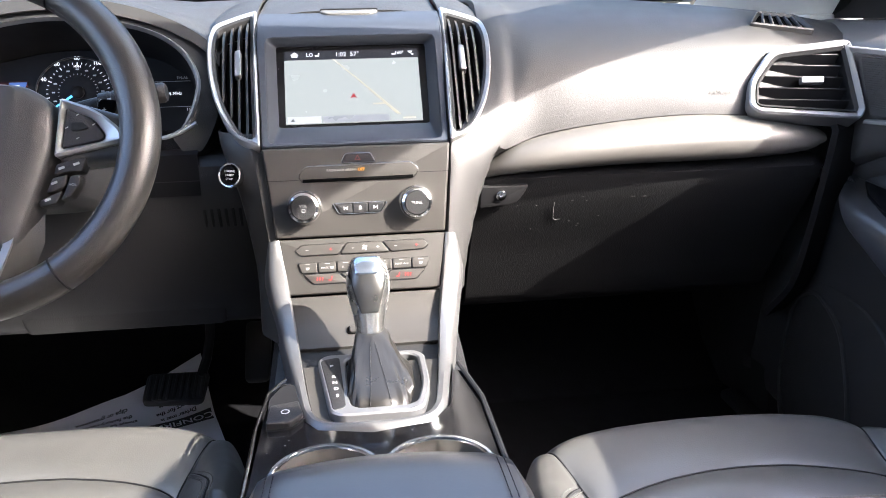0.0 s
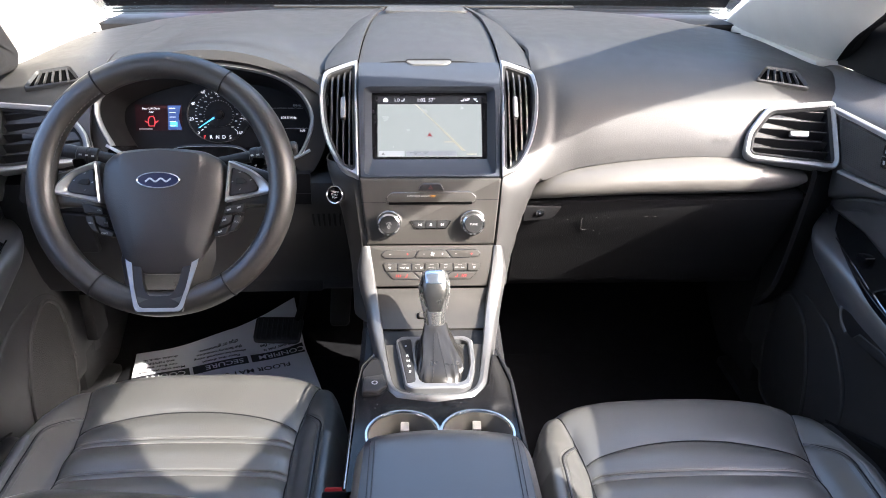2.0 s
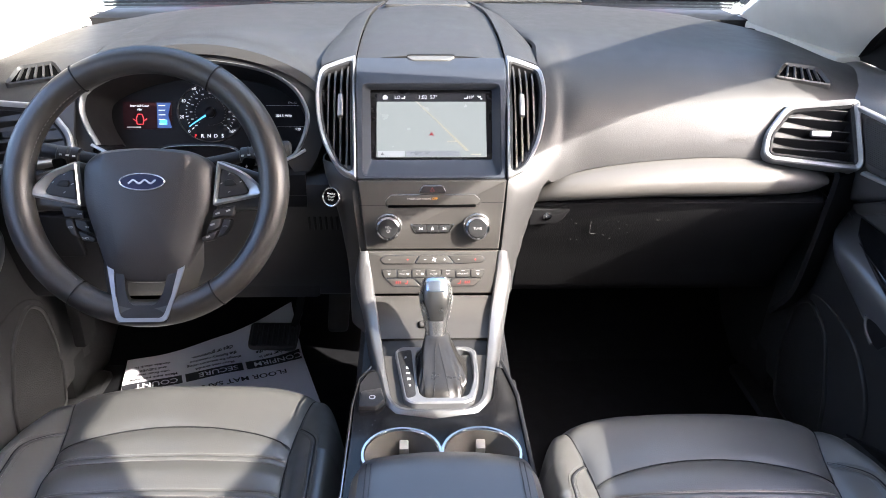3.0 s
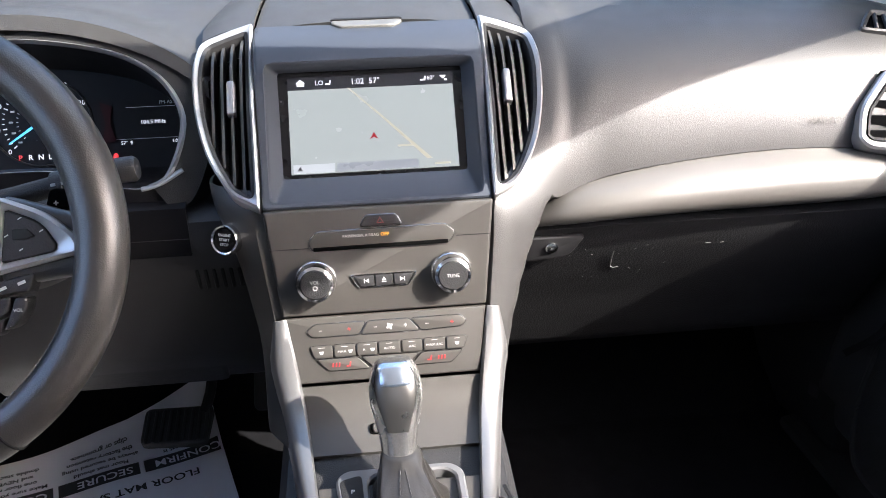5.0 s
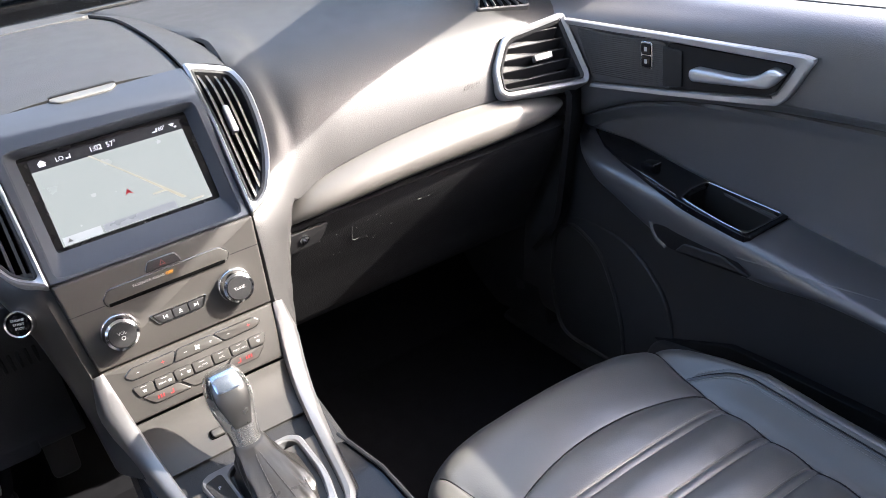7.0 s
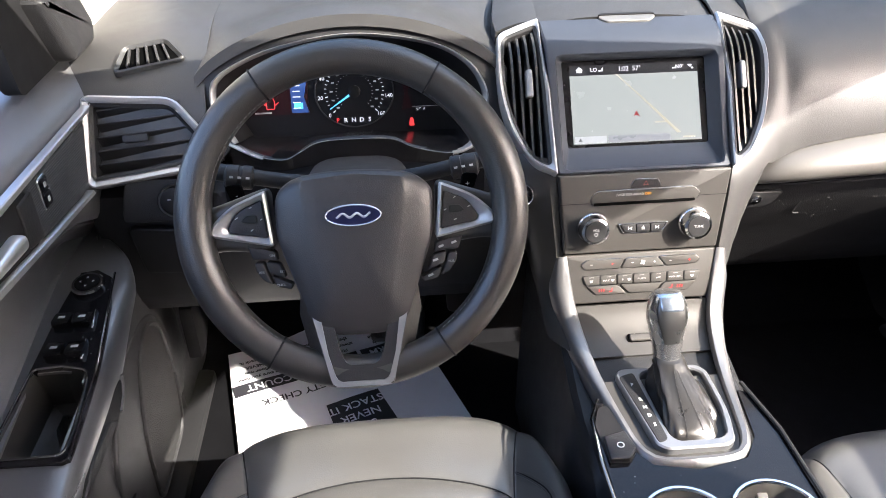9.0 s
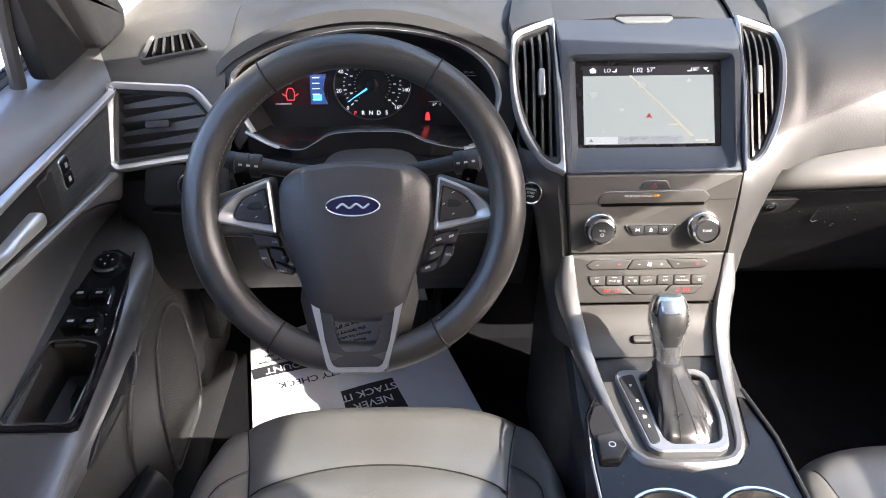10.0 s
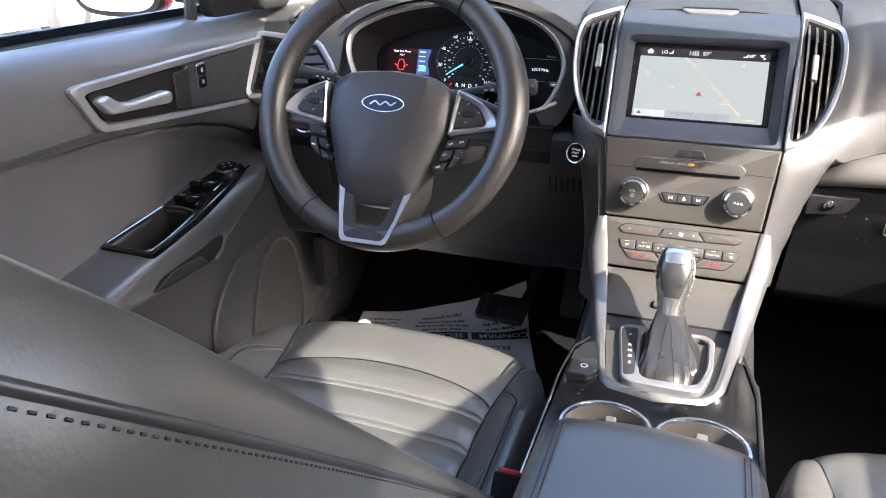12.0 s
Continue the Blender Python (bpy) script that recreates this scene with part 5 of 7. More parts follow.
# ---- dials ----
def holed(outer, holes, z1, t):
    """A flat plate with holes through it."""
    bm = bmesh.new()
    for loop in (outer, *holes):
        vs = [bm.verts.new((p.x, p.y, z1)) for p in loop]
        for i in range(len(vs)):
            bm.edges.new((vs[i - 1], vs[i]))
    bmesh.ops.triangle_fill(bm, edges=bm.edges[:], use_beauty=True)
    r = bmesh.ops.extrude_face_region(bm, geom=bm.faces[:])
    bmesh.ops.translate(bm, vec=(0, 0, -t), verts=[g for g in r["geom"] if isinstance(g, bmesh.types.BMVert)])
    return bm


def dials():
    face = [o for o in dash.children if o.name.startswith("dial_face")][0]
    D = RING @ pose(0, 0.0140, -0.0850)
    put = lambda n, bm, mt, m, lb="": part(n, bm, mt, face, lb, m=D @ m)
    ring = [Vector((0.0585 * math.cos(a), 0.052 * math.sin(a))) for a in np.linspace(0, math.tau, 49)[:-1]]
    put("gauge_ring", band(ring, inset(ring, 0.002), -0.003, 0.002, 0.0008), HARD, pose(0, 0, 0))
    put("gauge_disc", slab(inset(ring, 0.030), -0.002, 0.0006, 0), DIALBLACK, pose(0, 0, 0))
    n = 33
    for k in range(n):
        a = 222 - 264 * k / (n - 1)
        big = k % 4 == 0
        put("tick", box(-0.0045 if big else -0.0028, 0.0, -0.0006 if big else -0.0004, 0.0006 if big else 0.0004, 0, 0.0004, 0), GLOWWHITE, pose(0.0435 * math.cos(radians(a)), 0.0435 * math.sin(radians(a)), 0.0006, 0, 0, a))
        if big:
            words("speed_number", str(k * 5), 0.0080, D @ pose(0.0505 * math.cos(radians(a)), 0.0495 * math.sin(radians(a)), 0.0008), GLOWWHITE, face)
    for k in range(13):
        a = 222 - 264 * k / 12
        put("inner_mark", box(-0.0022, 0.0022, -0.0010, 0.0010, 0, 0.0003, 0), PRINT, pose(0.0335 * math.cos(radians(a)), 0.0335 * math.sin(radians(a)), 0.0008))
    for k in range(25):
        a = 222 - 264 * k / 24
        put("inner_tick", box(-0.0022, 0.0, -0.0003, 0.0003, 0, 0.0003, 0), PRINT, pose(0.0275 * math.cos(radians(a)), 0.0275 * math.sin(radians(a)), 0.0008, 0, 0, a))
    words("speed_unit", "MPH", 0.0050, D @ pose(0, 0.0375, 0.0009), GLOWWHITE, face)
    put("needle", slab([Vector(p) for p in ((0.0, -0.0017), (0.044, -0.0006), (0.044, 0.0006), (0.0, 0.0017))], 0.002, 0.0035, 0), GLOWBLUE, pose(0, 0, 0, 0, 0, 213), "glowing blue needle")
    put("needle_hub", lathe([(0.009, 0.0), (0.009, 0.004), (0.007, 0.0055), (0.0, 0.0055)], 24), DIALBLACK, pose(0, 0, 0))
    for k, ch in enumerate("PRNDS"):
        words("gear_letter", ch, 0.0088, D @ pose(-0.0265 + 0.0117 * k, -0.041, 0.0012), GLOWRED if k == 0 else GLOWWHITE, face, bold=0.0001)
    # left screen
    L = pose(-0.1095, -0.005, 0.001)
    put("left_display", slab([Vector(p) for p in ((-0.042, -0.024), (0.042, -0.024), (0.042, 0.024), (-0.042, 0.024))], -0.001, 0.0, 0), REDDIM, L, "small lit display with a red warning")
    put("display_side", slab([Vector(p) for p in ((0.017, -0.022), (0.042, -0.022), (0.036, 0.0), (0.041, 0.022), (0.017, 0.022))], 0.0, 0.0005, 0), BLUEDIM, L, "blue gauge strip")
    for k in range(5):
        put("level_bar", box(0.020, 0.031, -0.0007, 0.0007, 0.0004, 0.0009, 0), GLOWWHITE, L @ pose(0, 0.017 - 0.008 * k, 0))
    put("level_fill", box(0.021, 0.034, -0.0045, 0.0045, 0.0004, 0.0009, 0), GLOWBLUE, L @ pose(0, -0.012, 0))
    words("warning_text", "Rear Left Door", 0.0052, D @ L @ pose(-0.013, 0.0165, 0.0006), GLOWWHITE, face)
    words("warning_text", "Ajar", 0.0052, D @ L @ pose(-0.013, 0.0105, 0.0006), GLOWWHITE, face)
    out = rounded([(-0.006, -0.013), (0.006, -0.013), (0.007, -0.002), (0.004, 0.006), (-0.004, 0.006), (-0.007, -0.002)], 0.002, 3)
    put("car_symbol", band(out, inset(out, 0.0015), 0, 0.0008, 0.0002), GLOWRED, L @ pose(-0.013, -0.003, 0.0002))
    for sg in (-1, 1):
        put("car_symbol", box(-0.004, 0.004, -0.0008, 0.0008, 0, 0.0007, 0), GLOWRED, L @ pose(-0.013 + sg * 0.009, -0.008, 0.0002, 0, 0, sg * 35))
    put("mileage_bar", box(-0.012, 0.012, -0.0012, 0.0012, 0, 0.0006, 0), PRINT, L @ pose(-0.024, -0.0205, 0.0))
    # right screen
    Rm = pose(0.118, -0.006, 0.001)
    put("red_arc", slab([Vector(p) for p in ((-0.050, -0.024), (-0.034, -0.020), (-0.040, 0.0), (-0.036, 0.02), (-0.050, 0.026), (-0.045, 0.0))], 0, 0.0005, 0), REDDIM, Rm)
    put("thin_line", box(-0.034, 0.046, -0.0003, 0.0003, 0, 0.0004, 0), PRINT, Rm @ pose(0, -0.019, 0))
    put("thin_line", box(-0.02, 0.046, -0.0003, 0.0003, 0, 0.0004, 0), PRINT, Rm @ pose(0, 0.018, 0))
    words("radio_text", "104.5 MHz", 0.0066, D @ Rm @ pose(0.010, 0.0, 0.0006), GLOWWHITE, face)
    words("radio_text", "FM-AST", 0.0058, D @ Rm @ pose(0.028, 0.0225, 0.0006), PRINT, face)
    words("radio_text", "1:02", 0.0058, D @ Rm @ pose(0.035, -0.0235, 0.0006), GLOWWHITE, face)
    words("radio_text", "57°  E", 0.0055, D @ Rm @ pose(-0.022, -0.0235, 0.0006), GLOWWHITE, face)
    put("belt_symbol", slab(rounded([(-0.004, -0.006), (0.004, -0.006), (0.003, 0.002), (0.002, 0.006), (-0.002, 0.006), (-0.003, 0.002)], 0.0015, 3), 0, 0.0006, 0), GLOWRED, pose(0.082, -0.047, 0.001))


REDDIM = mat("dim_red_display", (0.014, 0.004, 0.005), 0.5, spec=0.1, emit=(0.25, 0.03, 0.045), power=0.0018)
BLUEDIM = mat("blue_display", (0.01, 0.02, 0.05), 0.3, emit=(0.06, 0.22, 0.9), power=0.03)
dials()


# ---- controls of the centre stack ----
def button(name, outline, m, z=0.0025, material=None, parent=None, label=""):
    return part(name, slab(outline, -0.004, z, 0.0009), material or STACK, parent or dash, label, m=m)


def edge_line(outline, m, parent=None, w=0.0008, z=0.0012):
    o = [Vector(p) for p in outline]
    return part("edge_line", band(inset(o, -w), o, -0.002, z, 0.0003), CHROMEDARK, parent or dash, m=m)


def stack_controls():
    disp = [o for o in dash.children if o.name.startswith("display")][0]
    sm = SHROUD @ pose(0.0, 0.0125, -0.0180) @ Matrix.Diagonal((0.963, 1, 1, 1))
    T = lambda n, tx, sz, x, y, mt: words(n, tx, sz, sm @ pose(x, y, 0.0), mt, disp)
    T("screen_text", "1:02  57°", 0.0092, -0.006, 0.0508, GLOWWHITE)
    T("screen_text", "LO", 0.0075, -0.058, 0.0508, GLOWWHITE)
    T("screen_text", "60°", 0.0068, 0.069, 0.0512, GLOWWHITE)
    T("screen_text", "Controls", 0.0068, -0.062, -0.0455, MAPINK)
    T("screen_text", "E", 0.0062, -0.037, -0.045, MAPINK)
    Q = lambda n, pts, mt, z=0.0003: part(n, slab([Vector(p) for p in pts], -0.0002, z, 0), mt, disp, m=sm)
    Q("home_symbol", ((-0.083, 0.0475), (-0.075, 0.0475), (-0.075, 0.051), (-0.0735, 0.051), (-0.079, 0.0555), (-0.0845, 0.051), (-0.083, 0.051)), GLOWWHITE)
    Q("seat_symbol", ((-0.051, 0.0485), (-0.0455, 0.0485), (-0.0445, 0.0535), (-0.046, 0.0535), (-0.047, 0.050), (-0.051, 0.050)), GLOWWHITE)
    Q("seat_symbol", ((0.0565, 0.0485), (0.0625, 0.0485), (0.0635, 0.0535), (0.062, 0.0535), (0.061, 0.050), (0.0565, 0.050)), GLOWWHITE)
    Q("signal_symbol", ((0.079, 0.0535), (0.0865, 0.0535), (0.083, 0.0495)), GLOWWHITE)
    Q("signal_symbol", ((0.0845, 0.0475), (0.0875, 0.0475), (0.0875, 0.0495), (0.0845, 0.0495)), GLOWWHITE)
    Q("map_road", ((-0.027, 0.044), (-0.0245, 0.044), (0.061, -0.0375), (0.0585, -0.0375)), MAPROAD, 0.0002)
    Q("map_road", ((0.0, 0.019), (0.0022, 0.019), (0.064, -0.0405), (0.058, -0.0405)), MAPROAD, 0.0003)
    Q("map_arrow", ((-0.0045, -0.0155), (0.0, -0.0135), (0.0045, -0.0155), (0.0, -0.008)), MAPRED, 0.0005)
    Q("map_bar", ((-0.043, -0.050), (0.048, -0.050), (0.048, -0.0405), (-0.043, -0.0405)), MAPGREY, 0.0003)
    Q("map_bar", ((-0.091, -0.050), (-0.0455, -0.050), (-0.0455, -0.0405), (-0.091, -0.0405)), MAPWHITE, 0.0003)
    T("screen_text", "Granbury, TX", 0.0042, 0.009, -0.0455, MAPINK)
    Q("place_bar", ((0.026, -0.0255), (0.046, -0.0255), (0.046, -0.0235), (0.026, -0.0235)), MAPROAD, 0.0005)
    Q("place_bar", ((0.066, -0.0475), (0.084, -0.0475), (0.084, -0.0455), (0.066, -0.0455)), MAPROAD, 0.0005)
    Q("up_symbol", ((-0.0865, -0.0475), (-0.0805, -0.0475), (-0.0835, -0.0425)), MAPINK, 0.0006)
    # audio panel
    A = AUDIO
    hz = rounded([(-0.021, 0.0380), (0.0225, 0.0380), (0.0165, 0.0492), (-0.0150, 0.0492)], 0.003, 3)
    button("hazard_button", hz, A, 0.002, HARD, label="black hazard button")
    edge_line(hz, A)
    t = [Vector((0.0046 * math.sin(radians(120 * k)), 0.0430 + 0.0046 * math.cos(radians(120 * k)))) for k in range(3)]
    part("hazard_mark", band(t, [Vector((p.x * 0.6, 0.0430 + (p.y - 0.0430) * 0.6)) for p in t], 0.001, 0.0026, 0.0001), DARKRED, dash, m=A)
    cd = rounded([(-0.0725, 0.0150), (0.0715, 0.0160), (0.0780, 0.0265), (0.0680, 0.0355), (-0.0660, 0.0345), (-0.0750, 0.0245)], 0.004, 3)
    button("disc_panel", cd, A, 0.0018, STACK, label="raised panel above the disc slot")
    edge_line(cd, A)
    # the slot's inner shade is painted as a slightly raised near-black bar
    part("slot_shade", box(-0.0705, 0.0700, -0.0021, 0.0021, -0.002, 0.0029, 0.0010), PITCH, dash, "raised black bar painting in the disc slot's shade", m=A @ pose(0, 0.0168, 0, 0, 0, 0.3))
    part("panel_groove", box(-0.116, -0.0755, -0.0004, 0.0004, -0.001, 0.0004, 0), DARK, dash, m=A @ pose(0, 0.0180, 0))
    part("panel_groove", box(0.0785, 0.116, -0.0004, 0.0004, -0.001, 0.0004, 0), DARK, dash, m=A @ pose(0, 0.0220, 0))
    words("airbag_text", "PASSENGER AIRBAG", 0.0042, A @ pose(-0.0208, 0.0287, 0.0022), PRINT, dash)
    words("airbag_text", "OFF", 0.0050, A @ pose(0.0040, 0.0287, 0.0022), GLOWAMBER, dash, "amber lit word", bold=0.0002)
    for x, body in ((-0.0705, "VOL"), (0.0718, "TUNE")):
        k = part("control_knob", lathe([(0.0225, 0.0), (0.0222, 0.004), (0.0205, 0.006), (0.0203, 0.013), (0.0188, 0.0185), (0.0158, 0.0200)], 40), CHROME, dash, "chrome-ringed black rotary knob", m=A @ pose(x, -0.0164, 0))
        part("knob_cap", lathe([(0.0159, 0.010), (0.0157, 0.0192), (0.0145, 0.0202), (0.0, 0.0202)], 36), HARD, k, m=A @ pose(x, -0.0164, 0))
        words("knob_text", body, 0.0052, A @ pose(x, -0.0164 if x > 0 else -0.0140, 0.0204), PRINT, k)
        if x < 0:
            part("power_mark", band([Vector(p) for p in arc2(0, 0, 0.0025, 0, 345, 16)], [Vector(p) for p in arc2(0, 0, 0.0018, 0, 345, 16)], 0, 0.0004, 0.0001), PRINT, k, m=A @ pose(x, -0.0200, 0.0203))
    A = AUDIO @ pose(0.0008, -0.0125, 0) @ Matrix.Diagonal((0.93, 0.93, 1, 1))
    sk = rounded([(-0.037, -0.001), (-0.029, -0.0155), (0.027, -0.0155), (0.036, -0.001)], 0.003, 3)
    part("seek_frame", band([p + (p - Vector((0, -0.008))) * 0.05 for p in sk], sk, -0.002, 0.0022, 0.0005), CHROME, dash, "chrome-edged seek buttons", m=A)
    for x0, x1, sl in ((-0.034, -0.0115, -1), (-0.0105, 0.0095, 0), (0.0105, 0.033, 1)):
        o = [(x0, -0.0022), (x0 + (0.0065 if sl < 0 else 0), -0.0145), (x1 - (0.0065 if sl > 0 else 0), -0.0145), (x1, -0.0022)]
        button("seek_button", rounded(o, 0.002, 3), A, 0.003, HARD)
    for x, sg in ((-0.0205, -1), (0.0205, 1)):
        part("seek_mark", slab([Vector((x - sg * 0.003, -0.0105)), Vector((x + sg * 0.0015, -0.008)), Vector((x - sg * 0.003, -0.0055))], 0.002, 0.0034, 0), PRINT, dash, m=A)
        part("seek_mark", box(x + sg * 0.0022 - 0.0005, x + sg * 0.0022 + 0.0005, -0.0105, -0.0055, 0.002, 0.0034, 0), PRINT, dash, m=A)
    part("eject_mark", slab([Vector((-0.003, -0.0085)), Vector((0.002, -0.0085)), Vector((-0.0005, -0.0045))], 0.002, 0.0034, 0), PRINT, dash, m=A)
    part("eject_mark", box(-0.003, 0.002, -0.0105, -0.0095, 0.002, 0.0034, 0), PRINT, dash, m=A)
    A = AUDIO
    # climate panel
    C = CLIMATE
    for o in ([(-0.0790, 0.0150), (-0.0300, 0.0150), (-0.0225, 0.0285), (-0.0760, 0.0285), (-0.0855, 0.0215)],
              [(-0.0280, 0.0150), (0.0350, 0.0150), (0.0240, 0.0285), (-0.0200, 0.0285)],
              [(0.0370, 0.0150), (0.0800, 0.0165), (0.0860, 0.0220), (0.0790, 0.0285), (0.0265, 0.0285)]):
        ro = rounded(o, 0.003, 3)
        button("climate_key", ro, C, 0.0022, STACK)
        edge_line(ro, C)
    for x, w, mt in ((-0.070, 0, PRINT), (-0.040, 1, REDPLASTIC), (-0.012, 0, PRINT), (0.020, 1, PRINT), (0.043, 0, PRINT), (0.070, 1, REDPLASTIC)):
        part("plus_mark", box(-0.0018, 0.0018, -0.0003, 0.0003, 0, 0.0004, 0), mt, dash, m=C @ pose(x, 0.0218, 0.0022))
        if w:
            part("plus_mark", box(-0.0003, 0.0003, -0.0018, 0.0018, 0, 0.0005, 0), mt, dash, m=C @ pose(x, 0.0218, 0.0022))
    for k in range(4):
        part("fan_mark", slab([Vector((0.0022 * math.cos(a), 0.0022 * math.sin(a) * 0.6)) + Vector((0.0, 0.0)) for a in np.linspace(0, math.tau, 9)[:-1]], 0, 0.0005, 0), PRINT, dash, m=C @ pose(0.003, 0.0218, 0.0022, 0, 0, 90 * k + 30) @ pose(0.0018, 0, 0))
    xs = [-0.083, -0.058, -0.034, -0.011, 0.014, 0.0375, 0.062, 0.0865]
    C = CLIMATE @ pose(0, 0.0028, 0) @ Matrix.Diagonal((1, 0.82, 1, 1))
    marks = ["", "MAX", "R", "AUTO", "A/C", "MAX A/C", ""]
    for k in range(7):
        a, b = xs[k] + 0.0008, xs[k + 1] - 0.0008
        o = [(a + (0.004 if k == 0 else 0), -0.0125), (b - (0.004 if k == 6 else 0), -0.0125), (b, 0.0035), (a, 0.0035)]
        ro = rounded(o, 0.0025, 3)
        button("climate_key", ro, C, 0.0026, STACK)
        edge_line(ro, C, w=0.0005)
        part("key_light", box((a + b) / 2 - 0.0035, (a + b) / 2 + 0.0035, 0.0007, 0.0012, 0.002, 0.003, 0), PRINT, dash, m=C)
        if marks[k]:
            words("key_text", marks[k], 0.0044, C @ pose((a + b) / 2 - (0.003 if k in (1, 2) else 0), -0.0055, 0.0027), PRINT, dash)
        if k in (0, 1, 2, 6):
            x = (a + b) / 2 + (0.006 if k in (1, 2) else 0)
            part("key_mark", slab([Vector(p) for p in ((x - 0.0024, -0.0038), (x + 0.0024, -0.0038), (x + 0.0014, -0.0075), (x - 0.0014, -0.0075))], 0.002, 0.0030, 0), PRINT, dash, m=C)
    C = CLIMATE @ pose(0.0005, 0.0038, 0) @ Matrix.Diagonal((0.97, 0.90, 1, 1))
    for o in ([(-0.079, -0.0145), (-0.034, -0.0145), (-0.021, -0.0285), (-0.066, -0.0285)], [(-0.030, -0.0145), (0.033, -0.0145), (0.020, -0.0285), (-0.017, -0.0285)], [(0.036, -0.0145), (0.082, -0.0145), (0.069, -0.0285), (0.024, -0.0285)]):
        ro = rounded(o[::-1], 0.003, 3)
        button("climate_key", ro, C, 0.0024, STACK)
        edge_line(ro, C)
    for sg, x in ((-1, -0.058), (1, 0.058)):
        for k in range(3):
            part("heat_light", box(-0.0008, 0.0008, -0.0024, 0.0024, 0, 0.0006, 0), GLOWRED, dash, "red lit heat level", m=C @ pose(x + (k - 1) * 0.0034, -0.0215, 0.0024, 0, 0, -8))
        part("heat_mark", slab([Vector(p) for p in ((-0.0025, -0.003), (0.002, -0.003), (0.003, 0.003), (0.0015, 0.003), (0.0005, -0.0015), (-0.0025, -0.0015))], 0, 0.0006, 0), GLOWRED, dash, m=C @ pose(x - sg * 0.0135, -0.0215, 0.0024))
    # start button on the stack's flank
    S = plane(-0.152, -0.051, 0.7335, 16, -22)
    k = part("start_button", lathe([(0.0165, -0.006), (0.0165, 0.004), (0.0150, 0.006), (0.0135, 0.005)], 36), CHROME, dash, "round start button with a chrome ring", m=S)
    part("button_cap", lathe([(0.0136, -0.004), (0.0136, 0.0035), (0.0125, 0.0045), (0.0, 0.0045)], 32), PIANO, k, m=S)
    for j, tx in enumerate(("ENGINE", "START", "STOP")):
        words("button_text", tx, 0.0042, S @ pose(0, 0.005 - 0.005 * j, 0.0047), PRINT, k)


DARKRED = mat("dark_red_print", (0.12, 0.012, 0.012), 0.5)
MAPINK = mat("dark_map_print", (0.03, 0.03, 0.03), 0.3, emit=(0.05, 0.04, 0.05), power=0.039)
MAPROAD = mat("tan_map_road", (0.03, 0.03, 0.02), 0.3, emit=(0.75, 0.68, 0.50), power=0.094)
MAPRED = mat("red_map_arrow", (0.05, 0.0, 0.0), 0.3, emit=(0.6, 0.02, 0.03), power=0.062)
MAPGREY = mat("grey_map_bar", (0.03, 0.03, 0.03), 0.3, emit=(0.5, 0.53, 0.55), power=0.078)
MAPWHITE = mat("pale_map_bar", (0.03, 0.03, 0.03), 0.3, emit=(0.75, 0.78, 0.76), power=0.101)
stack_controls()


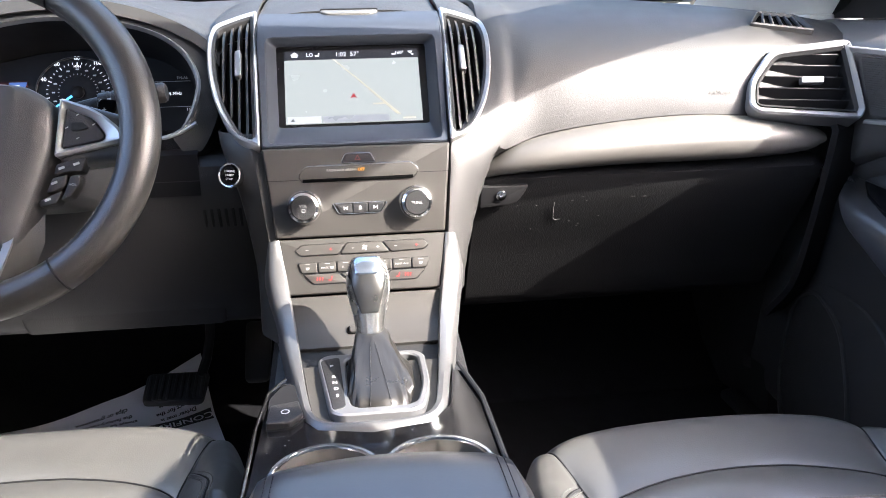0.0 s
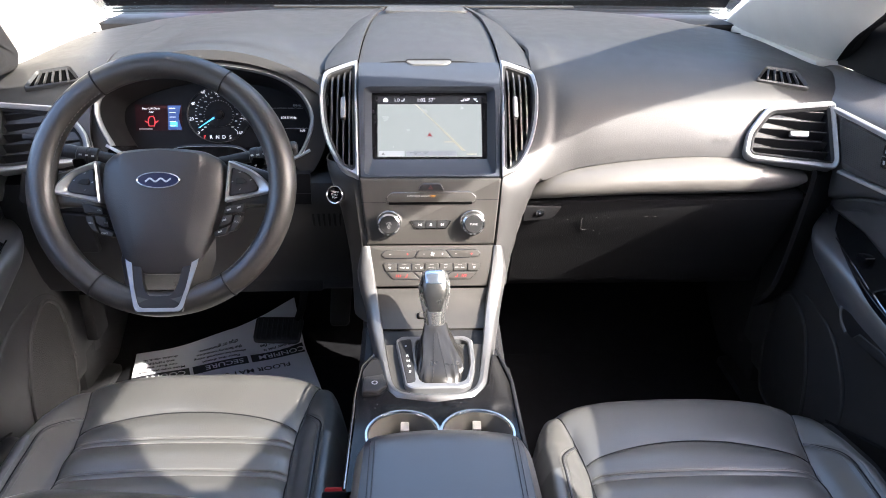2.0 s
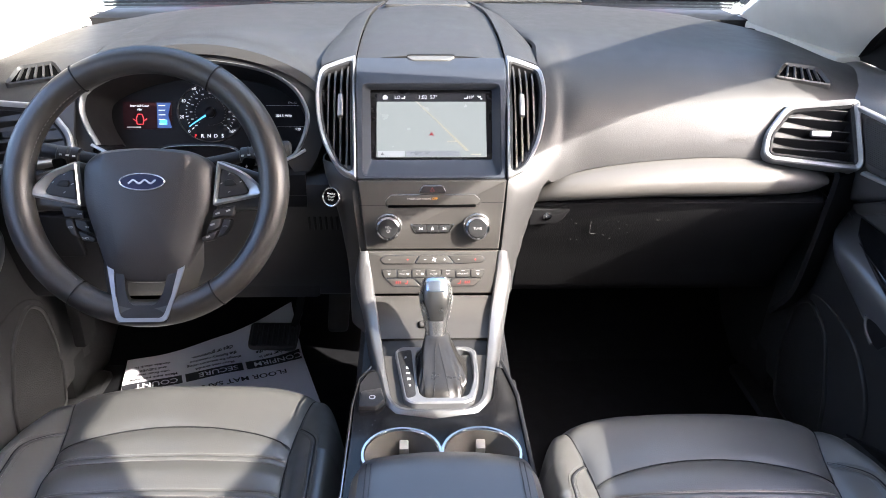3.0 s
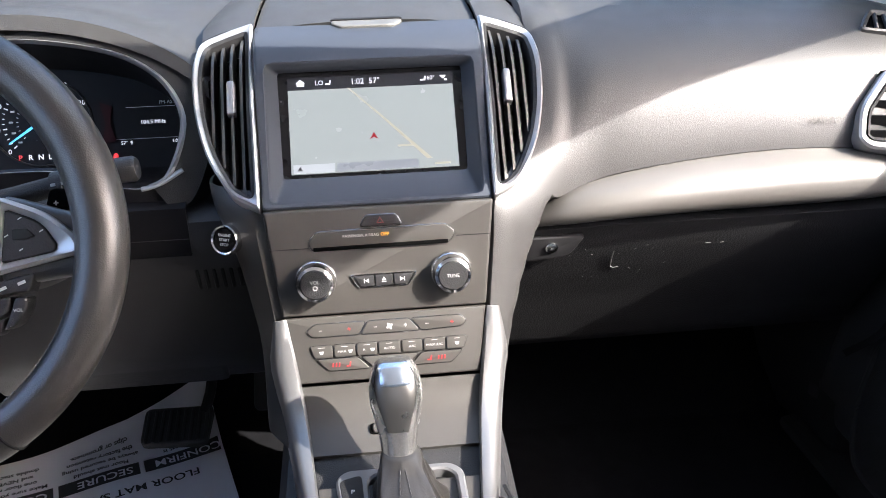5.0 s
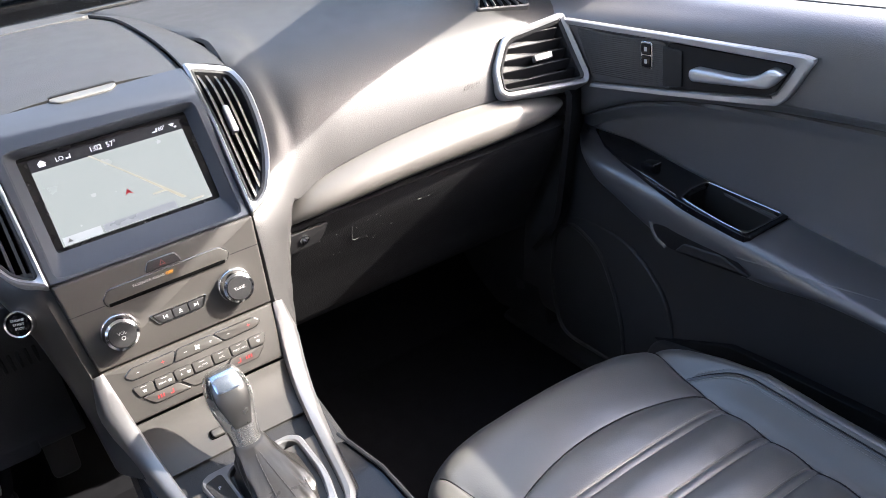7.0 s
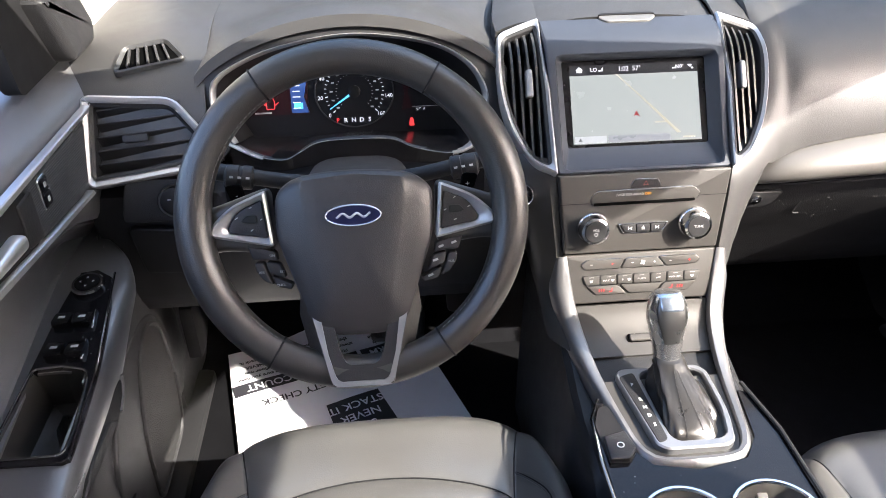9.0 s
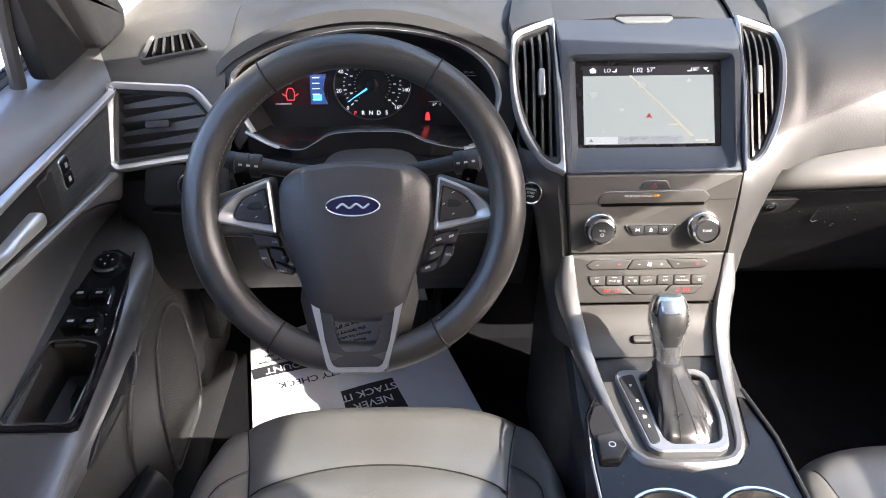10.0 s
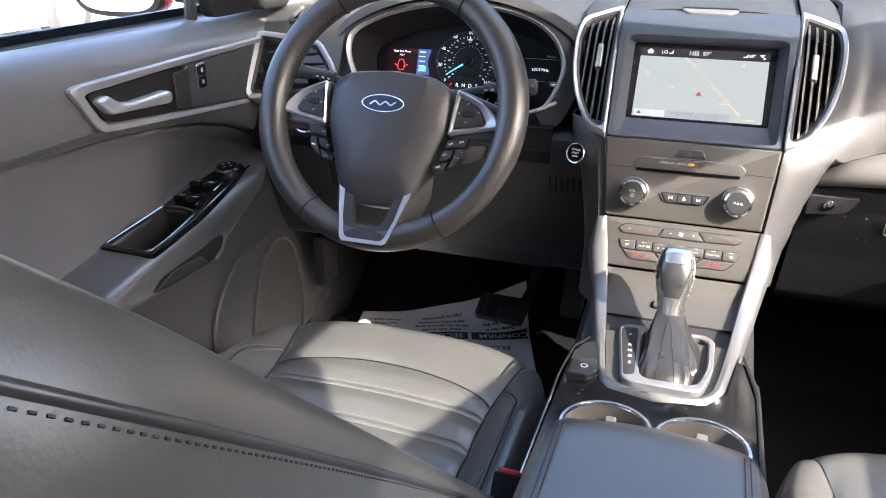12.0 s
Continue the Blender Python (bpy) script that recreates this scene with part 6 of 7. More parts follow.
# ---- wheel details ----
def wheel_details():
    W = WM
    k = 0.000617
    px = lambda pts: [((a - 695) * k, (362 - b) * k) for a, b in pts]
    rise = Matrix(((1, 0, 0, 0), (0, 1, 0, 0), (0, -0.26, 1, -0.0235), (0, 0, 0, 1)))     # the lower spoke lifts to meet the rim
    for sg in (-1, 1):
        mx = lambda pts: [(sg * x, y) for x, y in px(pts)]
        # spoke, its silver trim and its keys (given for the right side)
        sp = rounded(mx([(840, 300), (930, 330), (985, 345), (985, 420), (920, 410), (838, 420)]), 0.012, 4)
        part("spoke", slab(sp, -0.03, -0.006, 0.008), WHEEL, wheel, "leather-covered spoke", m=W)
        o = rounded(mx([(846, 306), (905, 330), (938, 360), (944, 378), (938, 384), (836, 405)]), [0.004, 0.02, 0.012, 0.004, 0.004, 0.004], 4)
        i = rounded(mx([(853, 322), (896, 340), (914, 370), (912, 377), (905, 380), (845, 390)]), [0.003, 0.012, 0.008, 0.003, 0.003, 0.003], 4)
        t = part("spoke_trim", band(o, i, -0.02, 0.003, 0.0025, -0.001), SATINPALE, wheel, "satin silver spoke trim", m=W)
        part("key_pad", slab(inset(i, 0.0006), -0.02, -0.001, 0.0015), HARD, t, "black four-way key pad", m=W)
        part("ok_key", slab(rounded(mx([(862, 348), (880, 348), (890, 358), (878, 362), (862, 362)]), 0.002, 3), -0.006, 0.001, 0.001), DARK, t, m=W)
        for a, b in ((872, 335), (872, 374), (855, 356), (897, 352)):
            q = mx([(a, b)])[0]
            part("key_mark", box(-0.0016, 0.0016, -0.0004, 0.0004, 0, 0.0005, 0), PRINT, t, m=W @ pose(q[0], q[1], -0.0008, 0, 0, 30))
        for pts in ([(884, 403), (860, 407), (836, 414), (832, 432), (858, 427), (876, 428)], [(830, 436), (854, 431), (850, 450), (836, 458), (820, 462)], [(874, 432), (858, 433), (850, 458), (842, 474), (858, 468), (872, 448)], [(834, 462), (846, 457), (838, 478), (812, 484), (808, 474)]):
            part("switch_key", slab(rounded(mx(pts), 0.003, 3), -0.02, -0.004, 0.002), HARD, wheel, "black spoke switch key", m=W)
        for tx, a, b in ((("ON", 842, 421), ("SET", 826, 450), ("CNCL", 830, 474), ("RES", 862, 450)) if sg < 0 else (("VOL", 862, 449), ("+", 872, 437), ("-", 852, 468), ("", 0, 0))):
            if tx:
                q = mx([(a, b)])[0]
                words("key_text", tx, 0.0038, W @ pose(q[0], q[1], -0.0036), PRINT, wheel)
        if sg > 0:
            for a, b in ((845, 421), (868, 415), (834, 445), (824, 472)):
                q = mx([(a, b)])[0]
                part("key_mark", box(-0.003, 0.003, -0.0012, 0.0012, 0, 0.0005, 0), PRINT, wheel, m=W @ pose(q[0], q[1], -0.0038, 0, 0, 20))
        # bottom spoke: silver V
        lf = lambda pts: [(sg * (697 - a) * k, (362 - b) * k) for a, b in pts]
        def strip(outer, inner, z0, z1):
            o, i = lf(outer), lf(inner)
            return grid([[Vector((*p, z0)), Vector((*p, z1)), Vector((*q, z1)), Vector((*q, z0))] for p, q in zip(o, i)])
        part("lower_trim", strip([(605, 506), (614, 535), (628, 590), (641, 640), (645, 648), (653, 653), (697, 653)], [(630, 506), (629, 545), (638, 598), (649, 634), (653, 641), (660, 645), (697, 645)], -0.004, 0.001), SATIN, wheel, "satin silver V of the lower spoke", m=W @ rise)
        part("lower_spoke", strip([(614, 520), (624, 546), (637, 598), (649, 634), (653, 641), (660, 645), (697, 645)], [(668, 530), (650, 552), (657, 590), (664, 606), (668, 613), (676, 618), (697, 618)], -0.012, -0.001), HARD, wheel, "black lower spoke", m=W @ rise)
        out_, in_ = lf([(592, 470), (586, 535), (600, 590), (626, 640), (640, 655)]), lf([(604, 490), (613, 535), (627, 590), (640, 640), (646, 655)])
        part("spoke_flank", solid(grid([[Vector((*p, -0.030)), Vector((*Vector(p).lerp(Vector(q), 0.6), -0.016)), Vector((*q, -0.003))] for p, q in zip(out_, in_)]), 0.003), WHEEL, wheel, "leather flank of the lower spoke", m=W @ rise)
        # seams across the rim
        for ang in ((58, -57) if sg > 0 else (122, 237)):
            a = radians(ang)
            ring = [Vector(((0.1700 + 0.0190 * math.cos(b)) * math.cos(a), (0.1700 + 0.0190 * math.cos(b)) * math.sin(a), 0.0198 * math.sin(b))) for b in np.linspace(0, math.tau, 21)[:-1]]
            part("rim_seam", tube(ring, 0.0011, 6, closed=True), DARK, wheel, m=W)
        # inner-edge stitching
        for a0, a1 in (((8, 57), (-14, -56)) if sg > 0 else ((123, 172), (194, 236))):
            path = [W @ Vector((0.1530 * math.cos(radians(a)), 0.1530 * math.sin(radians(a)), 0.0085)) for a in np.linspace(a0, a1, 30)]
            part("stitching", stitches(path, 0.0035, 0.003, 0.0007, 0.0), THREAD, wheel)
    # badge: a plain oval
    ov = [Vector((0.0300 * math.cos(a), 0.0045 + 0.0118 * math.sin(a))) for a in np.linspace(0, math.tau, 41)[:-1]]
    part("badge_rim", band(ov, inset(ov, 0.0017), 0.010, 0.0205, 0.0006), CHROME, wheel, "chrome oval badge rim", m=W)
    part("badge", slab(inset(ov, 0.0014), 0.010, 0.0195, 0.0), BLUEOVAL, wheel, "dark blue oval badge", m=W)
    wave = [Vector((x, 0.0045 + 0.0022 * math.sin(x * 420))) for x in np.linspace(-0.018, 0.018, 25)]
    part("badge_stroke", tube([Vector((p.x, p.y, 0.0197)) for p in wave], 0.0012, 6, squash=0.5), SATINLIGHT, wheel, m=W)
    words("airbag_mark", "AIRBAG", 0.0075, W @ pose(0.0, -0.058, 0.0164), EMBOSS, wheel)
    # column shroud and stalks
    c = thing("steering_column", "grey steering column cover with two stalks", "steering column", at=(-0.376, -0.08, 0.75))
    rows = []
    for y, z, w, h in ((-0.20, 0.785, 0.060, 0.036), (-0.14, 0.775, 0.070, 0.044), (-0.06, 0.745, 0.072, 0.046), (0.02, 0.725, 0.070, 0.044)):
        rows.append([Vector((-0.376 + w * math.copysign(abs(math.cos(a)) ** 0.6, math.cos(a)), y + 0.25 * h * math.sin(a), z + h * math.copysign(abs(math.sin(a)) ** 0.6, math.sin(a)))) for a in np.linspace(0, math.tau, 29)[:-1]])
    part("shroud", grid(lerp_rows(rows, 16), close_v=True, cap=True), COLUMN, c, "grey plastic column cover")
    for sg in (-1, 1):
        st = part("stalk", tube(spline([(-0.376 + sg * 0.05, -0.165, 0.825), (-0.376 + sg * 0.10, -0.17, 0.838), (-0.376 + sg * 0.165, -0.165, 0.850)], 12), [0.010, 0.010, 0.0095, 0.009, 0.009, 0.009, 0.009, 0.009, 0.0095, 0.010, 0.0105, 0.010], 12), HARD, c, "black column stalk")
        part("paddle", slab(rounded([(sg * 0.116, 0.016), (sg * 0.132, 0.018), (sg * 0.140, 0.040), (sg * 0.122, 0.042)], 0.005, 3), -0.032, -0.026, 0.002), PITCH, c, "shift paddle behind the wheel", m=WM)
        words("paddle_mark", "+" if sg > 0 else "-", 0.008, WM @ pose(sg * 0.127, 0.029, -0.0255), PRINT, c)
        cm = pose(-0.376 + sg * 0.112, -0.170, 0.8395, 0, sg * 82, 0)
        part("stalk_collar", lathe([(0.009, 0.0), (0.0135, 0.002), (0.0140, 0.012), (0.0130, 0.013), (0.0130, 0.016), (0.0140, 0.017), (0.0135, 0.030), (0.009, 0.033)], 24), HARD, st, "ribbed turning collar", m=cm)
        for q in range(3):
            part("stalk_mark", box(-0.0012, 0.0012, -0.0146, -0.0138, 0.004 + 0.009 * q, 0.008 + 0.009 * q, 0), PRINT, st, m=cm @ pose(0, 0, 0, 0, 0, -sg * 25))
        part("stalk_end", lathe([(0.0, 0), (0.011, 0.0), (0.011, 0.014), (0.009, 0.017), (0.0, 0.017)], 20), HARD, st, m=pose(-0.376 + sg * 0.165, -0.165, 0.850, 0, sg * 85, 0))
        part("stalk_mark", box(-0.003, 0.003, -0.0105, -0.0102, 0.004, 0.012, 0), PRINT, st, m=pose(-0.376 + sg * 0.165, -0.165, 0.850, 0, sg * 85, 0))


COLUMN = mat("grey_column_plastic", (0.028, 0.028, 0.029), 0.55, grain=0.3, grain_size=900, voronoi=True)
EMBOSS = mat("embossed_cover_mark", (0.03, 0.03, 0.03), 0.6)
wheel_details()


# ---- smaller dash fittings ----
def dash_fittings():
    # headlamp switch beside the left vent
    m = plane(-0.635, -0.022, 0.742, 10, 6)
    o = rounded([(-0.062, -0.030), (0.055, -0.034), (0.060, 0.024), (-0.050, 0.030)], 0.012, 4)
    part("switch_plate", slab(o, -0.01, 0.004, 0.002), HARD, dash, "black headlamp switch plate", m=m)
    k = part("headlamp_dial", lathe([(0.0235, 0.0), (0.0235, 0.010), (0.022, 0.012), (0.0195, 0.0115)], 36), CHROMEDARK, dash, "round headlamp dial with a chrome rim", m=m @ pose(0.012, -0.002, 0.003))
    part("dial_cap", lathe([(0.0196, 0.004), (0.0194, 0.0115), (0.018, 0.0125), (0.0, 0.0125)], 32), DARK, k, m=m @ pose(0.012, -0.002, 0.003))
    for a, b in ((-0.007, 0.004), (0.004, 0.008), (0.006, -0.006)):
        part("dial_mark", box(-0.0022, 0.0022, -0.001, 0.001, 0, 0.0004, 0), PRINT, k, m=m @ pose(0.012 + a, -0.002 + b, 0.0156))
    # demister vents on the dash's ends
    for s in (-1, 1):
        dm = pose(s * 0.652, 0.085, 0.9035, 24, s * 7, -s * 10)
        o = rounded([(s * -0.052, -0.022), (s * 0.048, -0.022), (s * 0.030, 0.026), (s * -0.030, 0.026)], 0.010, 4)
        v = part("demister_vent", band(o, inset(o, 0.006), -0.01, 0.004, 0.002, 0.002), PAD, dash, "small slatted demister vent", m=dm)
        # near-black plate under the slats, painted as the shade inside
        part("vent_shade", slab(inset(o, 0.005), -0.006, -0.001, 0), PITCH, v, m=dm)
        for j in range(5):
            part("slat", box(-0.0017, 0.0017, -0.016, 0.018, -0.002, 0.0035, 0.001, 1), PAD, v, m=dm @ pose(s * (-0.026 + 0.0125 * j), 0.001, 0, 0, 0, s * (-10 + 5 * j)))
    # slotted grille on the knee panel, and its lower flap
    for j in range(6):
        part("knee_slot", box(-0.0022, 0.0022, -0.014, 0.014, -0.002, 0.0015, 0.001, 1), DARK, dash, m=plane(-0.200 + 0.0095 * j, 0.001, 0.665, -13))
    part("knee_flap", slab(rounded([(-0.16, -0.05), (0.13, -0.05), (0.14, 0.05), (-0.16, 0.05)], 0.01, 3), -0.006, 0.003, 0.003), HARD, dash, "lower access flap", m=plane(-0.33, 0.058, 0.525, -26))
    part("fuse_flap", slab(rounded([(-0.05, -0.05), (0.055, -0.055), (0.05, 0.03), (-0.055, 0.04)], 0.01, 3), -0.006, 0.003, 0.003), HARD, dash, m=plane(-0.645, -0.006, 0.655, -12))
    # speaker grille at the rear of the lid, defroster slot
    part("lid_grille", slab(rounded([(-0.090, -0.075), (0.090, -0.075), (0.088, 0.075), (-0.088, 0.075)], 0.012, 3), -0.004, 0.0015, 0.001), LIDGRILLE, dash, "finely perforated rear of the lid", m=pose(XC, 0.525, 0.9640, -4, 0, 0))
    part("defroster_grille", box(-0.36, 0.38, -0.008, 0.008, -0.003, 0.002, 0.001, 1), GRILLE, dash, "long fine defroster grille", m=pose(0, 0.690, 0.9485))
    words("airbag_mark", "AIRBAG", 0.0105, plane(0.528, 0.0015, 0.8125, 16), EMBOSSPAD, dash)


LIDGRILLE = mat("perforated_lid", (0.05, 0.05, 0.05), 0.5, grain=1.0, grain_size=380, voronoi=True)
EMBOSSPAD = mat("embossed_pad_mark", (0.055, 0.053, 0.05), 0.6)
dash_fittings()


# ---- console details ----
def console_details():
    z = 0.5395
    flat = pose(0, 0, z)
    # gear gate
    o = rounded([(-0.0500, -0.217), (-0.0405, -0.205), (0.064, -0.205), (0.0755, -0.217), (0.0750, -0.295), (0.0640, -0.343), (0.052, -0.351), (-0.022, -0.351), (-0.0335, -0.341)], [0.012, 0.012, 0.012, 0.014, 0.03, 0.012, 0.01, 0.012, 0.02], 4)
    i = rounded([(-0.0180, -0.222), (-0.009, -0.2135), (0.057, -0.2135), (0.0670, -0.223), (0.0670, -0.29), (0.0575, -0.331), (0.047, -0.338), (-0.004, -0.338), (-0.0125, -0.328)], [0.01, 0.01, 0.01, 0.012, 0.03, 0.012, 0.01, 0.012, 0.02], 4)
    part("gear_gate", band(o, i, -0.012, 0.004, 0.002), GATE, console, "satin grey gear gate", m=flat)
    part("gate_well", slab(inset(i, -0.002), -0.02, -0.008, 0), DARK, console, m=flat)
    ind = rounded([(-0.0462, -0.221), (-0.0245, -0.2145), (-0.0170, -0.336), (-0.0300, -0.341)], 0.006, 3)
    part("gear_display", slab(ind, 0.0, 0.0048, 0.0008), HARD, console, "dark grey gear letter strip", m=flat)
    for k, ch in enumerate("PRNDS"):
        f = (0.17, 0.40, 0.52, 0.64, 0.77)[k]
        words("gear_letter", ch, 0.0072, flat @ pose(-0.0350 + 0.0120 * f, -0.218 - 0.12 * f, 0.005), PRINTW, console, bold=0.0001)
    # gaiter
    rows = []
    shape = ((-0.004, 0.0345, 0.057, -0.277, 0.019), (0.006, 0.0325, 0.052, -0.273, 0.019), (0.016, 0.0285, 0.041, -0.262, 0.018), (0.026, 0.0245, 0.030, -0.250, 0.016), (0.034, 0.0205, 0.0215, -0.239, 0.015), (0.039, 0.0195, 0.0195, -0.232, 0.015), (0.043, 0.0165, 0.017, -0.228, 0.0145))
    for q, (zz, w, l, cy, cx) in enumerate(shape):
        row = []
        for a in np.linspace(0, math.tau, 81)[:-1]:
            c, s_ = math.cos(a), math.sin(a)
            rear = max(0.0, -s_) ** 4                        # the rear panel hangs flatter than the sides
            fold = 1 + (0.15 * math.sin(3 * a + 1.2 + 0.5 * q) + 0.10 * math.sin(7 * a + 1.7 * q) + 0.035 * math.sin(15 * a - q)) * (1 - q / 6) * min(1, q) * (1 - 0.75 * rear)
            ex = (0.42, 0.45, 0.5, 0.58, 0.7, 0.9, 1.0)[q]
            ridge = 0.0022 * math.exp(-((a - 1.5 * math.pi) / 0.10) ** 2) * min(1, (6 - q) / 2)
            row.append(Vector((cx + w * math.copysign(abs(c) ** ex, c) * fold, cy + l * math.copysign(abs(s_) ** ex, s_) * fold - ridge, z + zz)))
        rows.append(row)
    sh = thing("gear_lever", "silver and black gear lever with a leather gaiter", "gear lever", at=(0.015, -0.23, 0.54))
    skin = lerp_rows(rows, 36)
    part("gaiter", grid(skin, close_v=True, cap=True), GAITER, sh, "creased black leather gaiter")
    for k in (59, 61):
        part("stitching", stitches([r[k] + Vector((0, -0.0006, 0.0004)) for r in skin[2:34]], r=0.0005), THREADDARK, sh)
    # knob
    base, top = Vector((0.0135, -0.2265, 0.570)), Vector((0.0135, -0.196, 0.664))
    ax = (top - base).normalized()
    side = Vector((1, 0, 0))
    fwd = ax.cross(side).normalized() * -1        # towards the rear
    if fwd.y > 0:
        fwd = -fwd
    prof = [(0.0, 0.0150, 0.0160), (0.06, 0.0165, 0.0175), (0.2, 0.0175, 0.0185), (0.4, 0.0205, 0.0205), (0.6, 0.0238, 0.0228), (0.75, 0.0232, 0.0225), (0.87, 0.0208, 0.0200), (0.95, 0.0172, 0.0165), (0.99, 0.0138, 0.0125), (1.0, 0.009, 0.008)]
    rows = []
    for f, w, d in prof:
        c0 = base + ax * (0.096 * f) + fwd * (-0.006 * f)
        w, d = w * (1.0 + 0.10 * f), d * (1.0 + 0.06 * f)
        rows.append([c0 + side * w * math.copysign(abs(math.cos(a)) ** 0.8, math.cos(a)) + fwd * d * math.copysign(abs(math.sin(a)) ** 0.8, math.sin(a)) for a in np.linspace(0, math.tau, 65)[:-1]])
    full = lerp_rows(rows, 60)
    part("knob", grid(full, close_v=True, cap=True), KNOBSILVER, sh, "satin silver gear knob")
    q4 = len(full[0]) // 4

    def wrap(lo, hi, w0, w1, out):
        """A patch of the knob's rear face, swelling by out in its middle and sunk in at its edges."""
        res = []
        for n_, r in enumerate(full[lo:hi]):
            cc = sum(r, Vector()) / len(r)
            f = n_ / (hi - lo - 1)
            half = w0 + (w1 - w0) * min(1, f * 1.5)
            line = []
            for t in np.linspace(-1, 1, 25):
                i = int(math.floor(t * half))
                p = r[(q4 + i) % len(r)].lerp(r[(q4 + i + 1) % len(r)], t * half - i)
                rim = min(1, (1 - abs(t)) / 0.10) * min(1, f / 0.04) * min(1, (1 - f) / 0.05)
                line.append(p + (p - cc).normalized() * (-0.0008 + (out + 0.0008) * min(1, rim) ** 0.5))
            res.append(line)
        return res
    part("knob_face", grid(wrap(17, 54, 4.5, 9.0, 0.0007)), KNOBDARK, sh, "dark satin face of the knob", sharp=60)
    part("knob_insert", grid(wrap(42, 59, 5.0, 8.0, 0.0015)), KNOBBLUE, sh, "smooth insert at the knob's top with the sky's reflection painted blue", sharp=60)
    part("knob_collar", tube([base + side * 0.0165 * math.cos(a) + fwd * 0.0175 * math.sin(a) for a in np.linspace(0, math.tau, 25)[:-1]], 0.0022, 6, closed=True), DARK, sh)
    # grip of the storage door, on a near-black plate that paints its recess's shade
    gm = plane(0.0085, -0.1520, 0.5505, 63)
    part("recess_shade", slab(rounded([(-0.0235, -0.0062), (0.0235, -0.0062), (0.0235, 0.0062), (-0.0235, 0.0062)], 0.005, 4), -0.004, 0.0012, 0.0), PITCH, console, m=gm)
    part("door_grip", slab(rounded([(-0.0205, -0.0052), (0.0205, -0.0052), (0.0205, 0.0052), (-0.0205, 0.0052)], 0.004, 4), -0.002, 0.0040, 0.002), STACK, console, "charcoal grip of the storage door", m=gm)
    # piano-black plate with two cup holders
    plate = [Vector(p) for p in ((-0.100, -0.30), (-0.088, -0.262), (-0.078, -0.262), (-0.068, -0.335), (-0.045, -0.368), (0.01, -0.380), (0.069, -0.368), (0.092, -0.335), (0.104, -0.255), (0.116, -0.262), (0.124, -0.33), (0.126, -0.56), (-0.104, -0.56))]
    holes = [[Vector((cx + 0.0475 * math.cos(t), -0.457 + 0.0475 * math.sin(t))) for t in np.linspace(0, math.tau, 33)[:-1]] for cx in (-0.035, 0.066)]
    part("console_plate", holed(plate, holes, -0.0015, 0.006), PIANO, console, "dusty piano-black console plate", m=flat)
    part("side_rail", tube([Vector(p) for p in ((-0.084, -0.258, 0.541), (-0.100, -0.290, 0.541), (-0.1055, -0.36, 0.541), (-0.106, -0.56, 0.541))], 0.0020, 8), CHROMEDARK, console, "thin dark chrome edge of the console")
    part("side_rail", tube([Vector(p) for p in ((0.112, -0.245, 0.541), (0.126, -0.33, 0.541), (0.128, -0.56, 0.541))], 0.0028, 8), HARD, console)
    for cx in (-0.035, 0.066):
        h = part("cup_holder", lathe([(0.052, -0.002), (0.0525, 0.003), (0.0510, 0.0055), (0.0480, 0.0055), (0.0465, 0.003), (0.0462, -0.004)], 48), CHROME, console, "chrome-ringed cup holder", m=pose(cx, -0.457, z))
        part("cup_wall", lathe([(0.0, -0.070), (0.036, -0.070), (0.038, -0.066), (0.0465, 0.003), (0.0475, 0.003), (0.040, -0.072), (0.0, -0.074)], 40), CUPWALL, h, m=pose(cx, -0.457, z))
        part("cup_clip", box(-0.006, 0.006, -0.010, 0.006, -0.03, 0.0, 0.0015), CUPCLIP, h, "grey spring clip", m=pose(cx + 0.002, -0.416, z - 0.012, 20, 0, 0))
    # parking brake switch in its pocket
    pk = rounded([(-0.098, -0.30), (-0.086, -0.27), (-0.074, -0.268), (-0.058, -0.345), (-0.070, -0.362), (-0.096, -0.365)], 0.006, 3)
    part("brake_pocket", slab(pk, -0.008, 0.0006, 0), DARK, console, m=flat)
    part("brake_switch", slab(rounded([(-0.094, -0.325), (-0.066, -0.318), (-0.060, -0.345), (-0.072, -0.362), (-0.096, -0.362)], 0.003, 3), 0.0, 0.007, 0.002), HARD, console, "black parking brake switch", m=flat)
    part("brake_mark", band([Vector(p) for p in arc2(-0.078, -0.341, 0.0045, 0, 345, 18)], [Vector(p) for p in arc2(-0.078, -0.341, 0.0035, 0, 345, 18)], 0.0065, 0.0074, 0.0001), PRINTW, console, m=flat)
    # armrest seams
    for sg in (-1, 1):
        for dx in (0.082, 0.087):
            part("stitching", stitches([Vector((XC + 0.006 + sg * dx, y, 0.6155 + (0.0006 if y < -0.6 else -0.0045 * ((y + 0.6) / 0.05) ** 2))) for y in np.linspace(-0.558, -0.9, 60)], r=0.0006), THREADBLACK, arm)
    # a hooked clip on the console's passenger side
    part("net_clip", slab(rounded([(-0.02, -0.03), (0.025, -0.03), (0.012, 0.03), (-0.012, 0.03)], 0.008, 3), 0.0, 0.012, 0.004), HARD, console, m=Matrix(((0, 0, 1, 0.128), (1, 0, 0, -0.22), (0, 1, 0, 0.455), (0, 0, 0, 1))))


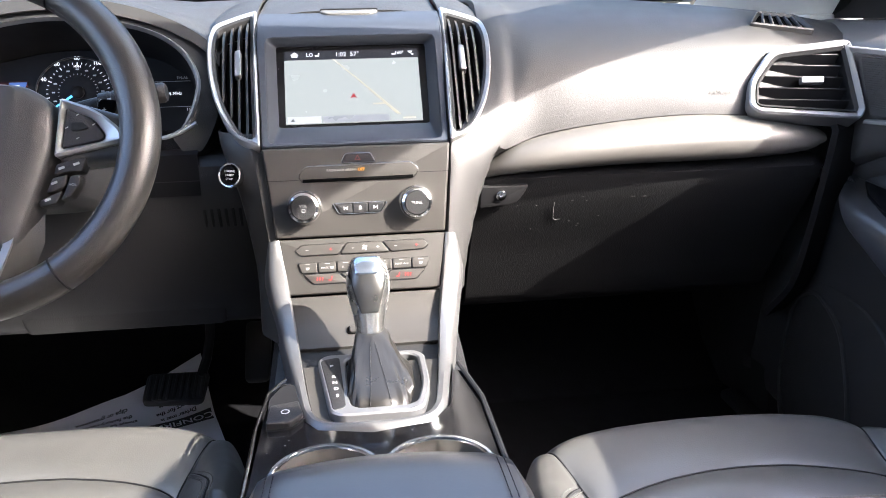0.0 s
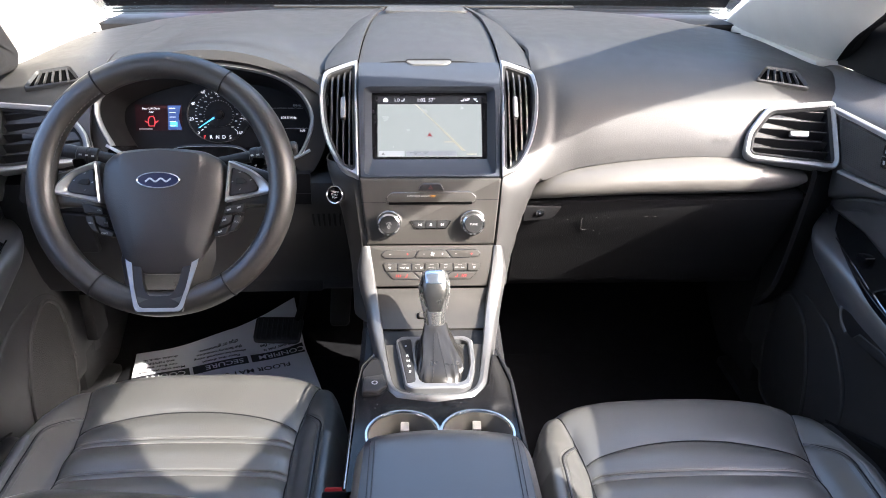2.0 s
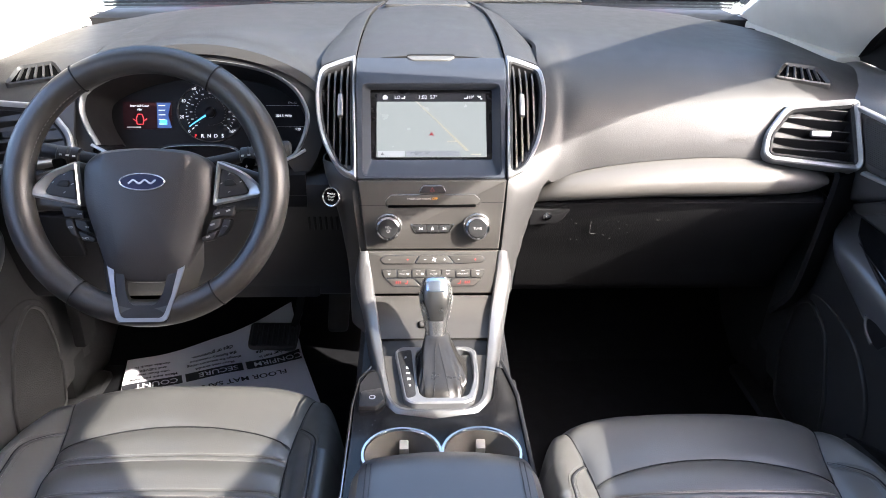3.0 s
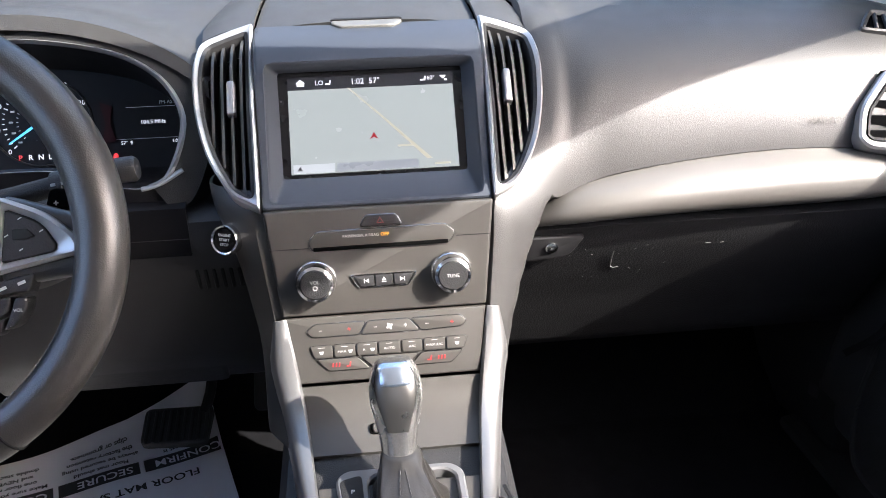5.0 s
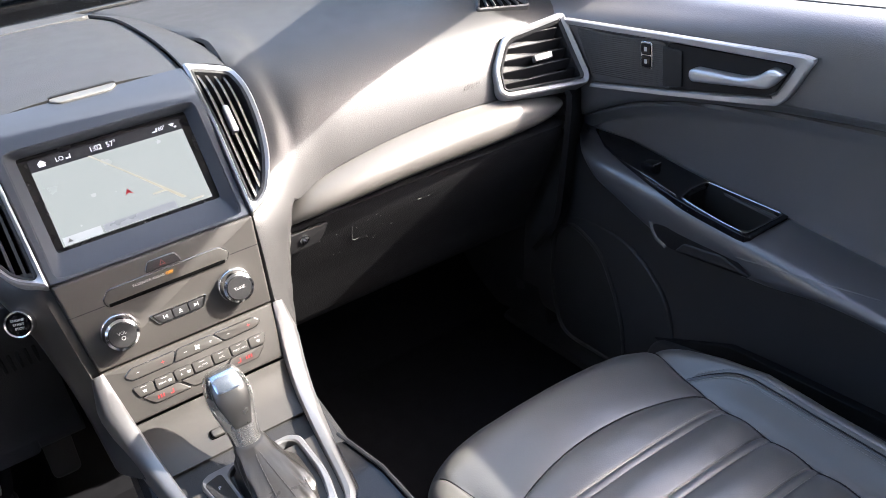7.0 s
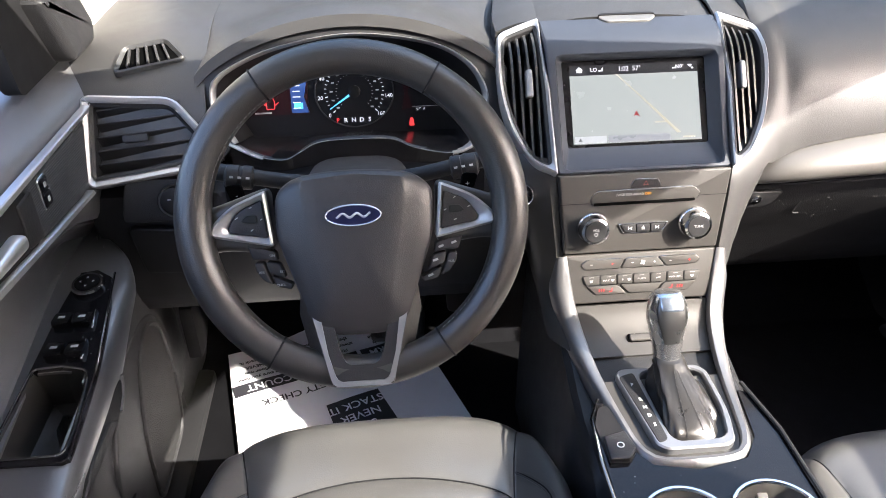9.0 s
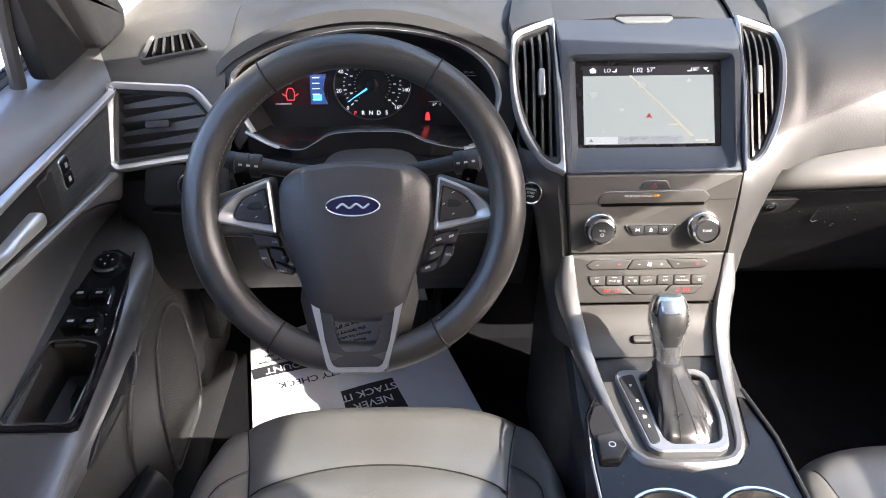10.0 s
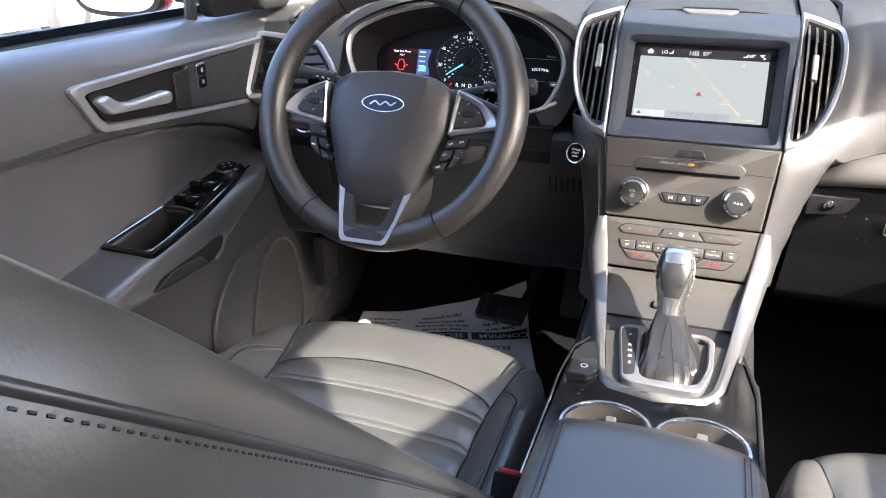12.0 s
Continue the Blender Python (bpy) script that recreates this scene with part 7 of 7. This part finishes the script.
GATE = mat("satin_grey_gate", (0.25, 0.255, 0.265), 0.38, 0.7)
PRINTW = mat("white_print", (0.75, 0.75, 0.75), 0.5)
GAITER = mat("creased_gaiter_leather", (0.016, 0.015, 0.014), 0.30, grain=0.3, grain_size=900, blotch=0.3, blotch_size=40)
KNOBSILVER = mat("satin_knob_silver", (0.50, 0.50, 0.49), 0.26, 0.95)
KNOBDARK = mat("dark_satin_knob", (0.13, 0.13, 0.128), 0.30, 0.9)
# the blue of the reflected sky is put into this base colour
KNOBBLUE = mat("sky_tinted_knob_insert", (0.46, 0.54, 0.66), 0.22, 0.95)
CUPWALL = mat("grey_cup_wall", (0.10, 0.095, 0.085), 0.5)
CUPCLIP = mat("pale_cup_clip", (0.35, 0.34, 0.32), 0.5)
THREADBLACK = mat("black_thread", (0.02, 0.02, 0.025), 0.5)
console_details()


# ---- footwell ----
def footwell():
    sheet = thing("paper_floor_mat", "white printed paper mat lying in the driver footwell", "paper mat", at=(-0.45, 0.1, 0.16))

    def lie(x, y):
        """Height of the sheet: flat on the carpet, then up the toe board."""
        f = max(0.0, y - 0.31)
        return 0.196 + (0.9 * f * f / (f + 0.05)) + 0.0015 * math.sin(x * 31 + y * 12) + 0.004 * max(0, (x + 0.40) / 0.1) * min(1, f / 0.08)

    rows = []
    for v in np.linspace(0, 1, 40):
        row = []
        for u in np.linspace(0, 1, 30):
            xf = -0.685 + 0.362 * u
            yf = 0.300 + 0.070 * min(1, u / 0.62) + 0.06 * max(0, (u - 0.62) / 0.38)
            xn = -0.610 + 0.45 * u
            x, y = xn + (xf - xn) * v, -0.06 + (yf + 0.06) * v
            row.append(Vector((x, y, lie(x, y))))
        rows.append(row)
    part("paper", solid(grid(rows), 0.0005), PAPER, sheet, sharp=80)
    T = pose(-0.474, 0.249, 0.0, 0, 0, 200) @ Matrix.Diagonal((1.12, 1.12, 1, 1))

    def drape(ob, lift):
        for q in ob.data.vertices:
            q.co.z = lie(q.co.x, q.co.y) + lift
        return ob
    W = lambda tx, sz, x, y, mt=INK, lift=0.0016: drape(words("mat_text", tx, sz, T @ pose(x, y, 0), mt, sheet, depth=0.0, bold=0.0003), lift)

    def ink(name, o):
        return drape(part(name, grid([[Vector((o[0].lerp(o[1], u).lerp(o[3].lerp(o[2], u), v)).to_3d()) for u in np.linspace(0, 1, 8)] for v in np.linspace(0, 1, 5)]), INK, sheet, m=T), 0.0010)
    W("FLOOR MAT SAFETY CHECK", 0.0215, 0.0, 0.046)
    for x, head, lines in ((-0.119, "CONFIRM", ("Driver mat is", "correct for the", "vehicle mats")), (0.0, "SECURE", ("Floor mat should", "always be secured using", "the factory retention", "clips or grommets.")), (0.119, "COUNT", ("Make sure you have", "one floor mat", "and NEVER", "double stack it."))):
        ink("mat_box", [Vector(q) for q in ((x - 0.056, -0.0145), (x + 0.056, -0.0145), (x + 0.056, 0.0145), (x - 0.056, 0.0145))])
        W(head, 0.0225, x - 0.008, 0.0, PAPER)
        for j, l in enumerate(lines):
            W(l, 0.0112, x - 0.004, -0.024 - 0.0150 * j)
    ink("mat_tag", [Vector(q) for q in ((-0.056, 0.098), (0.038, 0.098), (0.045, 0.215), (-0.062, 0.215))])
    for j, l in enumerate(("STACK IT", "NEVER", "SEC")):
        W(l, 0.0235, -0.008, 0.118 + 0.027 * j, PAPER)
    # pedals
    bp = thing("brake_pedal", "black ribbed rubber brake pedal on its arm", "pedal", at=(-0.34, 0.31, 0.27))
    pm = plane(-0.331, 0.238, 0.300, 68)
    part("pad", slab(rounded([(-0.054, -0.031), (0.050, -0.036), (0.056, 0.034), (-0.054, 0.036)], 0.012, 4), -0.012, 0.0, 0.004), RUBBER, bp, m=pm)
    for j in range(9):
        part("rib", box(-0.0030, 0.0030, -0.029, 0.029, -0.002, 0.0035, 0.0015, 1), RUBBER, bp, m=pm @ pose(-0.045 + 0.0115 * j, 0, 0))
    part("arm", tube(spline([(-0.29, 0.26, 0.305), (-0.275, 0.30, 0.36), (-0.272, 0.33, 0.50), (-0.272, 0.33, 0.62)], 10), 0.009, 8), DARK, bp)
    ap = thing("accelerator_pedal", "black rubber accelerator pedal in the footwell", "pedal", at=(-0.19, 0.33, 0.25))
    part("pad", slab(rounded([(-0.024, -0.07), (0.022, -0.07), (0.026, 0.06), (-0.026, 0.06)], 0.012, 4), -0.012, 0.0, 0.004), RUBBER, ap, m=plane(-0.200, 0.375, 0.305, 50))
    # bonnet release by the door
    part("bonnet_release", box(-0.012, 0.012, -0.03, 0.03, -0.05, 0.06, 0.006), DARK, dash, "black bonnet release handle", m=pose(-0.690, 0.14, 0.40))
    # belt buckle between seat and console
    bk = thing("seat_belt_buckle", "black seat belt buckle with a red button", "belt buckle", at=(-0.115, -0.56, 0.50))
    bmx = pose(-0.117, -0.565, 0.515, -35, 0, 0)
    part("body", box(-0.016, 0.016, -0.012, 0.012, -0.05, 0.022, 0.004), DARK, bk, m=bmx)
    part("button", box(-0.013, 0.013, -0.008, 0.008, 0.02, 0.0255, 0.002), REDPLASTIC, bk, "red release button", m=bmx)


footwell()


# ---- outside ----
def outside():
    for s in (-1, 1):
        mr = thing("door_mirror", "red door mirror with a dark housing edge", "door mirror", group="door mirrors", at=(s * 0.95, 0.14, 0.95))
        rows = []
        for f, w, h in ((0.0, 0.10, 0.062), (0.03, 0.105, 0.066), (0.07, 0.092, 0.056), (0.10, 0.055, 0.032), (0.112, 0.015, 0.01)):
            rows.append([Vector((s * 1.055 + w * math.copysign(abs(math.cos(a)) ** 0.6, math.cos(a)), 0.06 + f, 0.947 + h * math.copysign(abs(math.sin(a)) ** 0.6, math.sin(a)))) for a in np.linspace(0, math.tau, 29)[:-1]])
        part("housing", grid(lerp_rows(rows, 14), close_v=True, cap=True), REDPAINT, mr, "glossy red mirror shell")
        part("mirror_edge", slab([Vector((0.103 * math.copysign(abs(math.cos(a)) ** 0.6, math.cos(a)), 0.065 * math.copysign(abs(math.sin(a)) ** 0.6, math.sin(a)))) for a in np.linspace(0, math.tau, 29)[:-1]], -0.012, 0.004, 0.003), DARK, mr, m=plane(s * 1.055, 0.062, 0.947, 0))
        part("mirror_glass", slab([Vector((0.092 * math.copysign(abs(math.cos(a)) ** 0.6, math.cos(a)), 0.055 * math.copysign(abs(math.sin(a)) ** 0.6, math.sin(a)))) for a in np.linspace(0, math.tau, 29)[:-1]], 0.002, 0.006, 0.001), CHROME, mr, "mirror glass", m=plane(s * 1.055, 0.062, 0.947, 0))
        part("stem", tube(spline([(s * 0.84, 0.15, 0.915), (s * 0.90, 0.14, 0.925), (s * 0.97, 0.12, 0.935)], 6), 0.028, 10), DARK, mr)
    # a pale car parked alongside
    c = thing("parked_car", "pale car parked alongside on the concrete", "car", at=(0, 0, 0))
    rows = []
    for y, h, roof in ((-2.3, 0.45, 0.0), (-2.1, 0.62, 0.15), (-1.4, 0.75, 0.62), (-0.6, 0.78, 0.72), (0.3, 0.78, 0.70), (0.9, 0.75, 0.35), (1.6, 0.68, 0.05), (2.2, 0.52, 0.0), (2.35, 0.3, 0.0)):
        prof = [(-0.88, -0.05), (-0.90, 0.2), (-0.88, h * 0.8), (-0.80, h), (-0.66, h + roof * 0.9), (-0.4, h + roof), (0.4, h + roof), (0.66, h + roof * 0.9), (0.80, h), (0.88, h * 0.8), (0.90, 0.2), (0.88, -0.05)]
        rows.append([Vector((-4.6 + a, y + 1.5, b)) for a, b in prof])
    part("body", grid(lerp_rows(rows, 30), cap=True), PALEPAINT, c)
    for dx in (-0.82, 0.82):
        for dy in (-1.4, 1.45):
            w = part("wheel", lathe([(0.0, -0.1), (0.30, -0.1), (0.34, -0.07), (0.34, 0.07), (0.30, 0.1), (0.0, 0.1)], 24), RUBBER, c, m=pose(-4.6 + dx, 1.5 + dy, 0.06, 0, 90, 0))
            part("rim", lathe([(0.0, -0.112), (0.2, -0.112), (0.22, -0.09), (0.22, 0.09), (0.2, 0.112), (0.0, 0.112)], 20), SATIN, w, m=pose(-4.6 + dx, 1.5 + dy, 0.06, 0, 90, 0))

    c.matrix_basis = pose(-3.2, 3.05, 0.0)


PALEPAINT = mat("pale_car_paint", (0.6, 0.57, 0.53), 0.3, coat=1.0)
outside()
